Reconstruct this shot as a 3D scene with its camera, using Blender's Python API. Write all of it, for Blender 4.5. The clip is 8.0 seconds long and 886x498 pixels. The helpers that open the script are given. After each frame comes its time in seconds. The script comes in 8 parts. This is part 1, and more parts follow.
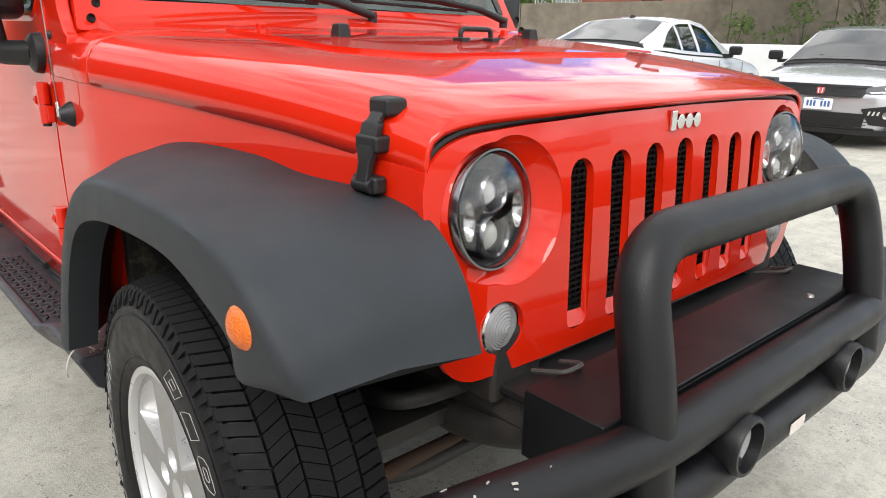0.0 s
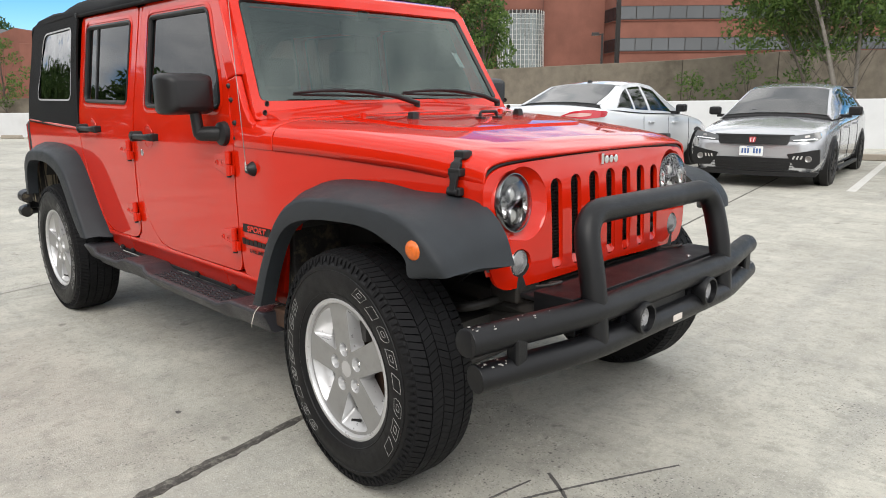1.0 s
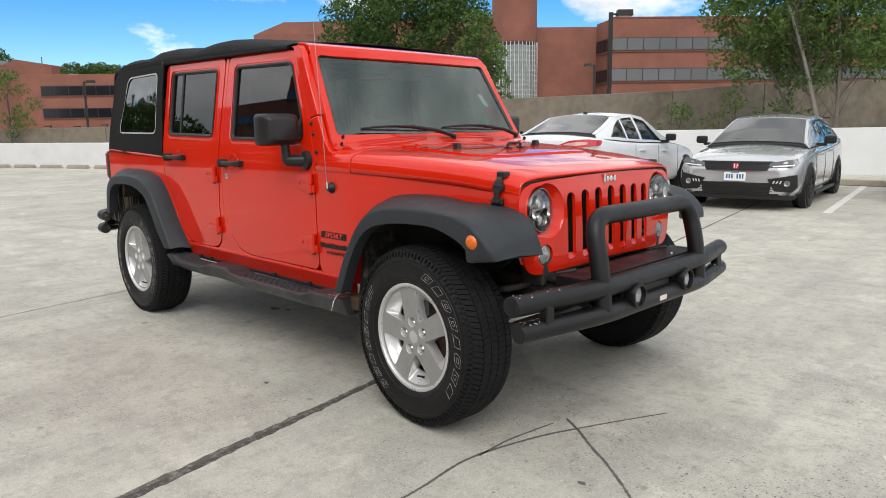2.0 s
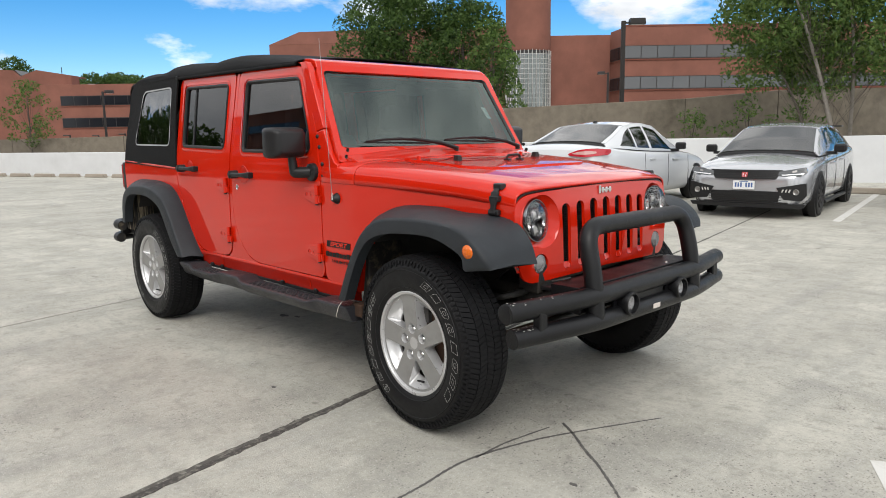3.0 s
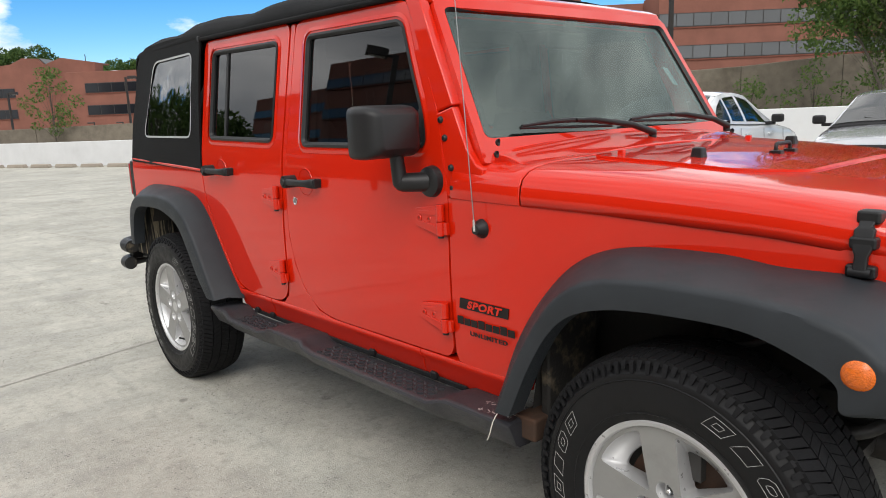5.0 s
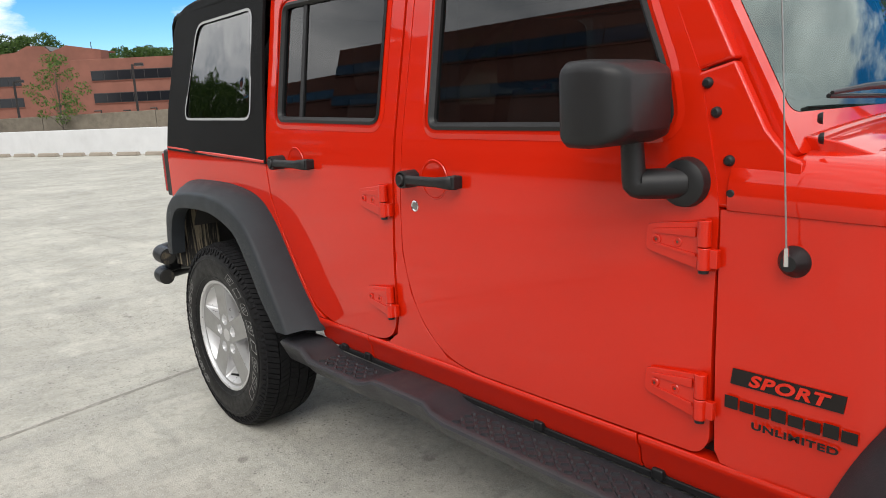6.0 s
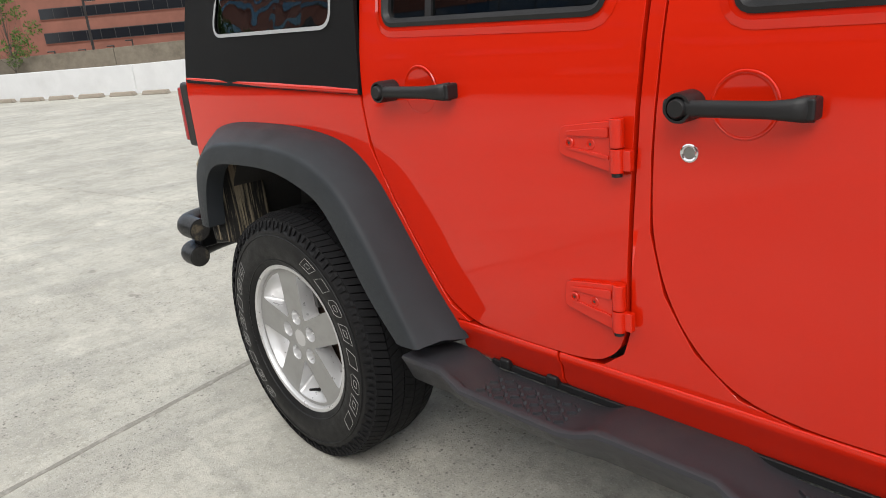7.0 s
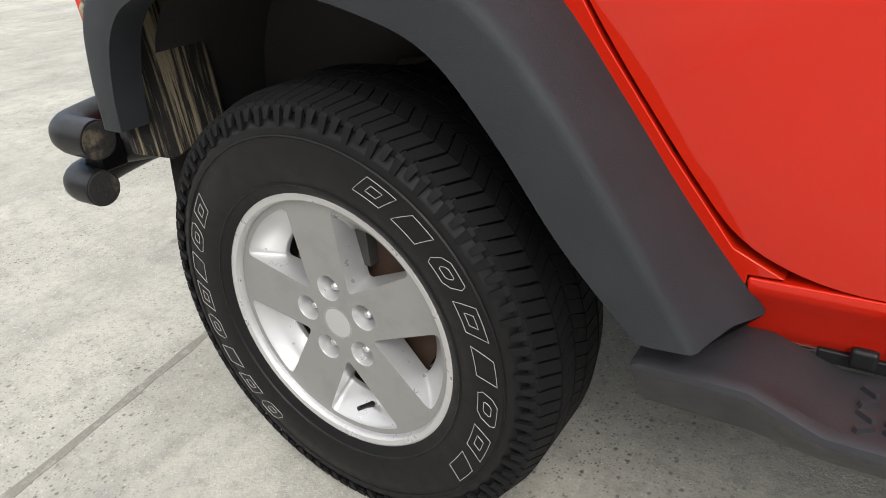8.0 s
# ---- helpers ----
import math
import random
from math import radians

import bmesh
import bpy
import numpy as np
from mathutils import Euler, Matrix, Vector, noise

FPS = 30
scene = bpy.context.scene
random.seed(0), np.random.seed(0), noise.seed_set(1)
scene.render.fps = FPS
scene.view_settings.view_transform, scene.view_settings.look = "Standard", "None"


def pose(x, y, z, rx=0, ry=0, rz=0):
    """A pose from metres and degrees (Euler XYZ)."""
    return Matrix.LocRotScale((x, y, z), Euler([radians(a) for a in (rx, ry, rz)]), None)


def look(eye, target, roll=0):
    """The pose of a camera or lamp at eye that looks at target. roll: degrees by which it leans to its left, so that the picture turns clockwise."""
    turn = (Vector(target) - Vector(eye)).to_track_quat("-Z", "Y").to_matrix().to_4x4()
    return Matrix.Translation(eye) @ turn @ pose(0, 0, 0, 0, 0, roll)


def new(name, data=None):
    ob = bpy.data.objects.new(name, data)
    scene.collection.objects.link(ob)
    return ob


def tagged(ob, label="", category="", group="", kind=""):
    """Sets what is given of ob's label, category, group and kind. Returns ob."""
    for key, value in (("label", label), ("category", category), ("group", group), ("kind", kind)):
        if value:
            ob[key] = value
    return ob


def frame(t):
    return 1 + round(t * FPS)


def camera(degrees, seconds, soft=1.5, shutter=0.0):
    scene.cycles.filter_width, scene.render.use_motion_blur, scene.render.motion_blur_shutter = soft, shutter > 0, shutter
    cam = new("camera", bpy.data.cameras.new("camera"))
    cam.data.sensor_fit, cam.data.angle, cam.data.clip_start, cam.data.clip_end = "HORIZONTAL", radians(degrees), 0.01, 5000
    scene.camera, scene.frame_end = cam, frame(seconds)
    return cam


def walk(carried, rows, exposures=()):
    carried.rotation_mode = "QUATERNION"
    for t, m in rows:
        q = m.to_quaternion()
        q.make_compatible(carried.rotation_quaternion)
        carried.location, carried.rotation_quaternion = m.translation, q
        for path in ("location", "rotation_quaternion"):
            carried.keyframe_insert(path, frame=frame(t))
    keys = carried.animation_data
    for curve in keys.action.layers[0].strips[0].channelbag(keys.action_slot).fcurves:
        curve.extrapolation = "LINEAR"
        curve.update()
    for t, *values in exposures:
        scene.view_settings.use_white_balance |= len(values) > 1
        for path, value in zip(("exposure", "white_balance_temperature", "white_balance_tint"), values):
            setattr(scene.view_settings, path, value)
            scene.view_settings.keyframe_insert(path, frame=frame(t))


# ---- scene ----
cam = camera(64.2, 8.0, soft=0.95)
PATH = [
    (0, (1.12, -1.252, 1.21), (-0.296, 0.035, 0.627), 1.2),
    (0.5, (1.449, -1.736, 1.247), (0.059, -0.387, 0.748), -0.3),
    (1, (1.8, -2.178, 1.281), (0.402, -0.81, 0.86), -0.6),
    (1.5, (2.066, -2.575, 1.311), (0.66, -1.203, 0.935), -0.8),
    (1.7, (2.111, -2.734, 1.3), (0.719, -1.341, 0.952), -0.9),
    (2.8, (2.415, -2.962, 1.362), (0.997, -1.592, 1.027), -0.5),
    (3, (2.328, -2.903, 1.335), (0.901, -1.539, 1.014), -0.9),
    (3.5, (1.973, -2.75, 1.339), (0.535, -1.396, 1.025), -0.9),
    (4, (1.606, -2.548, 1.314), (0.158, -1.205, 1.0), -0.8),
    (4.2, (1.443, -2.479, 1.32), (-0.005, -1.136, 1.006), -0.8),
    (5.3, (0.519, -2.153, 1.358), (-0.958, -0.863, 0.963), -2.6),
    (5.5, (0.337, -2.114, 1.334), (-1.145, -0.827, 0.954), -2.2),
    (6, (-0.166, -2.049, 1.323), (-1.641, -0.763, 0.911), -2.6),
    (6.5, (-0.648, -1.952, 1.305), (-2.105, -0.677, 0.803), -4.0),
    (7, (-1.164, -1.885, 1.271), (-2.564, -0.591, 0.663), -5.1),
    (7.5, (-1.682, -1.764, 1.175), (-2.96, -0.412, 0.441), -5.5),
    (8, (-2.192, -1.569, 1.014), (-3.254, -0.132, 0.118), -6.0),
]
walk(cam, [(t, look(eye, target, roll)) for t, eye, target, roll in PATH], exposures=[(0.0, 0.36), (0.7, 0.17), (1.7, -0.03), (3.0, -0.12), (4.5, -0.09), (6.5, 0.03), (7.4, 0.08), (8.0, 0.24)])

# ---- world and sun ----
world = bpy.data.worlds.new("sky")
scene.world = world
world.use_nodes = True
wt = world.node_tree
wt.nodes.clear()
w_out = wt.nodes.new("ShaderNodeOutputWorld")
w_bg = wt.nodes.new("ShaderNodeBackground")
w_sky = wt.nodes.new("ShaderNodeTexSky")
w_sky.sky_type = "NISHITA"
w_sky.sun_disc = False
SUN_EL, SUN_AZ = 45, -50
w_sky.sun_elevation, w_sky.sun_rotation = radians(SUN_EL), radians(90 - SUN_AZ)
w_sky.air_density, w_sky.dust_density, w_sky.ozone_density, w_sky.altitude = 1.0, 0.1, 3.0, 1500
w_tc = wt.nodes.new("ShaderNodeTexCoord")
w_map = wt.nodes.new("ShaderNodeMapping")
w_map.inputs["Scale"].default_value = (1.0, 1.0, 2.4)
w_map.inputs["Location"].default_value = (0.35, 0.1, 0.2)
w_n1 = wt.nodes.new("ShaderNodeTexNoise")
w_n1.inputs["Scale"].default_value, w_n1.inputs["Detail"].default_value, w_n1.inputs["Roughness"].default_value = 3.4, 9, 0.56
w_sep = wt.nodes.new("ShaderNodeSeparateXYZ")
w_up = wt.nodes.new("ShaderNodeMapRange")
w_up.inputs["From Min"].default_value, w_up.inputs["From Max"].default_value = 0.225, 0.45
w_up.inputs["To Min"].default_value, w_up.inputs["To Max"].default_value = 0.215, 0.52
w_add = wt.nodes.new("ShaderNodeMath")
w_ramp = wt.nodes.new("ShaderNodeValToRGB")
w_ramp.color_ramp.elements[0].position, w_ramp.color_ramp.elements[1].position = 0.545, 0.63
w_gain = wt.nodes.new("ShaderNodeVectorMath")
w_gain.operation = "SCALE"
w_gain.inputs["Scale"].default_value = 0.135
w_tint = wt.nodes.new("ShaderNodeMix")
w_tint.data_type = "RGBA"
w_n2 = wt.nodes.new("ShaderNodeTexNoise")
w_n2.inputs["Scale"].default_value, w_n2.inputs["Detail"].default_value = 5.0, 6
w_cloud = wt.nodes.new("ShaderNodeValToRGB")
w_cloud.color_ramp.elements[0].color, w_cloud.color_ramp.elements[1].color = (0.70, 0.74, 0.79, 1), (1.5, 1.5, 1.5, 1)
w_cloud.color_ramp.elements[0].position, w_cloud.color_ramp.elements[1].position = 0.35, 0.62
L = wt.links.new
L(w_tc.outputs["Generated"], w_map.inputs["Vector"])
L(w_map.outputs[0], w_n1.inputs["Vector"])
L(w_map.outputs[0], w_n2.inputs["Vector"])
L(w_tc.outputs["Generated"], w_sep.inputs[0])
L(w_sep.outputs["Z"], w_up.inputs["Value"])
L(w_n1.outputs[0], w_add.inputs[0])
L(w_up.outputs[0], w_add.inputs[1])
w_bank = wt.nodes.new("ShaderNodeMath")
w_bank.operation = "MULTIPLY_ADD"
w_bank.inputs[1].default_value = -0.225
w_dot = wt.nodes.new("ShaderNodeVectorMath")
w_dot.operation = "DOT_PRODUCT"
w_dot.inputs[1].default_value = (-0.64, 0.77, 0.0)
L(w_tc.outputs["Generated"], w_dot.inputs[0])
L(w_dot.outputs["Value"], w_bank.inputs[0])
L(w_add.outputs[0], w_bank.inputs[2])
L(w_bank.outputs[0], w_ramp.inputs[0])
w_sat = wt.nodes.new("ShaderNodeHueSaturation")
w_sat.inputs["Saturation"].default_value = 1.42
L(w_sky.outputs[0], w_sat.inputs["Color"])
L(w_sat.outputs[0], w_gain.inputs[0])
L(w_n2.outputs[0], w_cloud.inputs[0])
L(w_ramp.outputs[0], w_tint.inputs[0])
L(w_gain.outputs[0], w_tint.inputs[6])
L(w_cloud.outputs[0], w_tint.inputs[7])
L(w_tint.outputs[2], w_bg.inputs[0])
w_bg.inputs[1].default_value = 1.1
L(w_bg.outputs[0], w_out.inputs[0])

sun = new("sun", bpy.data.lights.new("sun", "SUN"))
sun.data.energy, sun.data.angle, sun.data.color = 2.0, radians(34), (1.0, 0.96, 0.90)
s_dir = Vector((math.cos(radians(SUN_AZ)) * math.cos(radians(SUN_EL)), math.sin(radians(SUN_AZ)) * math.cos(radians(SUN_EL)), math.sin(radians(SUN_EL))))
sun.matrix_world = look(s_dir * 60, (0, 0, 0))
scene.view_settings.exposure = 0.0


# ---- materials ----
def mat(name, color, rough=0.5, metal=0.0, coat=0.0, grain=0.0, grain_scale=60.0, bump=0.0, bump_scale=200.0, stain=0.0, stain_scale=4.0,
        stain_color=None, spec=0.5, transmission=0.0, ior=1.45, emit=None, rough_var=0.0, sheen=0.0, per_object=0.0):
    m = bpy.data.materials.new(name)
    m.use_nodes = True
    nt = m.node_tree
    b = nt.nodes["Principled BSDF"]
    b.inputs["Roughness"].default_value, b.inputs["Metallic"].default_value = rough, metal
    b.inputs["Coat Weight"].default_value, b.inputs["Coat Roughness"].default_value = coat, 0.03
    b.inputs["Specular IOR Level"].default_value = spec
    b.inputs["Transmission Weight"].default_value, b.inputs["IOR"].default_value = transmission, ior
    b.inputs["Sheen Weight"].default_value = sheen
    if emit:
        b.inputs["Emission Color"].default_value, b.inputs["Emission Strength"].default_value = (*emit[:3], 1), emit[3]
    tc = nt.nodes.new("ShaderNodeTexCoord")
    col = nt.nodes.new("ShaderNodeRGB")
    col.outputs[0].default_value = (*color, 1)
    out = col.outputs[0]

    def noise_node(scale, detail=6, rough_=0.6):
        n = nt.nodes.new("ShaderNodeTexNoise")
        n.inputs["Scale"].default_value, n.inputs["Detail"].default_value, n.inputs["Roughness"].default_value = scale, detail, rough_
        nt.links.new(tc.outputs["Object"], n.inputs["Vector"])
        return n

    def blend(a, fac, dark, kind="MULTIPLY"):
        x = nt.nodes.new("ShaderNodeMix")
        x.data_type, x.blend_type = "RGBA", kind
        nt.links.new(fac, x.inputs[0])
        nt.links.new(a, x.inputs[6])
        x.inputs[7].default_value = (*dark, 1)
        return x.outputs[2]

    def ramp(src, lo, hi, top=1.0):
        r = nt.nodes.new("ShaderNodeMapRange")
        r.inputs["From Min"].default_value, r.inputs["From Max"].default_value, r.inputs["To Max"].default_value = lo, hi, top
        nt.links.new(src, r.inputs["Value"])
        return r.outputs[0]

    if grain:
        out = blend(out, ramp(noise_node(grain_scale).outputs[0], 0.35, 0.7, grain), (0.35, 0.35, 0.35))
    if stain:
        out = blend(out, ramp(noise_node(stain_scale, 8, 0.65).outputs[0], 0.5, 0.72, stain), stain_color or (0.4, 0.38, 0.34), "MIX" if stain_color else "MULTIPLY")
    if per_object:
        oi = nt.nodes.new("ShaderNodeObjectInfo")
        out = blend(out, ramp(oi.outputs["Random"], 0, 1, per_object), (0.6, 0.6, 0.58))
    nt.links.new(out, b.inputs["Base Color"])
    if rough_var:
        r = ramp(noise_node(stain_scale * 3).outputs[0], 0.3, 0.7)
        a = nt.nodes.new("ShaderNodeMath")
        a.operation = "MULTIPLY_ADD"
        a.inputs[1].default_value, a.inputs[2].default_value = rough_var, rough - rough_var / 2
        nt.links.new(r, a.inputs[0])
        nt.links.new(a.outputs[0], b.inputs["Roughness"])
    if bump:
        bn = nt.nodes.new("ShaderNodeBump")
        bn.inputs["Strength"].default_value, bn.inputs["Distance"].default_value = 1.0, bump
        nt.links.new(noise_node(bump_scale, 3).outputs[0], bn.inputs["Height"])
        nt.links.new(bn.outputs[0], b.inputs["Normal"])
    return m


RED = mat("red_paint", (0.57, 0.0148, 0.0025), 0.4, coat=1.0, grain=0.05, grain_scale=3, spec=0.03)
FLARE = mat("grey_black_plastic", (0.026, 0.030, 0.035), 0.52, bump=0.0006, bump_scale=900, grain=0.35, grain_scale=9, rough_var=0.12, spec=0.35)
STEP = mat("step_plastic", (0.032, 0.032, 0.037), 0.38, bump=0.0005, bump_scale=700, stain=0.35, stain_scale=7, stain_color=(0.06, 0.055, 0.05), rough_var=0.15, spec=0.35)
POWDER = mat("black_powder_coat", (0.0052, 0.0054, 0.0066), 0.42, bump=0.0004, bump_scale=500, grain=0.4, grain_scale=14, rough_var=0.15, spec=0.42)
CHIP = mat("bare_chipped_metal", (0.40, 0.38, 0.36), 0.5, metal=0.3)
PLASTIC = mat("black_plastic", (0.014, 0.014, 0.015), 0.42, bump=0.0003, bump_scale=800, grain=0.3, grain_scale=20, spec=0.4)
RUBBER = mat("tyre_rubber", (0.0095, 0.0095, 0.0105), 0.66, bump=0.0008, bump_scale=160, stain=0.5, stain_scale=9, stain_color=(0.011, 0.011, 0.012), rough_var=0.2, spec=0.16)
SIDEWALL = mat("tyre_sidewall", (0.0058, 0.0058, 0.0066), 0.48, bump=0.0003, bump_scale=300, stain=0.4, stain_scale=11, stain_color=(0.011, 0.011, 0.012), rough_var=0.2, spec=0.3)
LETTER = mat("raised_white_letter", (0.33, 0.33, 0.32), 0.6, stain=0.5, stain_scale=40)
ALLOY = mat("silver_alloy", (0.56, 0.56, 0.565), 0.33, metal=0.55, stain=0.05, stain_scale=14, rough_var=0.15, coat=0.3)
# machined face, its colour also darkened so the spoke walls look sky-lit
FACED = mat("shaded_machined_face", (0.33, 0.33, 0.325), 0.42, metal=0.55, stain=0.2, stain_scale=14, rough_var=0.1)
STEEL = mat("steel", (0.35, 0.34, 0.33), 0.35, metal=0.9, grain=0.4, grain_scale=40)
CHROME = mat("chrome", (0.75, 0.75, 0.76), 0.12, metal=1.0)
DARKCHROME = mat("dark_chrome", (0.22, 0.22, 0.23), 0.2, metal=1.0)
UNDER = mat("dirty_underbody", (0.045, 0.043, 0.041), 0.6, bump=0.002, bump_scale=60, stain=0.7, stain_scale=6, stain_color=(0.05, 0.038, 0.028))
CHASSIS = mat("black_chassis_paint", (0.018, 0.017, 0.016), 0.55, bump=0.002, bump_scale=60, stain=0.5, stain_scale=9, stain_color=(0.05, 0.038, 0.028))
RUST = mat("rusty_axle", (0.05, 0.028, 0.018), 0.8, bump=0.001, bump_scale=120, stain=0.6, stain_scale=12, stain_color=(0.12, 0.05, 0.025))
MUD = mat("muddy_liner", (0.018, 0.017, 0.016), 0.75, bump=0.003, bump_scale=90, stain=1.0, stain_scale=16, stain_color=(0.17, 0.135, 0.09))
STREAK = MUD.copy()
STREAK.name = "streaked_mud"
for nd in STREAK.node_tree.nodes:
    if nd.type == "TEX_NOISE" and abs(nd.inputs["Scale"].default_value - 16) < 0.1:
        mp = STREAK.node_tree.nodes.new("ShaderNodeMapping")
        mp.inputs["Scale"].default_value = (0.25, 3.4, 0.14)
        STREAK.node_tree.links.new(STREAK.node_tree.nodes["Texture Coordinate"].outputs["Object"], mp.inputs["Vector"])
        STREAK.node_tree.links.new(mp.outputs[0], nd.inputs["Vector"])
    if nd.type == "MAP_RANGE" and abs(nd.inputs["To Max"].default_value - 1.0) < 0.01:
        nd.inputs["From Min"].default_value, nd.inputs["From Max"].default_value = 0.50, 0.58
    if nd.type == "MIX":
        nd.inputs[7].default_value = (0.30, 0.25, 0.17, 1)
FABRIC = mat("black_soft_top_vinyl", (0.004, 0.004, 0.0045), 0.75, bump=0.0012, bump_scale=420, grain=0.4, grain_scale=6, spec=0.25)


def pane_glass(name, tint, gloss=(1.0, 1.0, 1.0), wave=0.0, base=0.045):
    """Thin glass: clear through its tint, with a mirror gloss that grows at a slant."""
    m = bpy.data.materials.new(name)
    m.use_nodes = True
    nt = m.node_tree
    nt.nodes.remove(nt.nodes["Principled BSDF"])
    tr, gl, mx, lw, pw, fr = (nt.nodes.new("ShaderNode" + k) for k in ("BsdfTransparent", "BsdfGlossy", "MixShader", "LayerWeight", "Math", "Math"))
    tr.inputs[0].default_value = (*tint, 1)
    gl.inputs["Roughness"].default_value, gl.inputs[0].default_value = 0.0, (*gloss, 1)
    lw.inputs[0].default_value = 0.5
    pw.operation, fr.operation = "POWER", "MULTIPLY_ADD"
    pw.inputs[1].default_value, fr.inputs[1].default_value, fr.inputs[2].default_value = 5.0, 0.9, base
    nt.links.new(lw.outputs["Facing"], pw.inputs[0])
    nt.links.new(pw.outputs[0], fr.inputs[0])
    nt.links.new(fr.outputs[0], mx.inputs[0])
    nt.links.new(tr.outputs[0], mx.inputs[1])
    nt.links.new(gl.outputs[0], mx.inputs[2])
    nt.links.new(mx.outputs[0], nt.nodes["Material Output"].inputs[0])
    if wave:
        tc, nz, bp = (nt.nodes.new("ShaderNode" + k) for k in ("TexCoord", "TexNoise", "Bump"))
        nz.inputs["Scale"].default_value, nz.inputs["Detail"].default_value = 5.0, 2
        bp.inputs["Distance"].default_value = wave
        nt.links.new(tc.outputs["Object"], nz.inputs["Vector"])
        nt.links.new(nz.outputs[0], bp.inputs["Height"])
        nt.links.new(bp.outputs[0], gl.inputs["Normal"])
    return m


TINT = pane_glass("tinted_glass", (0.15, 0.165, 0.165), base=0.075)
CLEAR = pane_glass("windscreen_glass", (0.36, 0.44, 0.40), (0.86, 1.0, 0.95), base=0.105)
VINYL = pane_glass("clear_vinyl", (0.19, 0.20, 0.20), (1.0, 1.0, 1.0), 0.005, 0.19)
INNER = bpy.data.materials.new("inner_face")
INNER.use_nodes = True
INNER.node_tree.nodes.remove(INNER.node_tree.nodes["Principled BSDF"])
INNER.node_tree.links.new(INNER.node_tree.nodes.new("ShaderNodeBsdfTransparent").outputs[0], INNER.node_tree.nodes["Material Output"].inputs[0])
LENS = pane_glass("clear_lens", (0.96, 0.96, 0.96))
FROST = mat("frosted_lens", (0.55, 0.55, 0.56), 0.12, transmission=0.6)
AMBER = mat("amber_lens", (0.78, 0.15, 0.004), 0.2, coat=0.6, bump=0.003, bump_scale=260, grain=0.5, grain_scale=120, spec=0.4)
REDLENS = mat("red_lens", (0.32, 0.012, 0.014), 0.12, coat=1.0, bump=0.001, bump_scale=200)
REFLECT = mat("lamp_reflector", (0.72, 0.72, 0.72), 0.14, metal=1.0)
DARKIN = mat("dark_interior", (0.016, 0.016, 0.017), 0.75, bump=0.001, bump_scale=200, grain=0.3)
SEATF = mat("seat_cloth", (0.02, 0.02, 0.021), 0.9, bump=0.001, bump_scale=400, grain=0.4)
BLACKHOLE = mat("radiator_mesh", (0.01, 0.01, 0.01), 0.6, grain=0.4, grain_scale=200)
DECAL = mat("black_decal", (0.014, 0.011, 0.010), 0.55, spec=0.3)
PAPER = mat("white_sticker", (0.75, 0.76, 0.76), 0.6, stain=0.3, stain_scale=40)
BLUEINK = mat("blue_ink", (0.06, 0.12, 0.3), 0.5)


# ---- mesh helpers ----
I4 = Matrix.Identity(4)


def world_of(ob):
    m = ob.matrix_parent_inverse @ ob.matrix_basis
    return world_of(ob.parent) @ m if ob.parent else ob.matrix_basis.copy()


def to_mesh(name, bm, material, angle=38):
    bmesh.ops.remove_doubles(bm, verts=bm.verts, dist=1e-5)
    bmesh.ops.recalc_face_normals(bm, faces=bm.faces)
    me = bpy.data.meshes.new(name)
    bm.to_mesh(me)
    bm.free()
    me.materials.append(material)
    me.polygons.foreach_set("use_smooth", [True] * len(me.polygons))
    me.set_sharp_from_angle(angle=radians(angle))
    return me


def part(name, bm, material, parent, label="", bevel=0.0, m=I4, angle=38):
    """One mesh object under a thing or a part; bm may be a bmesh or a mesh that is shared."""
    me = to_mesh(name, bm, material, angle) if isinstance(bm, bmesh.types.BMesh) else bm
    ob = new(name, me)
    if parent is not None:
        ob.parent = parent
        ob.matrix_parent_inverse = world_of(parent).inverted()
    ob.matrix_basis = m
    if bevel:
        md = ob.modifiers.new("edge", "BEVEL")
        md.width, md.segments, md.limit_method, md.angle_limit, md.harden_normals = bevel, 2, "ANGLE", radians(40), True
    return tagged(ob, label) if label else ob


def one_gloss(ob):
    """Lets a pane mirror once, at its outer face; its inner face is plain clear."""
    ob.data.materials.append(INNER)
    for i, p in enumerate(ob.data.polygons):
        p.material_index = i % 2
    return ob


def thing(name, at, label, category, group="", kind=""):
    ob = new(name)
    ob.empty_display_size = 0.2
    ob.matrix_basis = Matrix.Translation(at)
    return tagged(ob, label, category, group, kind)


def box(bm, x0, x1, y0, y1, z0, z1, m=I4, taper=0.0):
    """A box between the limits; taper pulls its top in."""
    cx, cy = (x0 + x1) / 2, (y0 + y1) / 2
    vs = []
    for z, k in ((z0, 1.0), (z1, 1.0 - taper)):
        for x, y in ((x0, y0), (x1, y0), (x1, y1), (x0, y1)):
            vs.append(bm.verts.new(m @ Vector((cx + (x - cx) * k, cy + (y - cy) * k, z))))
    for f in ((0, 3, 2, 1), (4, 5, 6, 7), (0, 1, 5, 4), (1, 2, 6, 5), (2, 3, 7, 6), (3, 0, 4, 7)):
        bm.faces.new([vs[i] for i in f])
    return bm


def one_box(*a, **k):
    return box(bmesh.new(), *a, **k)


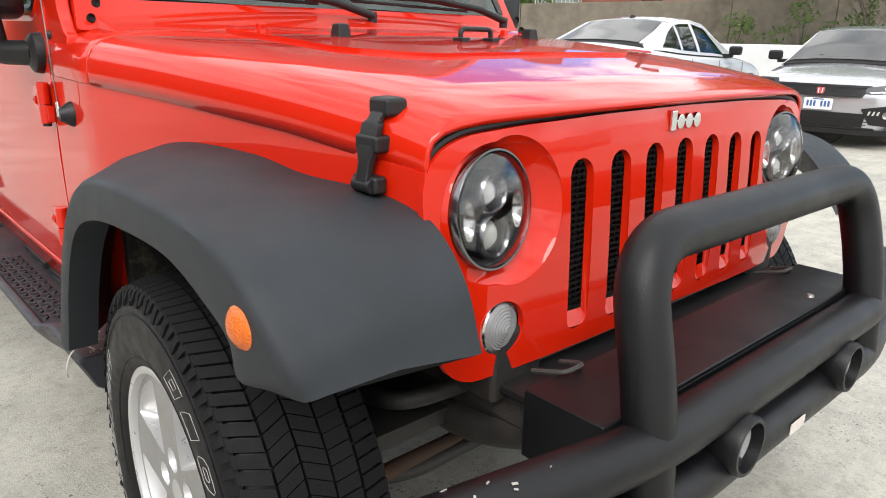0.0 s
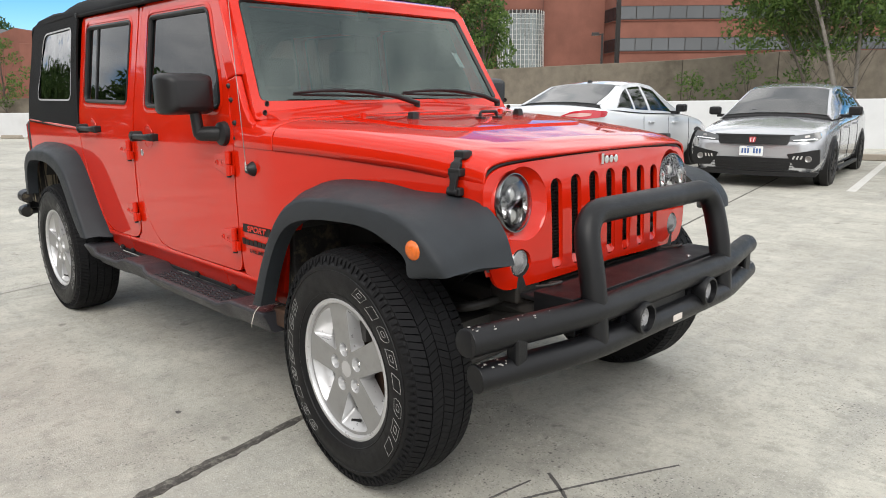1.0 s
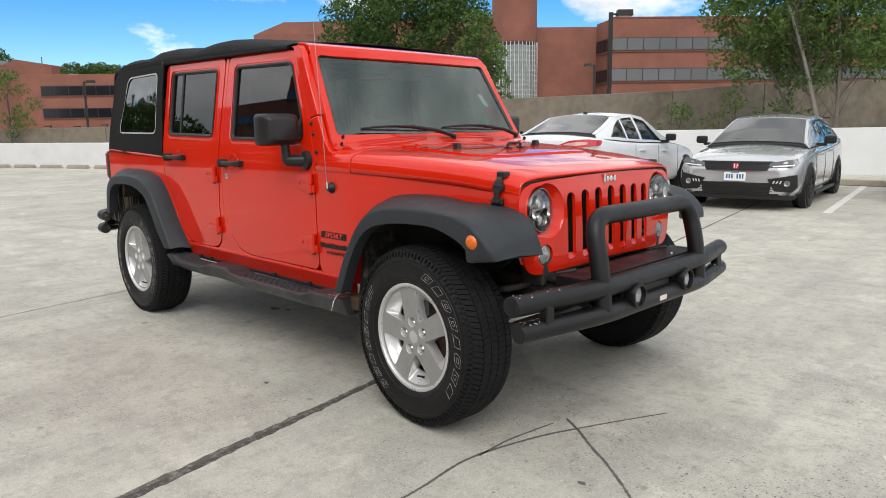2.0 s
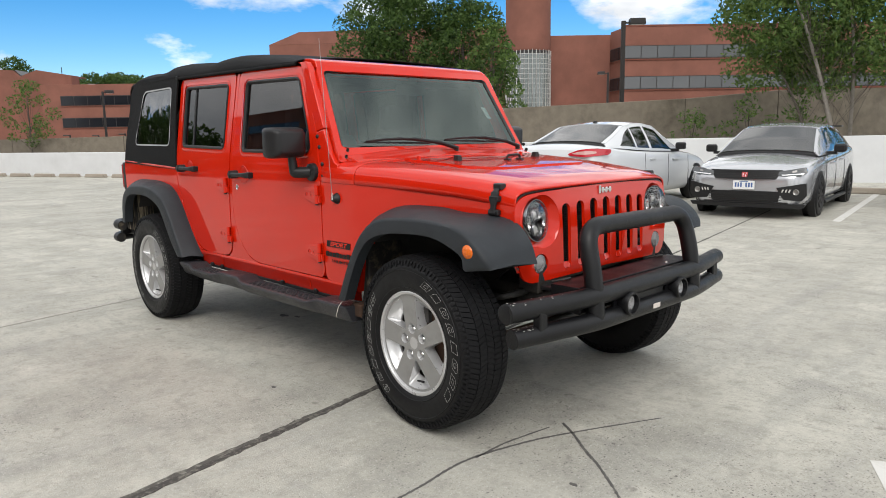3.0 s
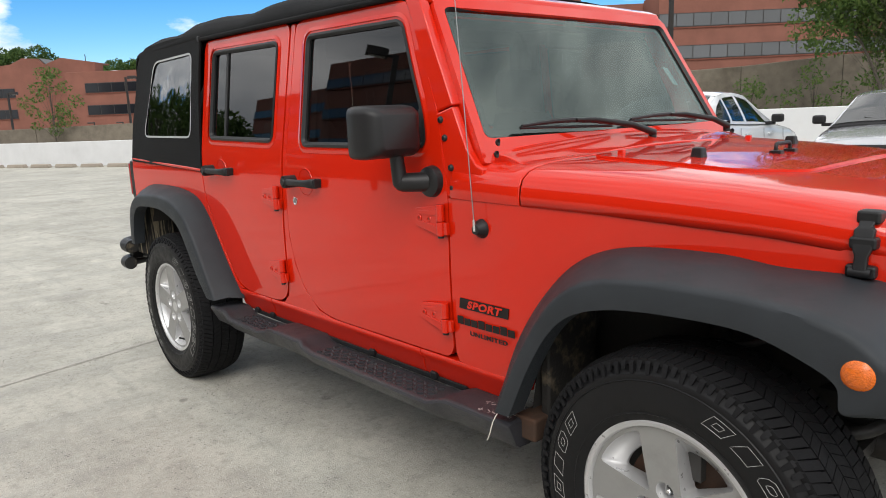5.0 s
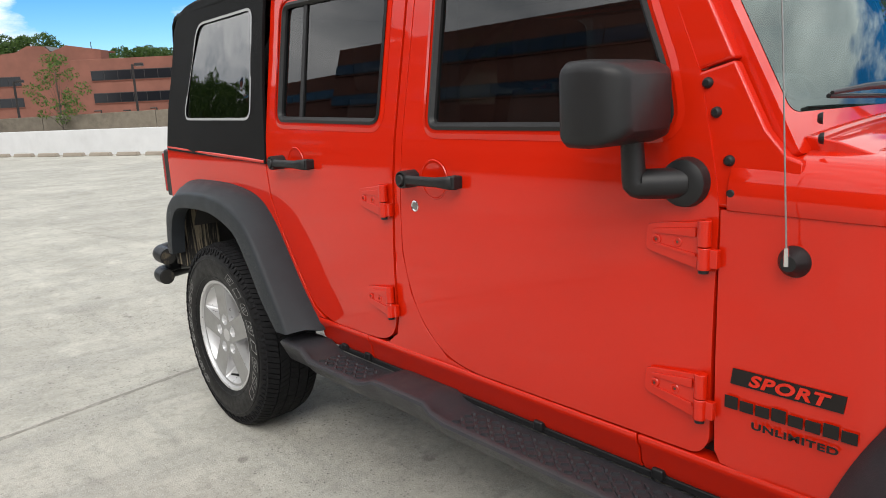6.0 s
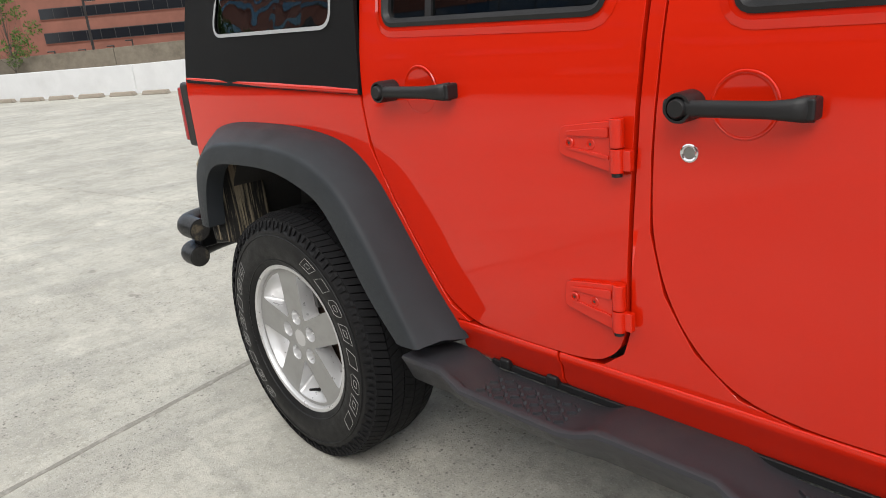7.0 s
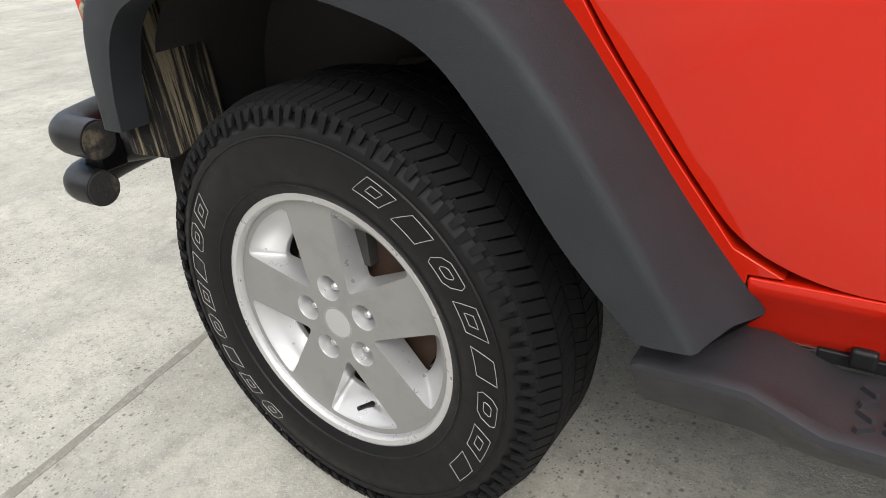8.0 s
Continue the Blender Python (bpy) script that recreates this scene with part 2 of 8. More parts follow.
def loft(bm, rows, close_u=False, close_v=False, caps=False):
    """Skin over rows of points; u runs along a row, v from row to row."""
    vs = [[bm.verts.new(p) for p in r] for r in rows]
    n, k = len(vs), len(vs[0])
    for i in range(n if close_v else n - 1):
        for j in range(k if close_u else k - 1):
            a, b, c, d = vs[i][j], vs[i][(j + 1) % k], vs[(i + 1) % n][(j + 1) % k], vs[(i + 1) % n][j]
            bm.faces.new((a, b, c, d))
    if caps:
        bm.faces.new(vs[0])
        bm.faces.new(list(reversed(vs[-1])))
    return bm


def curve_pts(ctrl, n):
    """n points along a smooth curve through the control points."""
    p = [Vector(c) for c in ctrl]
    p = [p[0] * 2 - p[1]] + p + [p[-1] * 2 - p[-2]]
    out = []
    for i in range(n):
        t = i / (n - 1) * (len(p) - 3)
        k = min(int(t), len(p) - 4)
        f = t - k
        a, b, c, d = p[k:k + 4]
        out.append(0.5 * ((2 * b) + (c - a) * f + (2 * a - 5 * b + 4 * c - d) * f * f + (3 * b - a - 3 * c + d) * f ** 3))
    return out


def fillet(points, r, n=6, closed=False):
    """A polyline with its corners rounded; r is one radius or one a corner."""
    p = [Vector(q) for q in points]
    rr = r if isinstance(r, (list, tuple)) else [r] * len(p)
    out = []
    for i, q in enumerate(p):
        if not closed and i in (0, len(p) - 1) or rr[i] <= 0:
            out.append(q)
            continue
        a, b = p[i - 1] - q, p[(i + 1) % len(p)] - q
        d = min(rr[i], a.length * 0.49, b.length * 0.49)
        s, e = q + a.normalized() * d, q + b.normalized() * d
        for k in range(n + 1):
            t = k / n
            out.append(s * (1 - t) ** 2 + q * 2 * t * (1 - t) + e * t * t)
    return out


def tube(bm, path, r, seg=14, caps=True, flat=1.0):
    """A round bar along a path; r is one radius or one a point."""
    p = [Vector(q) for q in path]
    rr = r if isinstance(r, (list, tuple)) else [r] * len(p)
    up, rows = None, []
    for i, q in enumerate(p):
        t = ((p[i + 1] if i + 1 < len(p) else q) - (p[i - 1] if i else q)).normalized()
        if up is None:
            up = t.orthogonal().normalized()
        up = (up - t * up.dot(t)).normalized()
        side = t.cross(up)
        rows.append([q + (up * math.cos(a) + side * math.sin(a) * flat) * rr[i] for a in (2 * math.pi * k / seg for k in range(seg))])
    return loft(bm, rows, close_u=True, caps=caps)


def one_tube(*a, **k):
    return tube(bmesh.new(), *a, **k)


def lathe(bm, profile, seg=48, m=I4, closed=False):
    """Turns a profile of (radius, along) round the y axis."""
    rows = []
    for k in range(seg):
        a = 2 * math.pi * k / seg
        rows.append([m @ Vector((r * math.cos(a), y, r * math.sin(a))) for r, y in profile])
    return loft(bm, rows, close_u=closed, close_v=True)


def one_lathe(*a, **k):
    return lathe(bmesh.new(), *a, **k)


def fill_2d(outer, holes=()):
    bm = bmesh.new()
    for loop in (outer, *holes):
        vs = [bm.verts.new((q[0], q[1], 0)) for q in loop]
        for i, v in enumerate(vs):
            bm.edges.new((v, vs[(i + 1) % len(vs)]))
    bmesh.ops.triangle_fill(bm, use_beauty=True, edges=bm.edges[:])
    return bm


def plate(outer, place, depth, holes=(), cuts_u=(), cuts_v=(), out=None):
    """A panel with thickness from a flat outline with holes; place(u, v, d) gives the point d behind the face."""
    bm = fill_2d(outer, holes)
    for k, cuts in ((0, cuts_u), (1, cuts_v)):
        for c in cuts:
            bmesh.ops.bisect_plane(bm, geom=bm.verts[:] + bm.edges[:] + bm.faces[:], plane_co=(c, c, 0), plane_no=(1, 0, 0) if k == 0 else (0, 1, 0))
    bm.verts.index_update()
    uv = [(v.co.x, v.co.y) for v in bm.verts]
    faces = [[v.index for v in f.verts] for f in bm.faces]
    rim = [(e.verts[0].index, e.verts[1].index) for e in bm.edges if len(e.link_faces) == 1]
    bm.free()
    bm = out or bmesh.new()
    front = [bm.verts.new(place(u, v, 0)) for u, v in uv]
    back = [bm.verts.new(place(u, v, depth)) for u, v in uv]
    for f in faces:
        bm.faces.new([front[i] for i in f])
        bm.faces.new([back[i] for i in reversed(f)])
    for a, b in rim:
        bm.faces.new((front[a], front[b], back[b], back[a]))
    return bm


def circle(cx, cy, r, n=32, ry=None):
    return [(cx + r * math.cos(2 * math.pi * k / n), cy + (ry or r) * math.sin(2 * math.pi * k / n)) for k in range(n)]


def lerp_table(table, x):
    """A value between the rows (x, value) of a table."""
    for (a, u), (b, v) in zip(table, table[1:]):
        if x <= b:
            t = max(0.0, (x - a) / (b - a))
            return u + (v - u) * t
    return table[-1][1]


def steps(a, b, d):
    n = max(1, round((b - a) / d))
    return [a + (b - a) * i / n for i in range(1, n)]


def letters(text, size, m, depth=0.001, spacing=1.0, bold=0.0, shear=0.0):
    """Mesh lettering in Blender's own font."""
    cu = bpy.data.curves.new("lettering", "FONT")
    cu.body, cu.size, cu.extrude, cu.space_character, cu.offset, cu.shear = text, size, depth, spacing, bold, shear
    cu.align_x, cu.align_y = "CENTER", "CENTER"
    ob = bpy.data.objects.new("lettering", cu)
    scene.collection.objects.link(ob)
    me = bpy.data.meshes.new_from_object(ob.evaluated_get(bpy.context.evaluated_depsgraph_get()))
    bpy.data.objects.remove(ob)
    bm = bmesh.new()
    bm.from_mesh(me)
    bm.transform(m)
    return bm


# ---- ground: concrete roof deck in cast strips ----
def concrete(name, base, dirt, bump=0.003):
    m = bpy.data.materials.new(name)
    m.use_nodes = True
    nt = m.node_tree
    b = nt.nodes["Principled BSDF"]
    b.inputs["Roughness"].default_value = 0.82
    b.inputs["Specular IOR Level"].default_value = 0.3
    geo = nt.nodes.new("ShaderNodeNewGeometry")

    def nz(scale, detail=8, rough=0.6, stretch=None):
        n = nt.nodes.new("ShaderNodeTexNoise")
        n.inputs["Scale"].default_value, n.inputs["Detail"].default_value, n.inputs["Roughness"].default_value = scale, detail, rough
        if stretch:
            mp = nt.nodes.new("ShaderNodeMapping")
            mp.inputs["Rotation"].default_value, mp.inputs["Scale"].default_value = (0, 0, radians(stretch[0])), stretch[1]
            nt.links.new(geo.outputs["Position"], mp.inputs["Vector"])
            nt.links.new(mp.outputs[0], n.inputs["Vector"])
        else:
            nt.links.new(geo.outputs["Position"], n.inputs["Vector"])
        return n.outputs[0]

    def rng(src, lo, hi, a=0.0, c=1.0):
        r = nt.nodes.new("ShaderNodeMapRange")
        r.inputs["From Min"].default_value, r.inputs["From Max"].default_value, r.inputs["To Min"].default_value, r.inputs["To Max"].default_value = lo, hi, a, c
        nt.links.new(src, r.inputs["Value"])
        return r.outputs[0]

    def mix(fac, a, col, kind="MIX"):
        x = nt.nodes.new("ShaderNodeMix")
        x.data_type, x.blend_type = "RGBA", kind
        nt.links.new(fac, x.inputs[0])
        if isinstance(a, tuple):
            x.inputs[6].default_value = (*a, 1)
        else:
            nt.links.new(a, x.inputs[6])
        x.inputs[7].default_value = (*col, 1)
        return x.outputs[2]

    c = mix(rng(nz(0.45), 0.35, 0.66), base, tuple(v * 0.72 for v in base))
    c = mix(rng(nz(1.6, 8, 0.72), 0.47, 0.70, 0, 0.8), c, tuple(v * 0.52 for v in base))
    c = mix(rng(nz(3.0, 8, 0.7, (-55, (1.0, 0.12, 1.0))), 0.48, 0.66, 0, 0.62), c, dirt)
    c = mix(rng(nz(7.0, 8, 0.7, (12, (0.10, 1.0, 1.0))), 0.52, 0.68, 0, 0.5), c, dirt)
    c = mix(rng(nz(9.0, 6, 0.75), 0.50, 0.66, 0, 0.62), c, tuple(v * 0.5 for v in base))
    c = mix(rng(nz(2.2, 7, 0.7, (20, (1, 1, 1))), 0.56, 0.72, 0, 0.6), c, tuple(min(0.7, v * 1.22) for v in base))
    c = mix(rng(nz(34, 6, 0.8), 0.50, 0.64, 0, 0.55), c, tuple(v * 0.55 for v in base))
    c = mix(rng(nz(55, 5, 0.8, (70, (1, 1, 1))), 0.54, 0.66, 0, 0.3), c, tuple(min(0.75, v * 1.25) for v in base))
    v = nt.nodes.new("ShaderNodeTexVoronoi")
    v.inputs["Scale"].default_value = 150
    nt.links.new(geo.outputs["Position"], v.inputs["Vector"])
    sepc = nt.nodes.new("ShaderNodeSeparateColor")
    nt.links.new(v.outputs["Color"], sepc.inputs[0])

    def dots(vor, chan, lo, hi, top, near):
        """Round specks in some of the cells, instead of whole cells."""
        mu = nt.nodes.new("ShaderNodeMath")
        mu.operation = "MULTIPLY"
        nt.links.new(rng(chan, lo, hi, 0, top), mu.inputs[0])
        nt.links.new(rng(vor.outputs["Distance"], near, near * 0.45), mu.inputs[1])
        return mu.outputs[0]

    def both(p, q):
        mu = nt.nodes.new("ShaderNodeMath")
        mu.operation = "MULTIPLY"
        nt.links.new(p, mu.inputs[0])
        nt.links.new(q, mu.inputs[1])
        return mu.outputs[0]

    worn = rng(nz(0.9, 6, 0.65), 0.44, 0.60, 0.15, 1.0)
    c = mix(both(dots(v, sepc.outputs[0], 0.62, 0.74, 0.85, 0.48), worn), c, (0.12, 0.11, 0.10))
    c = mix(dots(v, sepc.outputs[1], 0.80, 0.90, 0.55, 0.45), c, (0.66, 0.65, 0.61))
    v2 = nt.nodes.new("ShaderNodeTexVoronoi")
    v2.inputs["Scale"].default_value = 62
    nt.links.new(geo.outputs["Position"], v2.inputs["Vector"])
    sep2 = nt.nodes.new("ShaderNodeSeparateColor")
    nt.links.new(v2.outputs["Color"], sep2.inputs[0])
    c = mix(both(dots(v2, sep2.outputs[0], 0.74, 0.82, 0.95, 0.36), worn), c, (0.09, 0.082, 0.075))
    c = mix(dots(v2, sep2.outputs[1], 0.93, 0.97, 0.5, 0.32), c, (0.66, 0.65, 0.61))
    v3 = nt.nodes.new("ShaderNodeTexVoronoi")
    v3.inputs["Scale"].default_value = 24
    nt.links.new(geo.outputs["Position"], v3.inputs["Vector"])
    sep3 = nt.nodes.new("ShaderNodeSeparateColor")
    nt.links.new(v3.outputs["Color"], sep3.inputs[0])
    c = mix(both(dots(v3, sep3.outputs[0], 0.90, 0.94, 0.9, 0.20), worn), c, (0.07, 0.062, 0.055))
    spots = nz(5.5, 3, 0.5)
    c = mix(rng(spots, 0.70, 0.74, 0, 0.5), c, (0.13, 0.12, 0.105))
    oi = nt.nodes.new("ShaderNodeObjectInfo")
    c = mix(rng(oi.outputs["Random"], 0, 1, 0, 0.12), c, (0.2, 0.19, 0.17))
    nt.links.new(c, b.inputs["Base Color"])
    bn = nt.nodes.new("ShaderNodeBump")
    bn.inputs["Distance"].default_value = bump
    nt.links.new(nz(130, 4, 0.65), bn.inputs["Height"])
    nt.links.new(bn.outputs[0], b.inputs["Normal"])
    return m


DECK = concrete("deck_concrete", (0.53, 0.512, 0.448), (0.31, 0.305, 0.28))
RAMPWALL = mat("weathered_concrete", (0.20, 0.172, 0.135), 0.85, bump=0.004, bump_scale=6, stain=0.6, stain_scale=0.8, grain=0.4, grain_scale=3)
WHITE = mat("white_wall_paint", (0.66, 0.67, 0.68), 0.6, stain=0.12, stain_scale=0.7, grain=0.12, grain_scale=2, bump=0.002, bump_scale=12)
SEAL = mat("joint_sealant", (0.055, 0.05, 0.045), 0.85, bump=0.004, bump_scale=80, stain=0.9, stain_scale=30, stain_color=(0.25, 0.235, 0.20))
CRACK = mat("crack_filler", (0.09, 0.085, 0.08), 0.8, bump=0.002, bump_scale=120, stain=0.6, stain_scale=20, stain_color=(0.2, 0.19, 0.17))
LINE = mat("worn_white_line", (0.62, 0.61, 0.58), 0.75, stain=0.8, stain_scale=6, stain_color=(0.42, 0.40, 0.35))
STOPC = mat("wheel_stop_concrete", (0.33, 0.29, 0.24), 0.85, stain=0.5, stain_scale=3, bump=0.003, bump_scale=40)
BRICK = mat("red_brick", (0.232, 0.094, 0.067), 0.85, grain=0.35, grain_scale=0.4, stain=0.35, stain_scale=0.12, bump=0.01, bump_scale=6)
BRICKD = mat("dark_brick_band", (0.175, 0.058, 0.038), 0.85, grain=0.3, grain_scale=0.5)
OFFGLASS = mat("office_glass", (0.075, 0.08, 0.085), 0.05, spec=0.9, per_object=0.7)
OFFDARK = mat("dark_office_glass", (0.012, 0.014, 0.018), 0.12, spec=0.4, per_object=0.4)
MULLION = mat("dark_mullion", (0.035, 0.033, 0.032), 0.5)
GLASSBLOCK = mat("pale_glass_block", (0.20, 0.23, 0.23), 0.2, coat=0.5, per_object=0.55)
GRIDW = mat("white_grid", (0.62, 0.62, 0.6), 0.6)
POSTM = mat("dark_bronze_post", (0.022, 0.019, 0.018), 0.5, grain=0.3)

tagged(part("ground", one_box(-600, 600, -600, 600, -0.60, -0.10), concrete("outer_concrete", (0.40, 0.375, 0.33), (0.25, 0.235, 0.21)), None), "pale grey concrete ground reaching into the distance", "ground", kind="structure")
deck = tagged(part("parking_deck", one_box(-62, 45, -40, 40, -0.10, -0.018), SEAL, None), "pale worn concrete parking deck with straight joints", "ground", kind="structure")
DECK_TURN = Matrix.Translation((-0.372, -1.60, 0)) @ Matrix.Rotation(radians(10.5), 4, "Z")
PITCH = 3.11


def slab_mesh(w, l):
    bm = one_box(0.004, w - 0.004, 0.004, l - 0.004, -0.020, 0.0)
    bmesh.ops.bevel(bm, geom=[e for e in bm.edges if all(v.co.z > -0.001 for v in e.verts)], offset=0.004, segments=1, affect="EDGES")
    return to_mesh("slab", bm, DECK)


SLAB = slab_mesh(PITCH, 14.0)
for i in range(-14, 10):
    for j in range(-3, 3):
        m = DECK_TURN @ Matrix.Translation((i * PITCH, j * 14.0 + (3.3 if i % 2 else -2.4), 0))
        part("slab", SLAB, None, deck, m=m)


# ---- the red off-roader ----
YS = [(0.45, 0.758), (0.55, 0.772), (0.70, 0.782), (0.90, 0.787), (1.10, 0.785), (1.22, 0.777), (1.75, 0.705)]
ZCUT = [0.6, 0.7, 0.8, 0.9, 1.0, 1.1, 1.16, 1.22, 1.4, 1.6]


def side_y(z):
    return lerp_table(YS, z)


def front_y(x):
    return 0.785 if x < -0.55 else 0.785 - 0.174 * (x + 0.55)


def side_panel(s):
    return lambda u, v, d: Vector((u, s * (side_y(v) - d), v))


suv = thing("off_road_car", (-1.47, 0, 0), "glossy red four-door off-roader with black soft top and flares", "car")

# doors
F_DOOR = [(-0.823, 0.612), (-0.820, 0.84), (-0.815, 1.10), (-0.835, 1.20), (-0.872, 1.345), (-0.945, 1.50), (-1.005, 1.63), (-1.055, 1.718),
          (-1.745, 1.728), (-1.783, 1.20), (-1.795, 1.02), (-1.796, 0.88), (-1.770, 0.765), (-1.712, 0.665), (-1.630, 0.595), (-1.520, 0.575), (-0.848, 0.577)]
F_WIN = [(-0.915, 1.245), (-0.945, 1.36), (-1.005, 1.49), (-1.065, 1.640), (-1.095, 1.658), (-1.660, 1.668), (-1.668, 1.248)]
R_DOOR = [(-1.850, 0.74), (-1.849, 0.80), (-1.828, 1.15), (-1.790, 1.729), (-2.590, 1.735), (-2.604, 1.13), (-2.585, 0.99), (-2.507, 0.850), (-2.428, 0.730),
          (-2.345, 0.612), (-2.245, 0.572), (-1.985, 0.574), (-1.918, 0.583), (-1.872, 0.618), (-1.853, 0.675)]
R_WIN = [(-1.900, 1.262), (-1.880, 1.668), (-2.500, 1.680), (-2.512, 1.275)]


def rim_strip(loop_a, loop_b, place):
    """A strip that joins two loops; place(u, v, d)."""
    bm = bmesh.new()
    n = len(loop_a)
    a = [bm.verts.new(place(*q)) for q in loop_a]
    b = [bm.verts.new(place(*q)) for q in loop_b]
    for i in range(n):
        bm.faces.new((a[i], a[(i + 1) % n], b[(i + 1) % n], b[i]))
    return bm


def inset(loop, d):
    c = Vector((sum(q[0] for q in loop) / len(loop), sum(q[1] for q in loop) / len(loop)))
    out = []
    n = len(loop)
    for i in range(n):
        p, q, r = Vector(loop[i - 1][:2]), Vector(loop[i][:2]), Vector(loop[(i + 1) % n][:2])
        t = (r - p).normalized()
        nrm = Vector((-t.y, t.x))
        if nrm.dot(c - q) < 0:
            nrm = -nrm
        out.append(q + nrm * d)
    return out


def hinge(s, x, z, parent):
    """A body-coloured strap hinge with its barrel and two screws; x is the barrel's line."""
    y = side_y(z)
    leaf = [(x - 0.016, z + 0.046), (x - 0.138, z + 0.030), (x - 0.141, z - 0.024), (x - 0.016, z - 0.050)]
    leaf = fillet([(a, b, 0) for a, b in leaf], 0.012, 3, True)
    h = part("hinge", plate([(q.x, q.y) for q in leaf], lambda u, v, d: Vector((u, s * (y + 0.016 - 0.006 * (x - u) / 0.13 - d), v)), 0.016), RED, parent, bevel=0.003)
    raised = fillet([(x - 0.025, z + 0.034, 0), (x - 0.122, z + 0.022, 0), (x - 0.122, z + 0.014, 0), (x - 0.025, z + 0.014, 0)], 0.004, 2, True)
    part("rib", plate([(q.x, q.y) for q in raised], lambda u, v, d: Vector((u, s * (y + 0.020 - 0.006 * (x - u) / 0.13 - d), v)), 0.008), RED, h, bevel=0.002)
    low = fillet([(x - 0.025, z - 0.026, 0), (x - 0.122, z - 0.012, 0), (x - 0.122, z - 0.006, 0), (x - 0.025, z - 0.018, 0)], 0.003, 2, True)
    part("rib", plate([(q.x, q.y) for q in low], lambda u, v, d: Vector((u, s * (y + 0.019 - 0.006 * (x - u) / 0.13 - d), v)), 0.008), RED, h, bevel=0.002)
    part("barrel", one_tube([(x - 0.008, s * (y + 0.016), z + 0.050), (x - 0.008, s * (y + 0.016), z - 0.002)], 0.0135), RED, h, bevel=0.002)
    part("barrel", one_tube([(x - 0.008, s * (y + 0.016), z - 0.004), (x - 0.008, s * (y + 0.016), z - 0.048)], 0.0135), RED, h, bevel=0.002)
    part("pin", one_tube([(x - 0.008, s * (y + 0.016), z - 0.047), (x - 0.008, s * (y + 0.016), z - 0.055)], 0.010), PLASTIC, h)
    bm = bmesh.new()
    box(bm, x + 0.002, x + 0.020, s * (y + 0.003), s * (y + 0.018), z - 0.044, z - 0.006)
    part("hinge_leaf", bm, RED, h, bevel=0.002)
    for dx in (0.066, 0.114):
        ring = [(0.0, -0.0025), (0.0052, -0.0020), (0.0058, 0.0015), (0.0092, 0.0015), (0.0105, 0.0), (0.0105, -0.004)]
        part("screw", one_lathe([(r, -q) if s < 0 else (r, q) for r, q in ring], 14, Matrix.Translation((x - dx, s * (y + 0.0135), z))), RED, h)
        part("screw_socket", one_lathe([(0.0, s * 0.0008), (0.0030, s * 0.0008)], 6, Matrix.Translation((x - dx, s * (y + 0.0130), z))), RUST, h)


def handle(s, x0, x1, z, parent):
    """A black pull handle over a round scoop; the push button is at its rear end."""
    y = side_y(z)
    grip = [(x0, z, y + 0.02), (x0 - 0.03, z, y + 0.040), (x1 + 0.06, z, y + 0.044), (x1 + 0.02, z, y + 0.040), (x1, z, y + 0.036)]
    bm = bmesh.new()
    rows = []
    for k, (gx, gz, gy) in enumerate(curve_pts([(a, b, c) for a, b, c in grip], 14)):
        h = 0.0135 + 0.006 * max(0.0, 1 - abs(x0 - gx) / 0.05)
        rows.append([Vector((gx, s * (gy + 0.008 * math.cos(a)), gz + h * math.sin(a))) for a in (2 * math.pi * j / 12 for j in range(12))])
    loft(bm, rows, close_u=True, caps=True)
    hd = part("door_handle", bm, PLASTIC, parent, "black moulded pull handle")
    for cx in (x0 - 0.012, x1 + 0.028):
        part("handle_foot", one_box(cx - 0.016, cx + 0.016, *sorted((s * (y - 0.002), s * (y + 0.034))), z - 0.017, z + 0.017), PLASTIC, hd, bevel=0.005)
    but = [(0.0, 0.010), (0.013, 0.010), (0.0155, 0.007), (0.0160, -0.002), (0.0180, -0.003), (0.0195, 0.004), (0.0235, 0.004), (0.0250, -0.002), (0.0250, -0.046)]
    part("push_button", one_lathe([(r, s * q) for r, q in but], 24, Matrix.Translation((x1 + 0.028, s * (y + 0.046), z))), PLASTIC, hd)
    cx = (x0 + x1) / 2 + 0.003
    dish = [(0.0, -0.001), (0.045, -0.0005), (0.0505, 0.0012), (0.0515, 0.0022), (0.054, 0.0020), (0.0555, 0.0)]
    part("handle_scoop", one_lathe([(r, s * (q + 0.0005)) for r, q in dish], 40, Matrix.Translation((cx, s * y, z))), RED, hd)


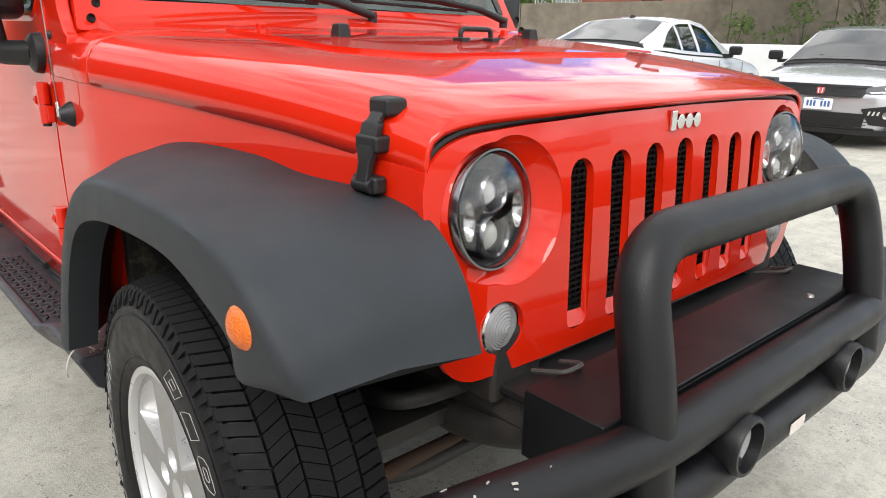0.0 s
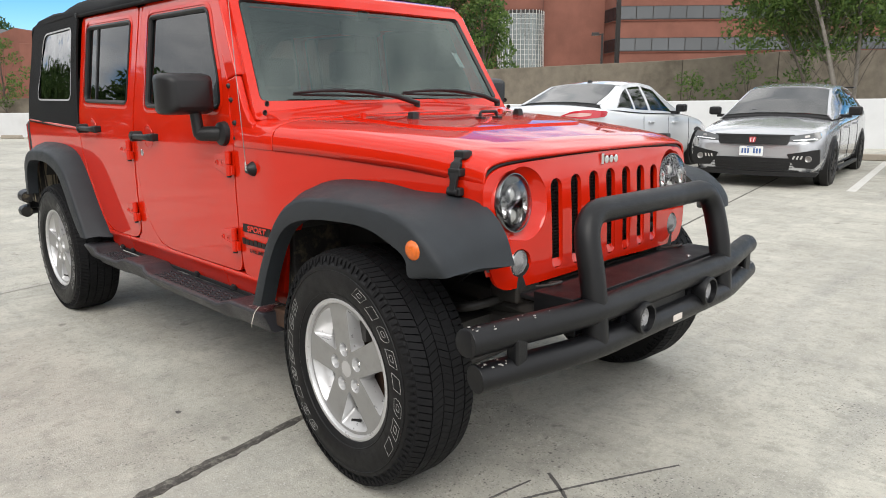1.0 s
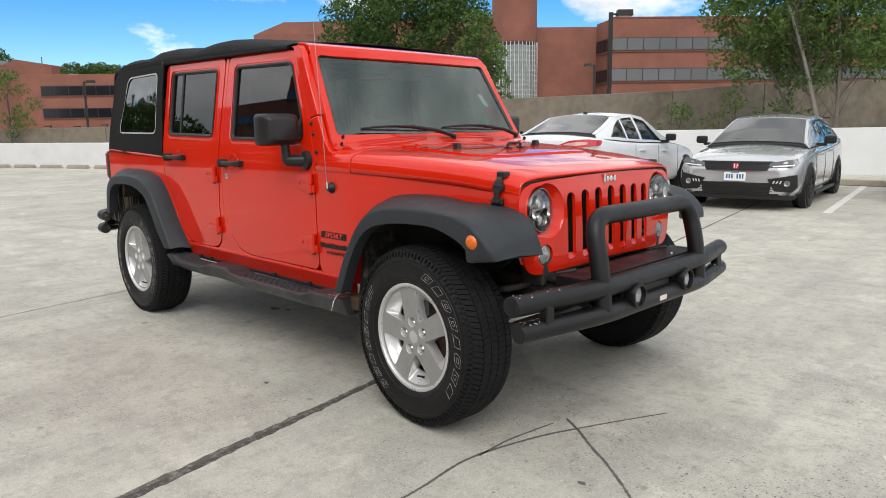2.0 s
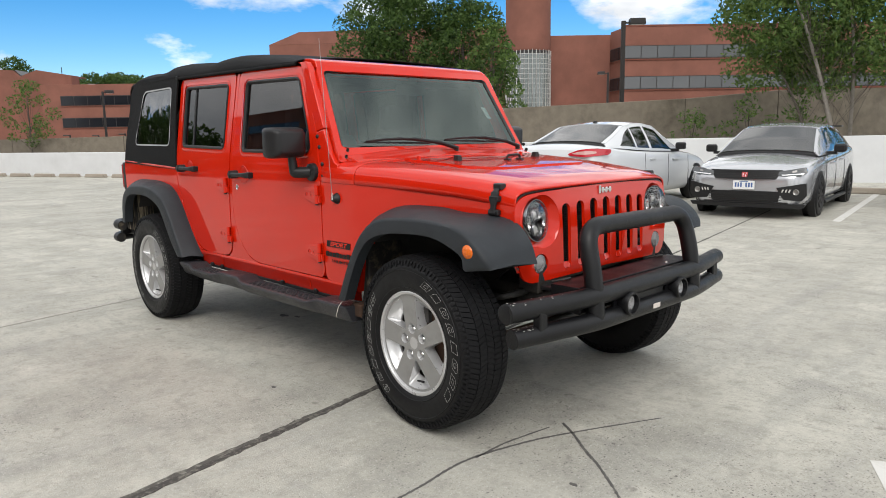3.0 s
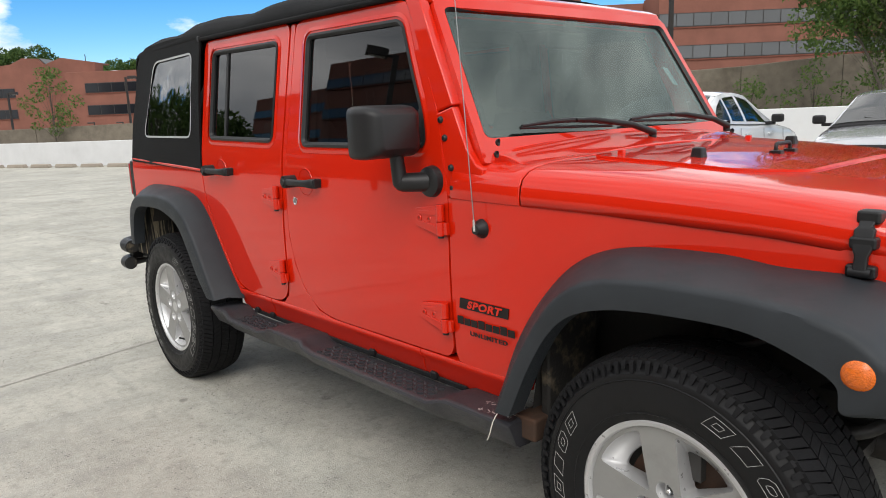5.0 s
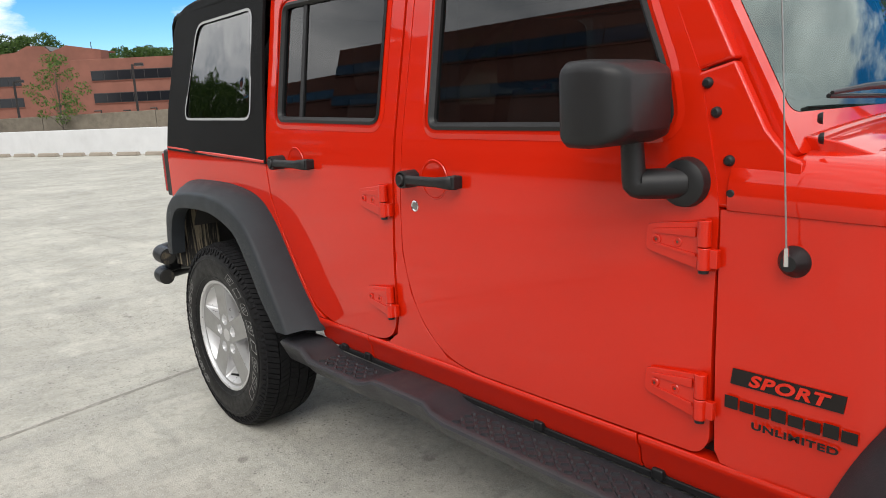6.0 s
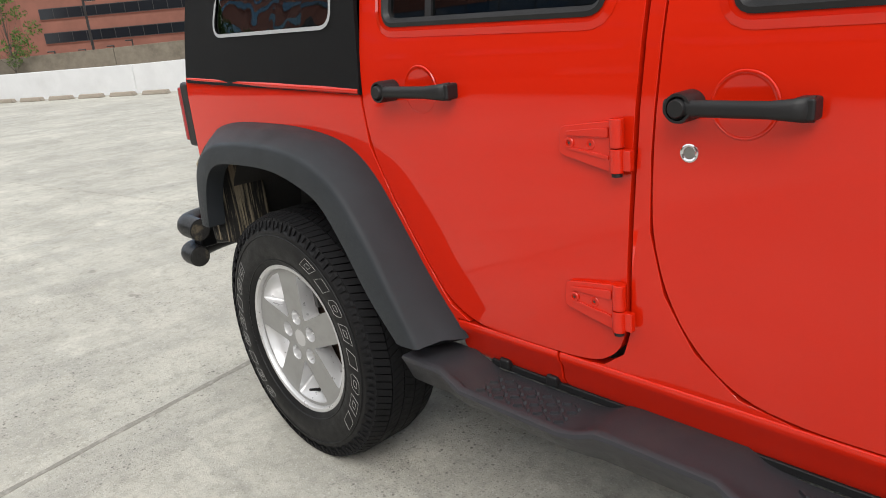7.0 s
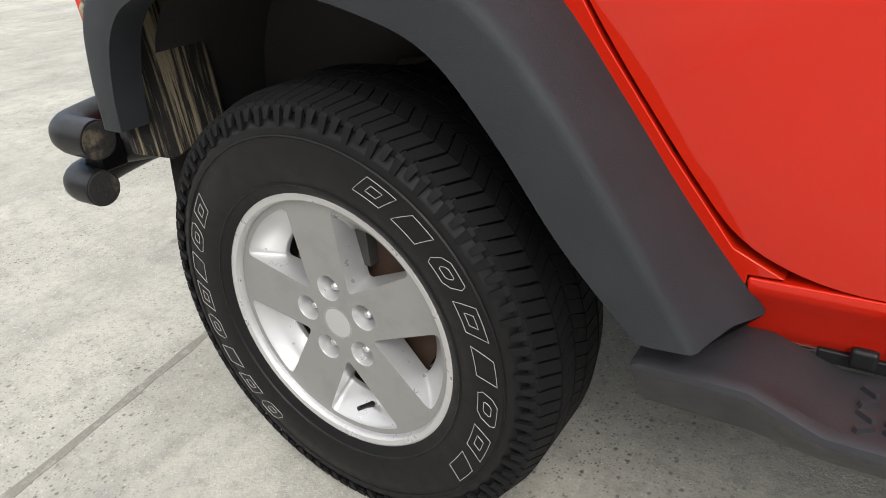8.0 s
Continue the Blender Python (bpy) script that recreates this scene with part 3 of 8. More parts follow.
def mirror(s, parent):
    """A door mirror: round foot on the door, arm, neck and squarish head."""
    y0 = side_y(1.15)
    foot = [(0.0, 0.030), (0.030, 0.030), (0.046, 0.020), (0.050, 0.0), (0.050, -0.01)]
    bm = one_lathe([(r, s * q) for r, q in foot], 28, Matrix.Translation((-0.885, s * y0, 1.145)))
    mr = part("door_mirror", bm, PLASTIC, parent, "black square door mirror on a short arm")
    arm = fillet([(-0.885, s * (y0 + 0.01), 1.145), (-0.955, s * (y0 + 0.075), 1.145), (-0.955, s * (y0 + 0.085), 1.24)], 0.010, 3)
    rows = []
    bm = bmesh.new()
    tube(bm, arm, [0.031 - 0.009 * i / (len(arm) - 1) for i in range(len(arm))], 16)
    part("mirror_arm", bm, PLASTIC, mr, bevel=0.003)
    bm = bmesh.new()
    rows = []
    for d, k in ((0.0, 0.90), (0.012, 0.99), (0.045, 1.0), (0.075, 0.95), (0.10, 0.82), (0.112, 0.62)):
        loop = fillet([(-0.5, -0.5, 0), (0.5, -0.5, 0), (0.5, 0.5, 0), (-0.5, 0.5, 0)], 0.16, 5, True)
        rows.append([Vector((-1.030 + d * 1.2, s * (0.872 + 0.022 + q.x * 0.215 * k), 1.303 + q.y * 0.162 * k)) for q in loop])
    loft(bm, rows, close_u=True, caps=True)
    part("mirror_head", bm, PLASTIC, mr, bevel=0.004)
    loop = fillet([(-0.5, -0.5, 0), (0.5, -0.5, 0), (0.5, 0.5, 0), (-0.5, 0.5, 0)], 0.14, 5, True)
    bm = bmesh.new()
    bm.faces.new([bm.verts.new((-1.0315, s * (0.894 + q.x * 0.185), 1.303 + q.y * 0.135)) for q in loop])
    part("mirror_glass", bm, CHROME, mr)


def door(s, outline, window, name, hinges, hx, lock):
    if name == "front_door":
        loop = fillet([(a, b, 0) for a, b in outline], [0.02, 0.02, 0.03, 0.03, 0.03, 0.05, 0.05, 0.06, 0.05, 0.05, 0.05, 0.06, 0.06, 0.06, 0.06, 0.06, 0.02], 4, True)
        hole = fillet([(a, b, 0) for a, b in window], [0.05, 0.04, 0.04, 0.03, 0.03, 0.035, 0.035], 5, True)
    else:
        loop = fillet([(a, b, 0) for a, b in outline], [0.02, 0.02, 0.1, 0.05, 0.05, 0.08, 0.08, 0.08, 0.08, 0.07, 0.06, 0.03, 0.03, 0.03, 0.03], 5, True)
        hole = fillet([(a, b, 0) for a, b in window], 0.04, 5, True)
    loop2, hole2 = [(q.x, q.y) for q in loop], [(q.x, q.y) for q in hole]
    place = side_panel(s)
    d = part(name, plate(loop2, place, 0.035, holes=[hole2], cuts_v=ZCUT), RED, suv, "red door with black handle and tinted window", bevel=0.004)
    # pressed lip round the window
    lip_out = inset(hole2, -0.026)
    bm = rim_strip([(q.x, q.y, -0.0012) for q in lip_out], [(q.x, q.y, -0.0045) for q in inset(hole2, -0.012)], place)
    part("window_pressing", bm, RED, d)
    seal_o, seal_i = inset(hole2, -0.003), inset(hole2, 0.016)
    bm = bmesh.new()
    rows = []
    for q, r in zip(seal_o, seal_i):
        rows.append([place(q.x, q.y, -0.003), place(q.x * 0.5 + r.x * 0.5, q.y * 0.5 + r.y * 0.5, -0.006), place(r.x, r.y, 0.004), place(r.x, r.y, 0.02)])
    loft(bm, rows, close_v=True)
    part("window_seal", bm, PLASTIC, d)
    glass = inset(hole2, 0.008)
    bm = plate([(q.x, q.y) for q in glass], lambda u, v, k: place(u, v, 0.012 + k), 0.004, cuts_v=ZCUT)
    g = one_gloss(part("window_pane", bm, TINT, d, "dark tinted window pane"))
    g.visible_shadow = False
    if name == "rear_door":
        part("window_divider", plate([(-2.352, 1.27), (-2.372, 1.27), (-2.366, 1.679), (-2.346, 1.679)], lambda u, v, k: place(u, v, 0.006 + k), 0.014), PLASTIC, d)
    for hz in hinges:
        hinge(s, hx, hz, d)
    if name == "front_door":
        handle(s, -1.530, -1.755, 1.110, d)
        ring = [(0.0095, -0.002), (0.0105, 0.0015), (0.0135, 0.003), (0.0160, 0.002), (0.0165, 0.0)]
        part("lock", one_lathe([(r, s * q) for r, q in ring], 20, Matrix.Translation((-1.728, s * 0.786, 1.030))), CHROME, d, "small round chrome lock")
        part("keyway", one_lathe([(0.0, s * 0.0012), (0.0100, s * 0.0005)], 16, Matrix.Translation((-1.728, s * 0.786, 1.030))), STEEL, d)
        mirror(s, d)
        # dark triangle ahead of the pane, under the mirror
        part("sail_panel", plate([(-0.92, 1.25), (-0.955, 1.40), (-1.03, 1.25)], lambda u, v, k: place(u, v, 0.004 + k), 0.012), PLASTIC, d)
    else:
        handle(s, -2.268, -2.508, 1.130, d)
    return d


for s in (-1, 1):
    door(s, F_DOOR, F_WIN, "front_door", (1.028, 0.716), -0.826, True)
    door(s, R_DOOR, R_WIN, "rear_door", (1.036, 0.722), -1.850, False)

# tub: pillars and jambs behind the doors, sill, quarter and cowl sides
for s in (-1, 1):
    place = side_panel(s)
    back = lambda u, v, d, s=s: Vector((u, s * (side_y(v) - 0.006 - d), v))
    jam = [(-0.79, 0.50), (-0.79, 1.12), (-0.86, 1.24), (-0.915, 1.25), (-1.668, 1.25), (-1.685, 1.25), (-1.68, 1.70), (-1.86, 1.70), (-1.90, 1.25), (-2.52, 1.26), (-2.62, 1.26), (-2.62, 0.95), (-2.28, 0.50)]
    bm = plate(jam, lambda u, v, d, s=s: Vector((u, s * (side_y(v) - 0.040 - d), v)), 0.03, cuts_v=ZCUT)
    part("door_jamb", bm, DARKIN, suv)
    part("door_pillar", plate([(-1.752, 1.722), (-1.7885, 1.20), (-1.8005, 1.02), (-1.8015, 0.88), (-1.775, 0.762), (-1.716, 0.661), (-1.632, 0.590), (-1.520, 0.568), (-1.985, 0.566), (-1.913, 0.575), (-1.864, 0.613), (-1.8445, 0.675), (-1.8415, 0.79), (-1.820, 1.15), (-1.783, 1.722)],
                              lambda u, v, d, s=s: Vector((u, s * (side_y(v) - 0.002 - d), v)), 0.03, cuts_v=ZCUT), RED, suv, bevel=0.003)
    # sill under the doors, in three lengths with seams
    for a, b in ((-0.60, -0.993), (-0.997, -2.026), (-2.030, -2.333)):
        rows = []
        bm = bmesh.new()
        for x in (a, b):
            rows.append([Vector((x, s * yy, zz)) for yy, zz in ((0.70, 0.571), (0.7735, 0.571), (0.7755, 0.562), (0.772, 0.548), (0.762, 0.535), (0.757, 0.50), (0.740, 0.470), (0.70, 0.462))])
        loft(bm, rows, close_u=True, caps=True)
        part("sill", bm, RED, suv, bevel=0.003)
    # rear quarter behind the rear door, cut for the wheel
    quarter = [(-2.612, 1.126), (-2.591, 0.99), (-2.513, 0.848), (-2.434, 0.727), (-2.352, 0.607), (-2.292, 0.575), (-2.334, 0.5735), (-2.337, 0.528), (-2.36, 0.528), (-2.50, 0.76), (-2.62, 0.92), (-2.75, 0.965), (-3.25, 0.965),
               (-3.42, 0.90), (-3.44, 0.74), (-3.575, 0.74), (-3.590, 1.163), (-2.99, 1.140)]
    part("quarter_panel", plate(quarter, place, 0.03, cuts_v=ZCUT), RED, suv, bevel=0.004)
    # fuel and seam line: belt lip above the quarter
    part("belt_rail", one_tube([(-2.61, s * 0.783, 1.126), (-3.0, s * 0.783, 1.141), (-3.57, s * 0.779, 1.163)], 0.010, 10), RED, suv)
    # side of the front: from the door to the grille, under the bonnet seam
    cuts = steps(-0.80, 0.42, 0.08)
    outl = [(-0.812, 1.097), (-0.812, 0.60), (-0.80, 0.575), (-0.60, 0.545), (-0.52, 0.545), (-0.46, 0.75), (-0.40, 0.87), (-0.30, 0.93), (0.25, 0.93), (0.355, 0.83), (0.396, 0.74),
            (0.386, 1.0245), (0.10, 1.056), (-0.30, 1.084), (-0.53, 1.094)]

    def fplace(u, v, d, s=s):
        y = min(front_y(u), side_y(v)) - d
        return Vector((u, s * y, v))

    w = part("front_side_panel", plate(outl, fplace, 0.03, cuts_u=cuts, cuts_v=ZCUT), RED, suv, "red front side panel", bevel=0.004)
    # inner wheel housings
    for x0, x1, zt, ze in ((-0.50, 0.40, 0.97, 0.755), (-3.45, -2.40, 0.97, 0.60)):
        bm = bmesh.new()
        rows = []
        arch = [(x0, 0.50, 0), (x0 + 0.06, 0.80, 0), (x0 + 0.22, zt - 0.02, 0), ((x0 + x1) / 2, zt, 0), (x1 - 0.22, zt - 0.02, 0), (x1 - 0.06, max(0.80, ze + 0.09), 0), (x1, ze, 0)]
        for x, z, _ in curve_pts(arch, 22):
            yo = min(front_y(x), 0.78) - 0.005
            rows.append([Vector((x, s * yo, z)), Vector((x, s * 0.62, z)), Vector((x, s * 0.50, z - 0.01))])
        loft(bm, rows)
        part("wheel_housing", bm, UNDER, suv, "dirty black wheel housing")

# fender flares ----
FRONT_FLARE = [  # body side, crease, lip
    ((-0.612, 0.781, 0.530), (-0.520, 0.905, 0.530), (-0.468, 0.907, 0.530)),
    ((-0.545, 0.784, 0.690), (-0.425, 0.906, 0.720), (-0.392, 0.909, 0.690)),
    ((-0.455, 0.780, 0.835), (-0.330, 0.904, 0.865), (-0.322, 0.909, 0.800)),
    ((-0.350, 0.758, 0.950), (-0.225, 0.902, 0.942), (-0.245, 0.909, 0.862)),
    ((-0.215, 0.730, 1.003), (-0.090, 0.902, 0.968), (-0.130, 0.909, 0.895)),
    ((0.000, 0.690, 1.008), (0.085, 0.902, 0.974), (0.030, 0.909, 0.908)),
    ((0.140, 0.664, 0.990), (0.240, 0.902, 0.966), (0.175, 0.909, 0.905)),
    ((0.290, 0.640, 0.985), (0.350, 0.901, 0.943), (0.285, 0.908, 0.872)),
    ((0.392, 0.628, 0.958), (0.424, 0.898, 0.893), (0.343, 0.905, 0.838)),
    ((0.466, 0.628, 0.890), (0.468, 0.890, 0.840), (0.354, 0.900, 0.786)),
    ((0.510, 0.634, 0.797), (0.482, 0.872, 0.800), (0.412, 0.885, 0.790)),
]
REAR_FLARE = [
    ((-2.310, 0.776, 0.525), (-2.356, 0.892, 0.528), (-2.422, 0.905, 0.530)),
    ((-2.400, 0.784, 0.650), (-2.430, 0.898, 0.655), (-2.512, 0.908, 0.636)),
    ((-2.485, 0.788, 0.780), (-2.513, 0.900, 0.790), (-2.594, 0.909, 0.758)),
    ((-2.580, 0.788, 0.912), (-2.605, 0.900, 0.900), (-2.672, 0.909, 0.850)),
    ((-2.690, 0.788, 0.988), (-2.712, 0.900, 0.958), (-2.762, 0.909, 0.893)),
    ((-2.850, 0.788, 1.020), (-2.860, 0.900, 0.988), (-2.900, 0.909, 0.924)),
    ((-3.050, 0.788, 1.030), (-3.080, 0.900, 0.990), (-3.080, 0.909, 0.926)),
    ((-3.300, 0.788, 1.022), (-3.260, 0.898, 0.965), (-3.220, 0.908, 0.912)),
    ((-3.450, 0.786, 0.975), (-3.370, 0.895, 0.895), (-3.300, 0.905, 0.860)),
    ((-3.500, 0.784, 0.870), (-3.412, 0.892, 0.790), (-3.345, 0.902, 0.770)),
    ((-3.505, 0.784, 0.700), (-3.425, 0.890, 0.690), (-3.362, 0.900, 0.690)),
]


def flare(s, rails, name, label):
    n = 60
    a, c, l = ([Vector((q.x, s * q.y, q.z)) for q in curve_pts([r[k] for r in rails], n)] for k in range(3))
    rows = []
    for i in range(n):
        A, C, Lp = a[i], c[i], l[i]
        mid = A.lerp(C, 0.5) + Vector((0, 0, 0.010))
        out = Vector((0, s, 0))
        k1, k2 = A.lerp(C, 0.90) + Vector((0, 0, 0.003)), C.lerp(Lp, 0.18) + out * 0.006
        rows.append([A - Vector((0, s * 0.012, 0)), A, A.lerp(mid, 0.5), mid, k1, C.lerp(k1, 0.35) + out * 0.003, C.lerp(k2, 0.35) + out * 0.003, k2, C.lerp(Lp, 0.75) + out * 0.004, Lp, Lp - out * 0.012, Lp - out * 0.06, A.lerp(Lp, 0.6) - out * 0.02])
    bm = loft(bmesh.new(), rows, close_u=True, caps=True)
    return part(name, bm, FLARE, suv, label, angle=50)


for s in (-1, 1):
    ff = flare(s, FRONT_FLARE, "front_fender_flare", "wide grey-black plastic front fender flare")
    flare(s, REAR_FLARE, "rear_fender_flare", "grey-black plastic rear fender flare")
    dome = [(0.0, 0.024), (0.014, 0.022), (0.026, 0.014), (0.034, 0.004), (0.036, -0.006)]
    tilt = Matrix.Translation((0.381, s * 0.895, 0.868)) @ Matrix.Rotation(-s * radians(14), 4, "Z")
    part("side_marker_lamp", one_lathe([(r, s * q) for r, q in dome], 28, tilt), AMBER, ff, "round amber side marker lamp")


# bonnet, cowl, grille ----
def bonnet_z(x):
    return lerp_table([(-0.82, 1.232), (-0.52, 1.214), (-0.24, 1.196), (0.0, 1.176), (0.2, 1.153), (0.33, 1.136), (0.39, 1.121), (0.418, 1.112), (0.433, 1.103)], x)


def seam_z(x):
    return lerp_table([(-0.82, 1.096), (-0.53, 1.092), (-0.30, 1.082), (0.10, 1.054), (0.40, 1.021), (0.46, 1.012)], x)


def hood_section(x, lift=0.0):
    w, z0, z1 = front_y(x) + 0.004, seam_z(x), bonnet_z(x)
    h = z1 - z0
    half = [(1.0, 0.0), (1.002, 0.20), (0.998, 0.42), (0.985, 0.60), (0.955, 0.745), (0.91, 0.835), (0.84, 0.90), (0.74, 0.935), (0.64, 0.955), (0.52, 0.975), (0.40, 0.985), (0.20, 0.997)]
    pts = [(-a * w, z0 + b * h) for a, b in half] + [(0.0, z1)] + [(a * w, z0 + b * h) for a, b in reversed(half)]
    return [Vector((x, y, z + lift)) for y, z in pts]


def hood_panel(xs, name, label):
    rows = []
    for x in xs:
        sec = hood_section(x)
        rows.append(sec)
    bm = bmesh.new()
    loft(bm, rows)
    bm.normal_update()
    bmesh.ops.recalc_face_normals(bm, faces=bm.faces)
    ob = part(name, bm, RED, suv, label, angle=60)
    md = ob.modifiers.new("thick", "SOLIDIFY")
    md.thickness, md.offset = 0.008, -1
    md = ob.modifiers.new("edge", "BEVEL")
    md.width, md.segments, md.limit_method, md.angle_limit = 0.003, 2, "ANGLE", radians(50)
    return ob


# the bonnet's nose bends down and follows the grille's bow in plan
def bow_x(x, y):
    k = max(0.0, (x - 0.15) / 0.30)
    return x - 0.05 * k * (abs(y) / 0.62) ** 3


bm = bmesh.new()
rows = []
for x in [-0.5185] + [-0.515 + 0.04 * i for i in range(24)] + [0.418, 0.426, 0.432]:
    rows.append([Vector((bow_x(q.x, q.y), q.y, q.z)) for q in hood_section(min(x, 0.444))])
loft(bm, rows)
hood = part("bonnet", bm, RED, suv, "glossy red bonnet reflecting the sky", angle=60)
md = hood.modifiers.new("thick", "SOLIDIFY")
md.thickness, md.offset = 0.010, -1
hood_panel([-0.80, -0.74, -0.68, -0.62, -0.56, -0.524], "cowl", "red cowl panel below the windscreen")
# raised middle of the bonnet
outl = fillet([(-0.50, -0.50, 0), (-0.50, 0.50, 0), (-0.05, 0.46, 0), (0.06, 0.34, 0), (0.06, -0.34, 0), (-0.05, -0.46, 0)], 0.06, 5, True)


def on_hood(x, y, up):
    w = front_y(x)
    k = min(1.0, abs(y) / w)
    z0, z1 = seam_z(x), bonnet_z(x)
    prof = [(0.0, 1.0), (0.20, 0.997), (0.40, 0.985), (0.52, 0.975), (0.64, 0.955), (0.74, 0.935), (0.84, 0.90), (0.91, 0.835), (0.955, 0.745), (1.0, 0.3)]
    return Vector((x, y, z0 + (z1 - z0) * lerp_table(prof, k) + up))


bm = plate([(q.x, q.y) for q in outl], lambda u, v, d: on_hood(u, v, 0.007 - d), 0.016, cuts_u=steps(-0.5, 0.06, 0.06), cuts_v=[y / 100 for y in range(-48, 49, 8)])
part("raised_centre", bm, RED, hood, bevel=0.006)
for y in (-0.332, 0.294):
    bm = one_box(-0.262, -0.222, y - 0.018, y + 0.018, 1.194, 1.228, taper=0.25)
    part("rubber_stop", bm, PLASTIC, hood, "small black rubber stop", bevel=0.005)
bm = bmesh.new()
tube(bm, fillet([(-0.14, -0.065, 1.195), (-0.14, -0.065, 1.222), (-0.14, 0.035, 1.222), (-0.14, 0.035, 1.195)], 0.015, 4), 0.006, 10)
part("footman_loop", bm, PLASTIC, hood, "small black loop")
for y in (-0.065, 0.035):
    part("loop_foot", one_box(-0.155, -0.120, y - 0.013, y + 0.013, 1.190, 1.203), PLASTIC, hood, bevel=0.003)
for y in (-0.42, 0.40):
    part("washer_nozzle", one_box(-0.45, -0.43, y - 0.008, y + 0.008, 1.204, 1.225), RED, hood, bevel=0.003)

# bonnet latches
for s in (-1, 1):
    yb = front_y(0.29)
    lt = part("bonnet_latch", one_box(0.264, 0.322, *sorted((s * (yb - 0.002), s * (yb + 0.022))), 0.985, 1.012), PLASTIC, suv, "black rubber and plastic bonnet latch", bevel=0.006)
    bm = bmesh.new()
    tube(bm, [(0.272, s * (yb + 0.018), 0.997), (0.314, s * (yb + 0.018), 0.997)], 0.011, 12)
    part("latch_pin", bm, PLASTIC, lt)
    bm = bmesh.new()
    rows = []
    for k, (z, out, w) in enumerate(((1.000, 0.020, 0.014), (1.030, 0.014, 0.013), (1.048, 0.012, 0.020), (1.085, 0.002, 0.020), (1.090, -0.002, 0.013), (1.108, -0.018, 0.018), (1.116, -0.026, 0.016))):
        yy = yb + out
        rows.append([Vector((0.293 - w, s * (yy - 0.006), z)), Vector((0.293 - w, s * (yy + 0.008), z)), Vector((0.293 + w, s * (yy + 0.008), z)), Vector((0.293 + w, s * (yy - 0.006), z))])
    loft(bm, rows, close_u=True, caps=True)
    part("latch_strap", bm, PLASTIC, lt, bevel=0.004)
    part("latch_pad", one_box(0.267, 0.319, *sorted((s * (yb - 0.014), s * (yb + 0.018))), 1.044, 1.070), PLASTIC, lt, bevel=0.006)
    part("latch_hook", one_box(0.271, 0.317, *sorted((s * (yb - 0.044), s * (yb - 0.004))), 1.094, 1.122), PLASTIC, lt, bevel=0.007)

# grille shell
g_half = [(0.0, 1.091), (0.25, 1.088), (0.45, 1.080), (0.555, 1.071), (0.602, 1.050), (0.626, 1.010), (0.627, 0.97), (0.624, 0.86), (0.612, 0.76), (0.585, 0.705), (0.545, 0.684), (0.40, 0.688), (0.0, 0.700)]
g_loop = fillet([(y, z, 0) for y, z in g_half] + [(-y, z, 0) for y, z in reversed(g_half[1:-1])], 0.03, 3, True)


def grille_place(u, v, d):
    k = (v - 0.70) / 0.40
    x = 0.441 - 0.042 * (abs(u) / 0.63) ** 2.6 - 0.022 * max(0.0, k) ** 2 - 0.02 * max(0.0, 0.1 - k)
    return Vector((x - d, u, v))


slots = []
for i in range(7):
    cy = (i - 3) * 0.1035
    zt = 1.030 - 0.010 * (abs(i - 3) / 3) ** 2
    r = 0.0285
    slots.append([(cy + r * math.cos(a), zt - r + r * math.sin(a)) for a in (math.pi * k / 8 for k in range(9))]
                 + [(cy - r * 0.92 * math.cos(a), 0.722 + r * 0.8 - r * 0.8 * math.sin(a)) for a in (math.pi * k / 8 for k in range(9))])
HEAD_Y, HEAD_Z, SIG_Y, SIG_Z = 0.496, 0.957, 0.484, 0.765


def bowl_edge(s):
    """The scoop round a headlamp: close outside, wide towards the middle of the car."""
    out = []
    for k in range(48):
        a = 2 * math.pi * k / 48
        r = 0.103 + 0.034 * max(0.0, math.cos(a)) ** 0.8 + 0.014 * max(0.0, -math.sin(a))
        out.append((s * (HEAD_Y - r * math.cos(a)), HEAD_Z + r * math.sin(a)))
    return out


lamp_holes = [bowl_edge(s) for s in (-1, 1)] + [circle(s * SIG_Y, SIG_Z, 0.045, 28) for s in (-1, 1)]
bm = plate([(q.x, q.y) for q in g_loop], grille_place, 0.012, holes=slots + lamp_holes, cuts_u=[y / 100 for y in range(-60, 61, 12)], cuts_v=[0.78, 0.86, 0.94, 1.0, 1.06])
gr = part("grille", bm, RED, suv, "red seven-slot front grille", bevel=0.005)
for i in range(7):
    cy = (i - 3) * 0.1035
    ring = slots[i]
    # rolled slot walls, and a scoop that slopes in at the foot
    rows = []
    for t, d in ((0.0, 0.002), (0.05, 0.007), (0.07, 0.013)):
        rows.append([grille_place(y + (cy - y) * t, max(z, 0.722 + d * 2.4), d) for y, z in ring])
    part("slot_wall", loft(bmesh.new(), rows, close_u=True), RED, gr, angle=60)
# black strip added between the bonnet and the grille to draw the gap's shadow
edge = [q for q in g_loop if q.y > 1.03]
edge.sort(key=lambda q: q.x)
bm = one_tube([grille_place(q.x, q.y + 0.006, 0.010) for q in edge], 0.0065, 8)
part("gasket", bm, PLASTIC, gr, "black strip for the shadow gap under the bonnet edge")
# radiator mesh behind
bm = bmesh.new()
for k in range(30):
    z = 0.72 + k * 0.0115
    box(bm, 0.356, 0.362, -0.40, 0.40, z, z + 0.004)
for k in range(50):
    y = -0.40 + k * 0.0163
    box(bm, 0.353, 0.357, y, y + 0.004, 0.72, 1.06)
part("insect_screen", bm, BLACKHOLE, gr)
part("radiator", one_box(0.30, 0.345, -0.42, 0.42, 0.66, 1.06), BLACKHOLE, suv)

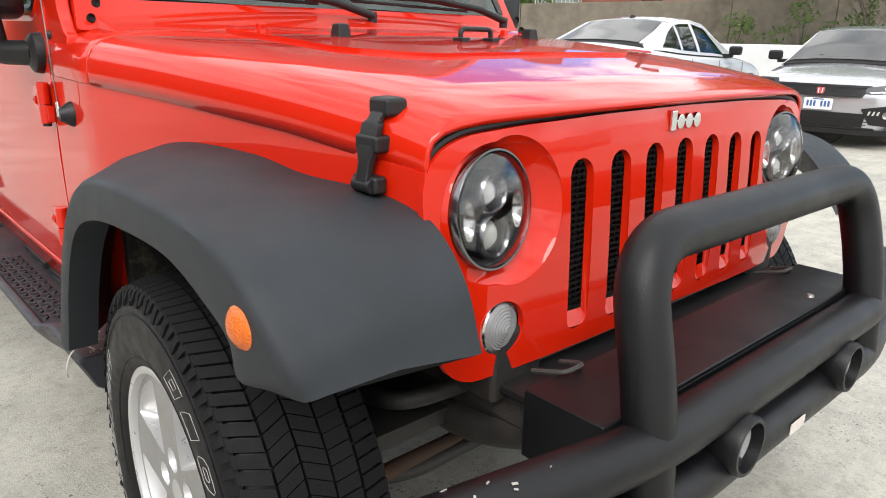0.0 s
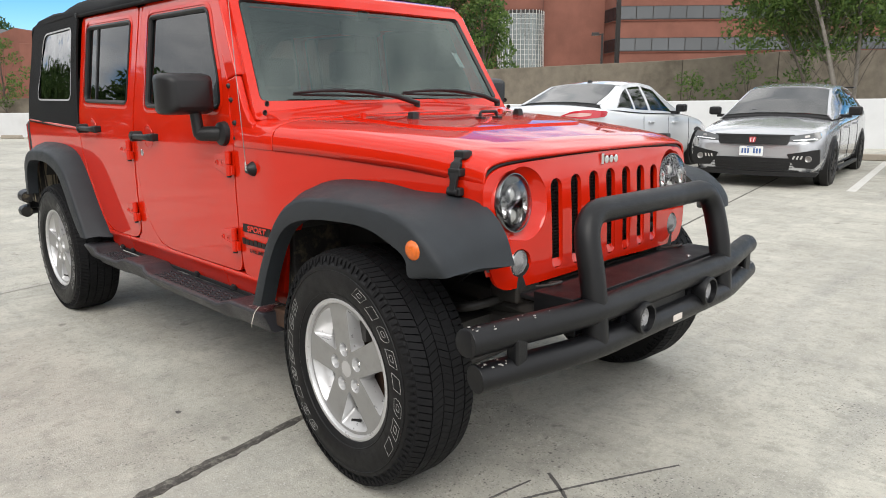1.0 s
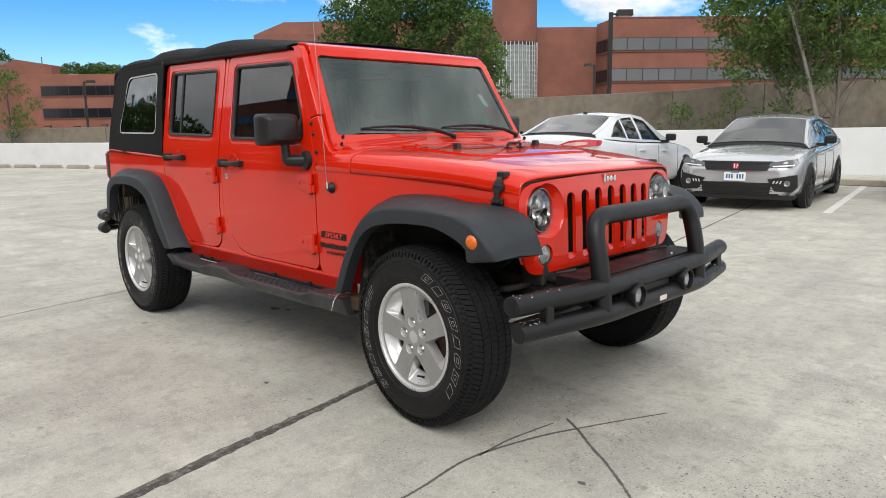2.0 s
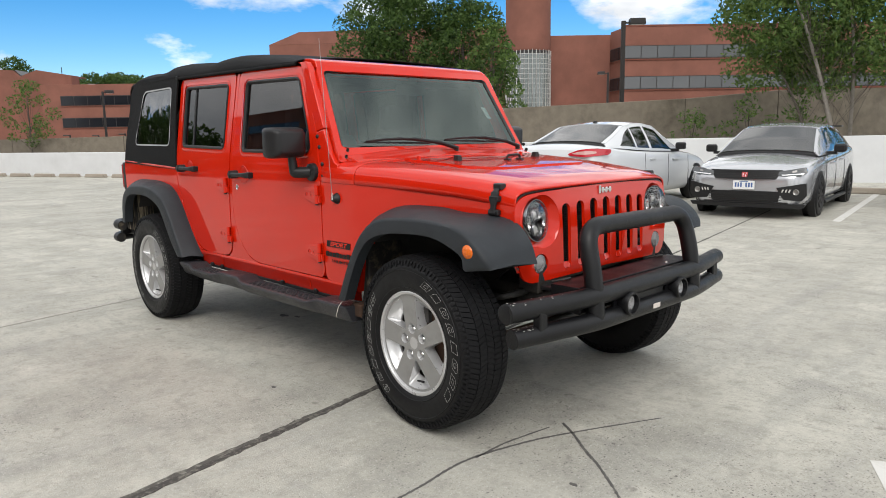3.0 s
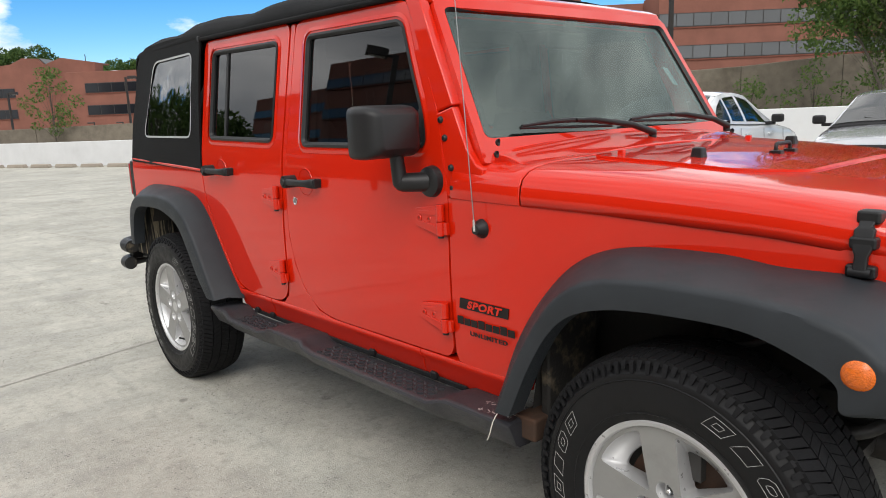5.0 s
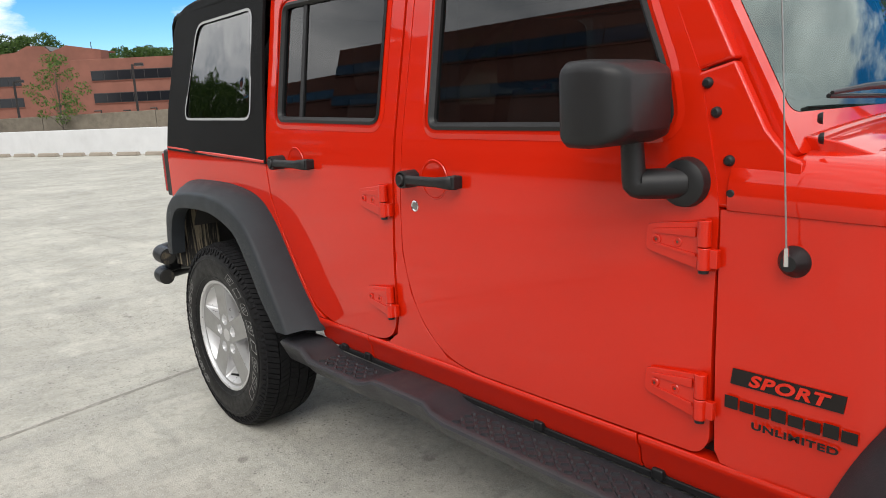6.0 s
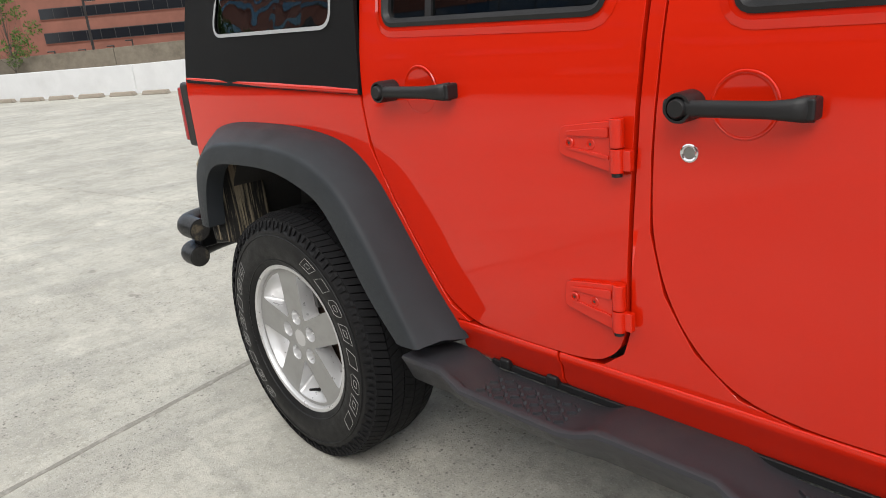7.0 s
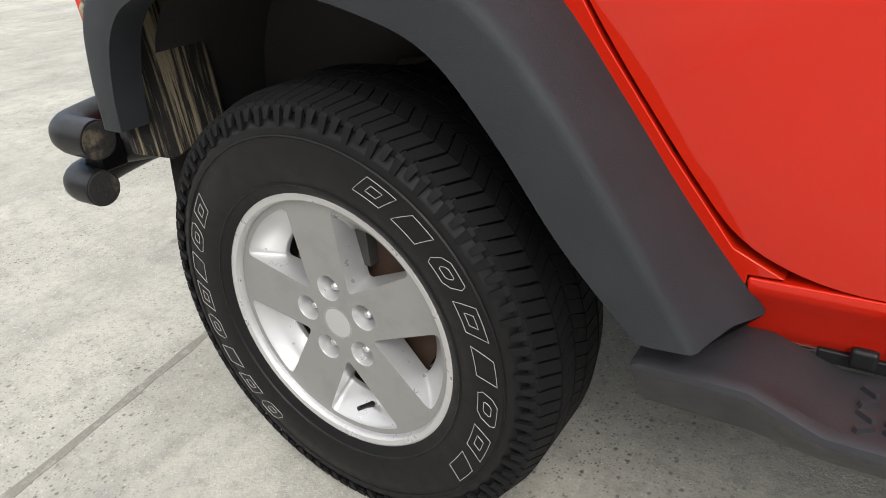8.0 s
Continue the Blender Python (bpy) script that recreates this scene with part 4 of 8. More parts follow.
for s in (-1, 1):
    c = grille_place(HEAD_Y, HEAD_Z, 0)
    turn = Matrix.Translation((c.x - 0.006, s * HEAD_Y, HEAD_Z)) @ Matrix.Rotation(radians(90) - s * radians(7), 4, "Z") @ Matrix.Rotation(radians(-5), 4, "X")
    # local -y points ahead
    rim = [turn @ Vector((0.0935 * math.cos(2 * math.pi * k / 48) * -1, 0.012, 0.0935 * math.sin(2 * math.pi * k / 48))) for k in range(48)]
    if s < 0:
        rim = [rim[(24 - k) % 48] for k in range(48)]
    edge_ = [grille_place(y, z, 0.001) for y, z in bowl_edge(s)]
    # match each edge point to its nearest direction on the lamp's rim
    rim = [min(rim, key=lambda q, e=e: abs(math.atan2(q.z - HEAD_Z, q.y - s * HEAD_Y) - math.atan2(e.z - HEAD_Z, e.y - s * HEAD_Y))) for e in edge_]
    hl = part("headlamp", loft(bmesh.new(), [edge_, [e.lerp(q, 0.08) - Vector((0.003, 0, 0)) for e, q in zip(edge_, rim)], [e.lerp(q, 0.6) - Vector((0.002, 0, 0)) for e, q in zip(edge_, rim)], rim, [q - Vector((0.03, 0, 0)) for q in rim]], close_u=True), RED, suv, "round projector headlamp in a red bowl", angle=50)
    part("headlamp_ring", one_lathe([(0.094, 0.014), (0.0945, 0.001), (0.0925, -0.003), (0.0895, -0.003), (0.0875, 0.002), (0.0875, 0.05)], 48, turn), DARKCHROME, hl, "thin chrome ring")
    part("headlamp_back", one_lathe([(0.0, 0.040), (0.05, 0.040), (0.070, 0.034), (0.080, 0.012), (0.0875, 0.010)], 40, turn), mat("dark_lamp_bezel", (0.022, 0.022, 0.024), 0.22, metal=0.3), hl)
    for px, pz, r in ((0.0, 0.026, 0.027), (0.0, -0.040, 0.031)):
        pm = turn @ Matrix.Translation((px, 0, pz))
        part("projector_ring", one_lathe([(r + 0.008, 0.03), (r + 0.007, 0.004), (r + 0.002, -0.002), (r - 0.002, 0.004), (r - 0.004, 0.022), (0.0, 0.030)], 28, pm), DARKCHROME, hl)
        part("projector_lens", one_lathe([(0.0, 0.004), (r * 0.4, 0.006), (r * 0.7, 0.013), (r * 0.8, 0.024)], 24, pm), mat("projector_glass", (0.75, 0.76, 0.72), 0.05, transmission=0.5, coat=1.0), hl, "bright projector lens")
    for px in (-0.060, 0.060):
        pm = turn @ Matrix.Translation((px, 0, -0.006)) @ Matrix.Diagonal((0.55, 1, 1.25, 1))
        part("side_reflector", one_lathe([(0.0, 0.026), (0.012, 0.018), (0.022, 0.002), (0.026, 0.002), (0.026, 0.03)], 20, pm), REFLECT, hl)
    cover = part("headlamp_cover", one_lathe([(0.0, -0.021), (0.03, -0.020), (0.06, -0.0155), (0.080, -0.009), (0.087, -0.003), (0.087, 0.0), (0.079, -0.006), (0.06, -0.0125), (0.03, -0.017), (0.0, -0.018)], 40, turn), LENS, hl, "clear lens")
    cover.visible_shadow = False
    c = grille_place(SIG_Y, SIG_Z, 0)
    turn = Matrix.Translation((c.x - 0.010, s * SIG_Y, SIG_Z)) @ Matrix.Rotation(radians(90) - s * radians(6), 4, "Z")
    sg = part("turn_signal", one_lathe([(0.046, 0.012), (0.0455, -0.004), (0.042, -0.006), (0.040, 0.0), (0.030, 0.022), (0.0, 0.032)], 32, turn), REFLECT, suv, "round clear turn signal")
    ribs = [(0.041, -0.003)] + [(0.038 - 0.0024 * k, -0.008 - 0.0010 * k - (0.0015 if k % 2 else 0.0)) for k in range(15)] + [(0.0, -0.023)]
    part("signal_lens", one_lathe(ribs, 28, turn), FROST, sg)

# badge on the grille: four plain chrome shapes
bd = grille_place(0, 1.066, 0).x + 0.001
bx = one_box(bd, bd + 0.007, -0.062, -0.046, 1.046, 1.084)
badge = part("badge", bx, CHROME, gr, "small raised chrome badge", bevel=0.002)
for y in (-0.028, 0.001, 0.031):
    bm = one_lathe([(0.0135, 0.0), (0.0125, -0.005), (0.0, -0.0065)], 18, Matrix.Translation((bd, y, 1.062)) @ Matrix.Rotation(radians(90), 4, "Z") @ Matrix.Diagonal((1, 1, 1.1, 1)))
    part("badge_shape", bm, CHROME, badge)


# windscreen ----
def ws_point(u, v, d):
    """u: -1..1 across, v: 0 (foot) .. 1 (top of the glass), d behind."""
    x = -0.722 - 0.243 * v + 0.030 * (1 - abs(u) ** 2) * 0.8
    z = 1.262 + 0.43 * v
    hw = 0.738 - 0.060 * v
    n = Vector((0.87, 0, 0.49))
    return Vector((x, u * hw, z)) - n * d


fo = fillet([(-1.0, -0.14, 0), (1.0, -0.14, 0), (1.0, 1.065, 0), (-1.0, 1.065, 0)], [0.02, 0.02, 0.09, 0.09], 6, True)
fi = fillet([(-0.952, 0.025, 0), (0.952, 0.025, 0), (0.945, 0.985, 0), (-0.945, 0.985, 0)], 0.05, 6, True)
cu = [u / 10 for u in range(-8, 9, 2)]
ws = part("windscreen_frame", plate([(q.x, q.y) for q in fo], ws_point, 0.055, holes=[[(q.x, q.y) for q in fi]], cuts_u=cu), RED, suv, "red windscreen frame", bevel=0.012)
# header that rolls back to the roof
rows = []
for u in [k / 10 for k in range(-10, 11)]:
    p = ws_point(u * 0.99, 1.065, 0)
    rows.append([p + Vector((0.004, 0, -0.02)), p + Vector((-0.012, 0, 0.018)), p + Vector((-0.05, 0, 0.034)), p + Vector((-0.13, 0, 0.040)), p + Vector((-0.14, 0, 0.0)), p + Vector((-0.06, 0, -0.03))])
part("header", loft(bmesh.new(), rows, close_u=True, caps=True), RED, ws, bevel=0.006)
bm = plate([(q.x, q.y) for q in fi], lambda u, v, d: ws_point(u * 1.012, v * 1.02 - 0.01, 0.012 + d), 0.005, cuts_u=cu)
g = one_gloss(part("windscreen_pane", bm, CLEAR, ws, "windscreen with dark border reflecting clouds"))
g.visible_shadow = False
gi = [(0.935 * q.x, 0.5 + (q.y - 0.5) * 0.89 + 0.015) for q in fi]
part("pane_border", rim_strip([(q.x, q.y, 0.0185) for q in fi], [(*q, 0.0185) for q in gi], ws_point), PLASTIC, ws, "black printed border")
part("windscreen_seal", rim_strip([(q.x, q.y, -0.001) for q in fi], [(q.x * 0.985, 0.5 + (q.y - 0.5) * 0.98, 0.011) for q in fi], ws_point), PLASTIC, ws)
# inspection sticker, inside
part("window_sticker", plate([(0.745, 0.42), (0.80, 0.41), (0.785, 0.58), (0.73, 0.59)], lambda u, v, d: ws_point(u, v, 0.0205 + d), 0.001), mat("window_paper", (0.42, 0.46, 0.50), 0.7, stain=0.6, stain_scale=60, stain_color=(0.12, 0.2, 0.32)), ws, "white paper sticker")
# pillar feet with bolts
for s in (-1, 1):
    outl = [(-0.822, 1.100), (-0.845, 1.205), (-0.885, 1.352), (-0.810, 1.372), (-0.740, 1.245), (-0.700, 1.200), (-0.672, 1.190), (-0.672, 1.150), (-0.735, 1.098)]
    ft = part("pillar_foot", plate(outl, lambda u, v, d, s=s: Vector((u, s * (0.783 - 0.10 * max(0, v - 1.12) - d), v)), 0.03), RED, ws, bevel=0.006)
    side = [(-0.886, 1.356), (-0.958, 1.505), (-1.018, 1.636), (-1.066, 1.722), (-1.10, 1.735), (-1.02, 1.735), (-0.985, 1.70), (-0.90, 1.54), (-0.812, 1.376)]
    part("pillar_side", plate(side, lambda u, v, d, s=s: Vector((u, s * (0.783 - 0.115 * max(0, v - 1.12) - d), v)), 0.04), RED, ws, bevel=0.006)
    for x, z in ((-0.858, 1.333), (-0.836, 1.278), (-0.803, 1.189), (-0.792, 1.129)):
        yy = 0.783 - 0.10 * max(0, z - 1.12)
        part("bolt", one_lathe([(0.0, 0.009), (0.006, 0.009), (0.0095, 0.006), (0.011, 0.0)], 14, Matrix.Translation((x, s * yy, z)) @ Matrix.Diagonal((1, s, 1, 1))), PLASTIC, ft, "black bolt")
    for x, z, yy in ((-0.700, 1.262, 0.735), (-0.690, 1.228, 0.752)):
        part("bolt", one_lathe([(0.0, 0.009), (0.006, 0.009), (0.0095, 0.006), (0.011, 0.0)], 14, Matrix.Translation((x + 0.03, s * (yy - 0.03), z)) @ Matrix.Rotation(s * radians(70), 4, "Z") @ Matrix.Diagonal((1, s, 1, 1))), PLASTIC, ft, "black bolt")
# cowl top between the screen and the bonnet
rows = []
for y in [k * 0.07 for k in range(-10, 11)]:
    rows.append([Vector((-0.70, y, 1.262 - 0.03 * (y / 0.7) ** 2)), Vector((-0.64, y, 1.250 - 0.03 * (y / 0.7) ** 2)), Vector((-0.60, y, 1.236 - 0.03 * (y / 0.7) ** 2)), Vector((-0.545, y, 1.222 - 0.035 * (y / 0.7) ** 2)), Vector((-0.545, y, 1.20 - 0.035 * (y / 0.7) ** 2)), Vector((-0.70, y, 1.20 - 0.03 * (y / 0.7) ** 2))])
part("cowl_top", loft(bmesh.new(), rows, close_u=True, caps=True), RED, suv, bevel=0.004)
# wipers
for y0, y1, foot in ((-0.56, -0.10, 0.03), (0.02, 0.50, 0.58)):
    bm = bmesh.new()
    a, b = ws_point(y0 / 0.74, 0.075, -0.020), ws_point(y1 / 0.74, 0.045, -0.020)
    tube(bm, [a, a.lerp(b, 0.3) + Vector((0.008, 0, 0.012)), a.lerp(b, 0.5) + Vector((0.010, 0, 0.016)), a.lerp(b, 0.7) + Vector((0.008, 0, 0.012)), b], [0.004, 0.007, 0.008, 0.007, 0.004], 8)
    tube(bm, [a + Vector((-0.006, 0, -0.006)), b + Vector((-0.006, 0, -0.006))], 0.005, 6)
    wp = part("wiper", bm, PLASTIC, suv, "black windscreen wiper")
    piv = Vector((-0.615, foot, 1.243))
    mid = a.lerp(b, 0.52) + Vector((0.02, 0, 0.016))
    bm = bmesh.new()
    tube(bm, [piv + Vector((0.005, 0, 0.012)), piv.lerp(mid, 0.35) + Vector((0.02, 0, 0.020)), piv.lerp(mid, 0.8) + Vector((0.008, 0, 0.012)), mid], [0.012, 0.011, 0.008, 0.005], 10)
    part("wiper_arm", bm, PLASTIC, wp)
    part("wiper_pivot", one_tube([piv - Vector((0, 0, 0.01)), piv + Vector((0, 0, 0.022))], 0.014, 12), PLASTIC, wp)

# aerial
dm = part("aerial_base", one_lathe([(0.0, -0.030), (0.014, -0.030), (0.018, -0.022), (0.026, -0.010), (0.030, 0.0), (0.030, 0.006)], 24, Matrix.Translation((-0.672, -0.783, 1.016))), PLASTIC, suv, "round black aerial base")
part("aerial_ferrule", one_tube([(-0.675, -0.811, 1.012), (-0.676, -0.812, 1.045)], [0.0055, 0.0045], 10), CHROME, dm)
part("aerial_mast", one_tube([(-0.676, -0.812, 1.04), (-0.700, -0.815, 1.40), (-0.735, -0.812, 1.82)], [0.0017, 0.0015, 0.0011], 6), STEEL, dm, "thin metal aerial mast")


# lettering on the front side panel
def right_side(x, z, y):
    """Text on the right side reads from the tail to the nose."""
    return Matrix.Translation((x, -y, z)) @ Matrix.Rotation(radians(90), 4, "X")


word = letters("SPORT", 0.032, I4, 0.0008, 1.12, 0.0012, 0.25)
flat = [v.co.copy() for v in word.verts]
word.transform(right_side(-0.672, 0.7735, 0.7895) @ Matrix.Diagonal((1.35, 1, 1, 1)))
dec = part("trim_decal", plate([(-0.778, 0.758), (-0.574, 0.758), (-0.570, 0.790), (-0.774, 0.790)], lambda u, v, d: Vector((u, -(0.7880 - d), v)), 0.003), DECAL, suv, "black trim decal with red lettering")
part("decal_word", word, RED, dec)
word = letters("UNLIMITED", 0.019, right_side(-0.655, 0.683, 0.7880) @ Matrix.Diagonal((1.5, 1, 1, 1)), 0.0006, 1.1, 0.0006)
part("decal_word", word, DECAL, suv)
# model badge as plain bars
for k in range(8):
    x = -0.788 + k * 0.0305
    part("decal_bar", one_box(x, x + 0.0265, -0.7886, -0.7866, 0.706, 0.728 + (0.004 if k % 3 == 0 else 0)), DECAL, suv, bevel=0.0008)


# soft top ----
SHOULDER = [(-1.09, 1.757), (-1.20, 1.772), (-1.50, 1.806), (-1.80, 1.842), (-2.00, 1.843), (-2.18, 1.824), (-2.35, 1.836), (-2.60, 1.852), (-2.78, 1.850), (-2.90, 1.824), (-3.05, 1.816), (-3.22, 1.826), (-3.36, 1.815), (-3.45, 1.775)]
EDGE = [(-1.09, 1.735), (-1.75, 1.742), (-2.60, 1.752), (-2.90, 1.752), (-3.45, 1.735)]


def smooth_table(table, x):
    return (lerp_table(table, x - 0.03) + lerp_table(table, x) * 2 + lerp_table(table, x + 0.03)) / 4


SHOULDER_UP = [(a, b) for a, b in reversed(SHOULDER)]
EDGE_UP = [(a, b) for a, b in reversed(EDGE)]
rows = []
for k in range(75):
    x = -1.09 - k * (3.46 - 1.09) / 74
    zs, ze = smooth_table(SHOULDER_UP, x), lerp_table(EDGE_UP, x)
    half = [(0.724, ze - 0.012), (0.728, ze + 0.004), (0.722, ze + 0.30 * (zs - ze)), (0.700, ze + 0.62 * (zs - ze)), (0.665, ze + 0.86 * (zs - ze)), (0.62, zs), (0.50, zs + 0.012), (0.30, zs + 0.022)]
    wob = 0.003 * noise.noise(Vector((x * 5, 0, 3)))
    sec = [(-y, z + wob * (i > 2)) for i, (y, z) in enumerate(half)] + [(0, zs + 0.026)] + [(y, z - wob * (i > 2)) for i, (y, z) in reversed(list(enumerate(half)))]
    rows.append([Vector((x, y, z)) for y, z in sec])
# rounded tail of the roof
for dx, dz in ((0.03, 0.03), (0.045, 0.07)):
    rows.append([Vector((-3.46 - dx, q.y, min(q.z, 1.80) - dz)) for q in rows[-1 if dx > 0.04 else -1]])
roof = part("soft_top", loft(bmesh.new(), rows), FABRIC, suv, "black fabric soft top over bows", angle=70)
md = roof.modifiers.new("thick", "SOLIDIFY")
md.thickness, md.offset = 0.006, -1
for s in (-1, 1):
    # fabric side behind the rear door, with a clear window
    def tplace(u, v, d, s=s):
        k = (v - 1.13) / 0.63
        bulge = 0.012 * math.sin(max(0.0, min(1.0, k)) * math.pi) + 0.004 * noise.noise(Vector((u * 6, v * 4, s)))
        return Vector((u, s * (0.790 - 0.066 * k + bulge - d), v))

    outl = fillet([(-2.604, 1.118, 0), (-2.606, 1.765, 0), (-2.95, 1.785, 0), (-3.36, 1.775, 0), (-3.455, 1.70, 0), (-3.47, 1.50, 0), (-3.535, 1.30, 0), (-3.575, 1.150, 0)], [0, 0, 0.05, 0.06, 0.06, 0.08, 0.1, 0.02], 4, True)
    hole = fillet([(-2.700, 1.286, 0), (-2.690, 1.690, 0), (-3.180, 1.682, 0), (-3.330, 1.292, 0)], 0.05, 5, True)
    h2 = [(q.x, q.y) for q in hole]
    tp = part("soft_top_side", plate([(q.x, q.y) for q in outl], tplace, 0.012, holes=[h2], cuts_v=[1.2, 1.3, 1.4, 1.5, 1.6, 1.7], cuts_u=steps(-3.5, -2.65, 0.12)), FABRIC, suv, "black fabric side with clear window", bevel=0.004, angle=60)
    part("window_welt", rim_strip([(q.x, q.y, -0.0025) for q in inset(h2, -0.006)], [(q.x, q.y, -0.002) for q in inset(h2, 0.004)], tplace), mat("grey_welt", (0.35, 0.36, 0.37), 0.6), tp, "pale welt")
    bm = plate([(q.x, q.y) for q in inset(h2, -0.004)], lambda u, v, d: tplace(u, v, 0.005 + d), 0.003, cuts_v=[1.35, 1.42, 1.5, 1.58, 1.65], cuts_u=steps(-3.3, -2.7, 0.08))
    g = one_gloss(part("side_window", bm, VINYL, tp, "wavy tinted vinyl window", angle=80))
    g.visible_shadow = False
    part("drip_rail", one_tube([(-1.10, s * 0.722, 1.728), (-1.75, s * 0.724, 1.736), (-2.60, s * 0.722, 1.747)], 0.010, 10), FABRIC, suv)
    part("rail_clip", one_box(-2.628, -2.600, *sorted((s * 0.70, s * 0.735)), 1.738, 1.762), PLASTIC, suv, bevel=0.005)
# back panel
bm = plate([(-0.775, 1.15), (0.775, 1.15), (0.71, 1.76), (-0.71, 1.76)], lambda u, v, d: Vector((-3.572 + d + 0.17 * (v - 1.15) + 0.03 * math.sin((v - 1.15) * 5), u, v)), 0.012, cuts_v=[1.3, 1.45, 1.6], cuts_u=steps(-0.7, 0.7, 0.2))
part("soft_top_back", bm, FABRIC, suv)
# tailgate and tail lamps
part("tailgate", one_box(-3.60, -3.565, -0.772, 0.772, 0.60, 1.155), RED, suv, bevel=0.02)
for s in (-1, 1):
    tl = part("tail_lamp", one_box(-3.655, -3.585, *sorted((s * 0.655, s * 0.782)), 0.925, 1.150), PLASTIC, suv, "square tail lamp in a black housing", bevel=0.012)
    part("tail_lens", one_box(-3.668, -3.645, *sorted((s * 0.665, s * 0.786)), 0.945, 1.135), REDLENS, tl, bevel=0.008)
# spare wheel on the tailgate
sp = part("spare_carrier", one_box(-3.70, -3.60, -0.12, 0.12, 0.75, 0.98), PLASTIC, suv, bevel=0.01)


# wheels ----
WR = 0.402
BIG = Matrix.Diagonal((1.045, 1.02, 1.045, 1))
tyre_prof = [(0.222, 0.090), (0.236, 0.108), (0.256, 0.119), (0.288, 0.1275), (0.320, 0.126), (0.345, 0.121), (0.352, 0.1215), (0.356, 0.118), (0.376, 0.106), (0.386, 0.094), (0.391, 0.05)]
tyre_prof = [(r, -y) for r, y in tyre_prof] + [(r, y) for r, y in reversed(tyre_prof)]
TYRE = to_mesh("tyre", one_lathe(tyre_prof, 96), SIDEWALL, 60)


def tread_mesh():
    """Zigzag ribs and shoulder lugs, all one skin of blocks."""
    rnd = random.Random(4)
    bm = bmesh.new()
    n = 104
    for k in range(n):
        a0 = 2 * math.pi * k / n
        for lane, (y0, y1, cut, off) in enumerate(((-0.112, -0.067, 0.84, 0.0), (-0.062, -0.023, 0.92, 0.35), (-0.019, 0.019, 0.92, 0.0), (0.023, 0.062, 0.92, 0.65), (0.067, 0.112, 0.84, 0.5))):
            da = 2 * math.pi / n * cut * (0.96 + 0.06 * rnd.random())
            a = a0 + off * 2 * math.pi / n
            skew = (0.030, -0.030, 0.034, -0.030, -0.030)[lane]
            vs = []
            for (aa, y) in ((a + (skew if y0 < 0 else 0), y0), (a + da + (skew if y0 < 0 else 0), y0), (a + da - skew * 0.4, y1), (a - skew * 0.4, y1)):
                drop = 0.0 if abs(y) < 0.07 else 0.012 * ((abs(y) - 0.07) / 0.042) ** 2
                for r in (0.386 - drop, 0.4015 - drop):
                    vs.append(bm.verts.new((r * math.cos(aa), y, r * math.sin(aa))))
            for f in ((0, 2, 4, 6), (1, 7, 5, 3), (0, 1, 3, 2), (2, 3, 5, 4), (4, 5, 7, 6), (6, 7, 1, 0)):
                bm.faces.new([vs[i] for i in f])
        for sd in (-1, 1):
            # lugs that run down over the shoulder, long and short by turns
            a = a0 + (0.5 if sd > 0 else 0.02) * 2 * math.pi / n
            da = 2 * math.pi / n * 0.60
            low = 0.355 if k % 2 else 0.365
            vs = []
            for aa, t in ((a, 0), (a + da, 0), (a + da * 0.85, 1), (a + da * 0.15, 1)):
                if t == 0:
                    p = ((0.389, 0.106), (0.379, 0.1165))
                else:
                    p = ((low, 0.1165), (low, 0.1228))
                for r, y in p:
                    vs.append(bm.verts.new((r * math.cos(aa), sd * y, r * math.sin(aa))))
            for f in ((0, 2, 4, 6), (1, 7, 5, 3), (0, 1, 3, 2), (2, 3, 5, 4), (4, 5, 7, 6), (6, 7, 1, 0)):
                bm.faces.new([vs[i] for i in f])
    return to_mesh("tread", bm, RUBBER, 30)


TREAD = tread_mesh()


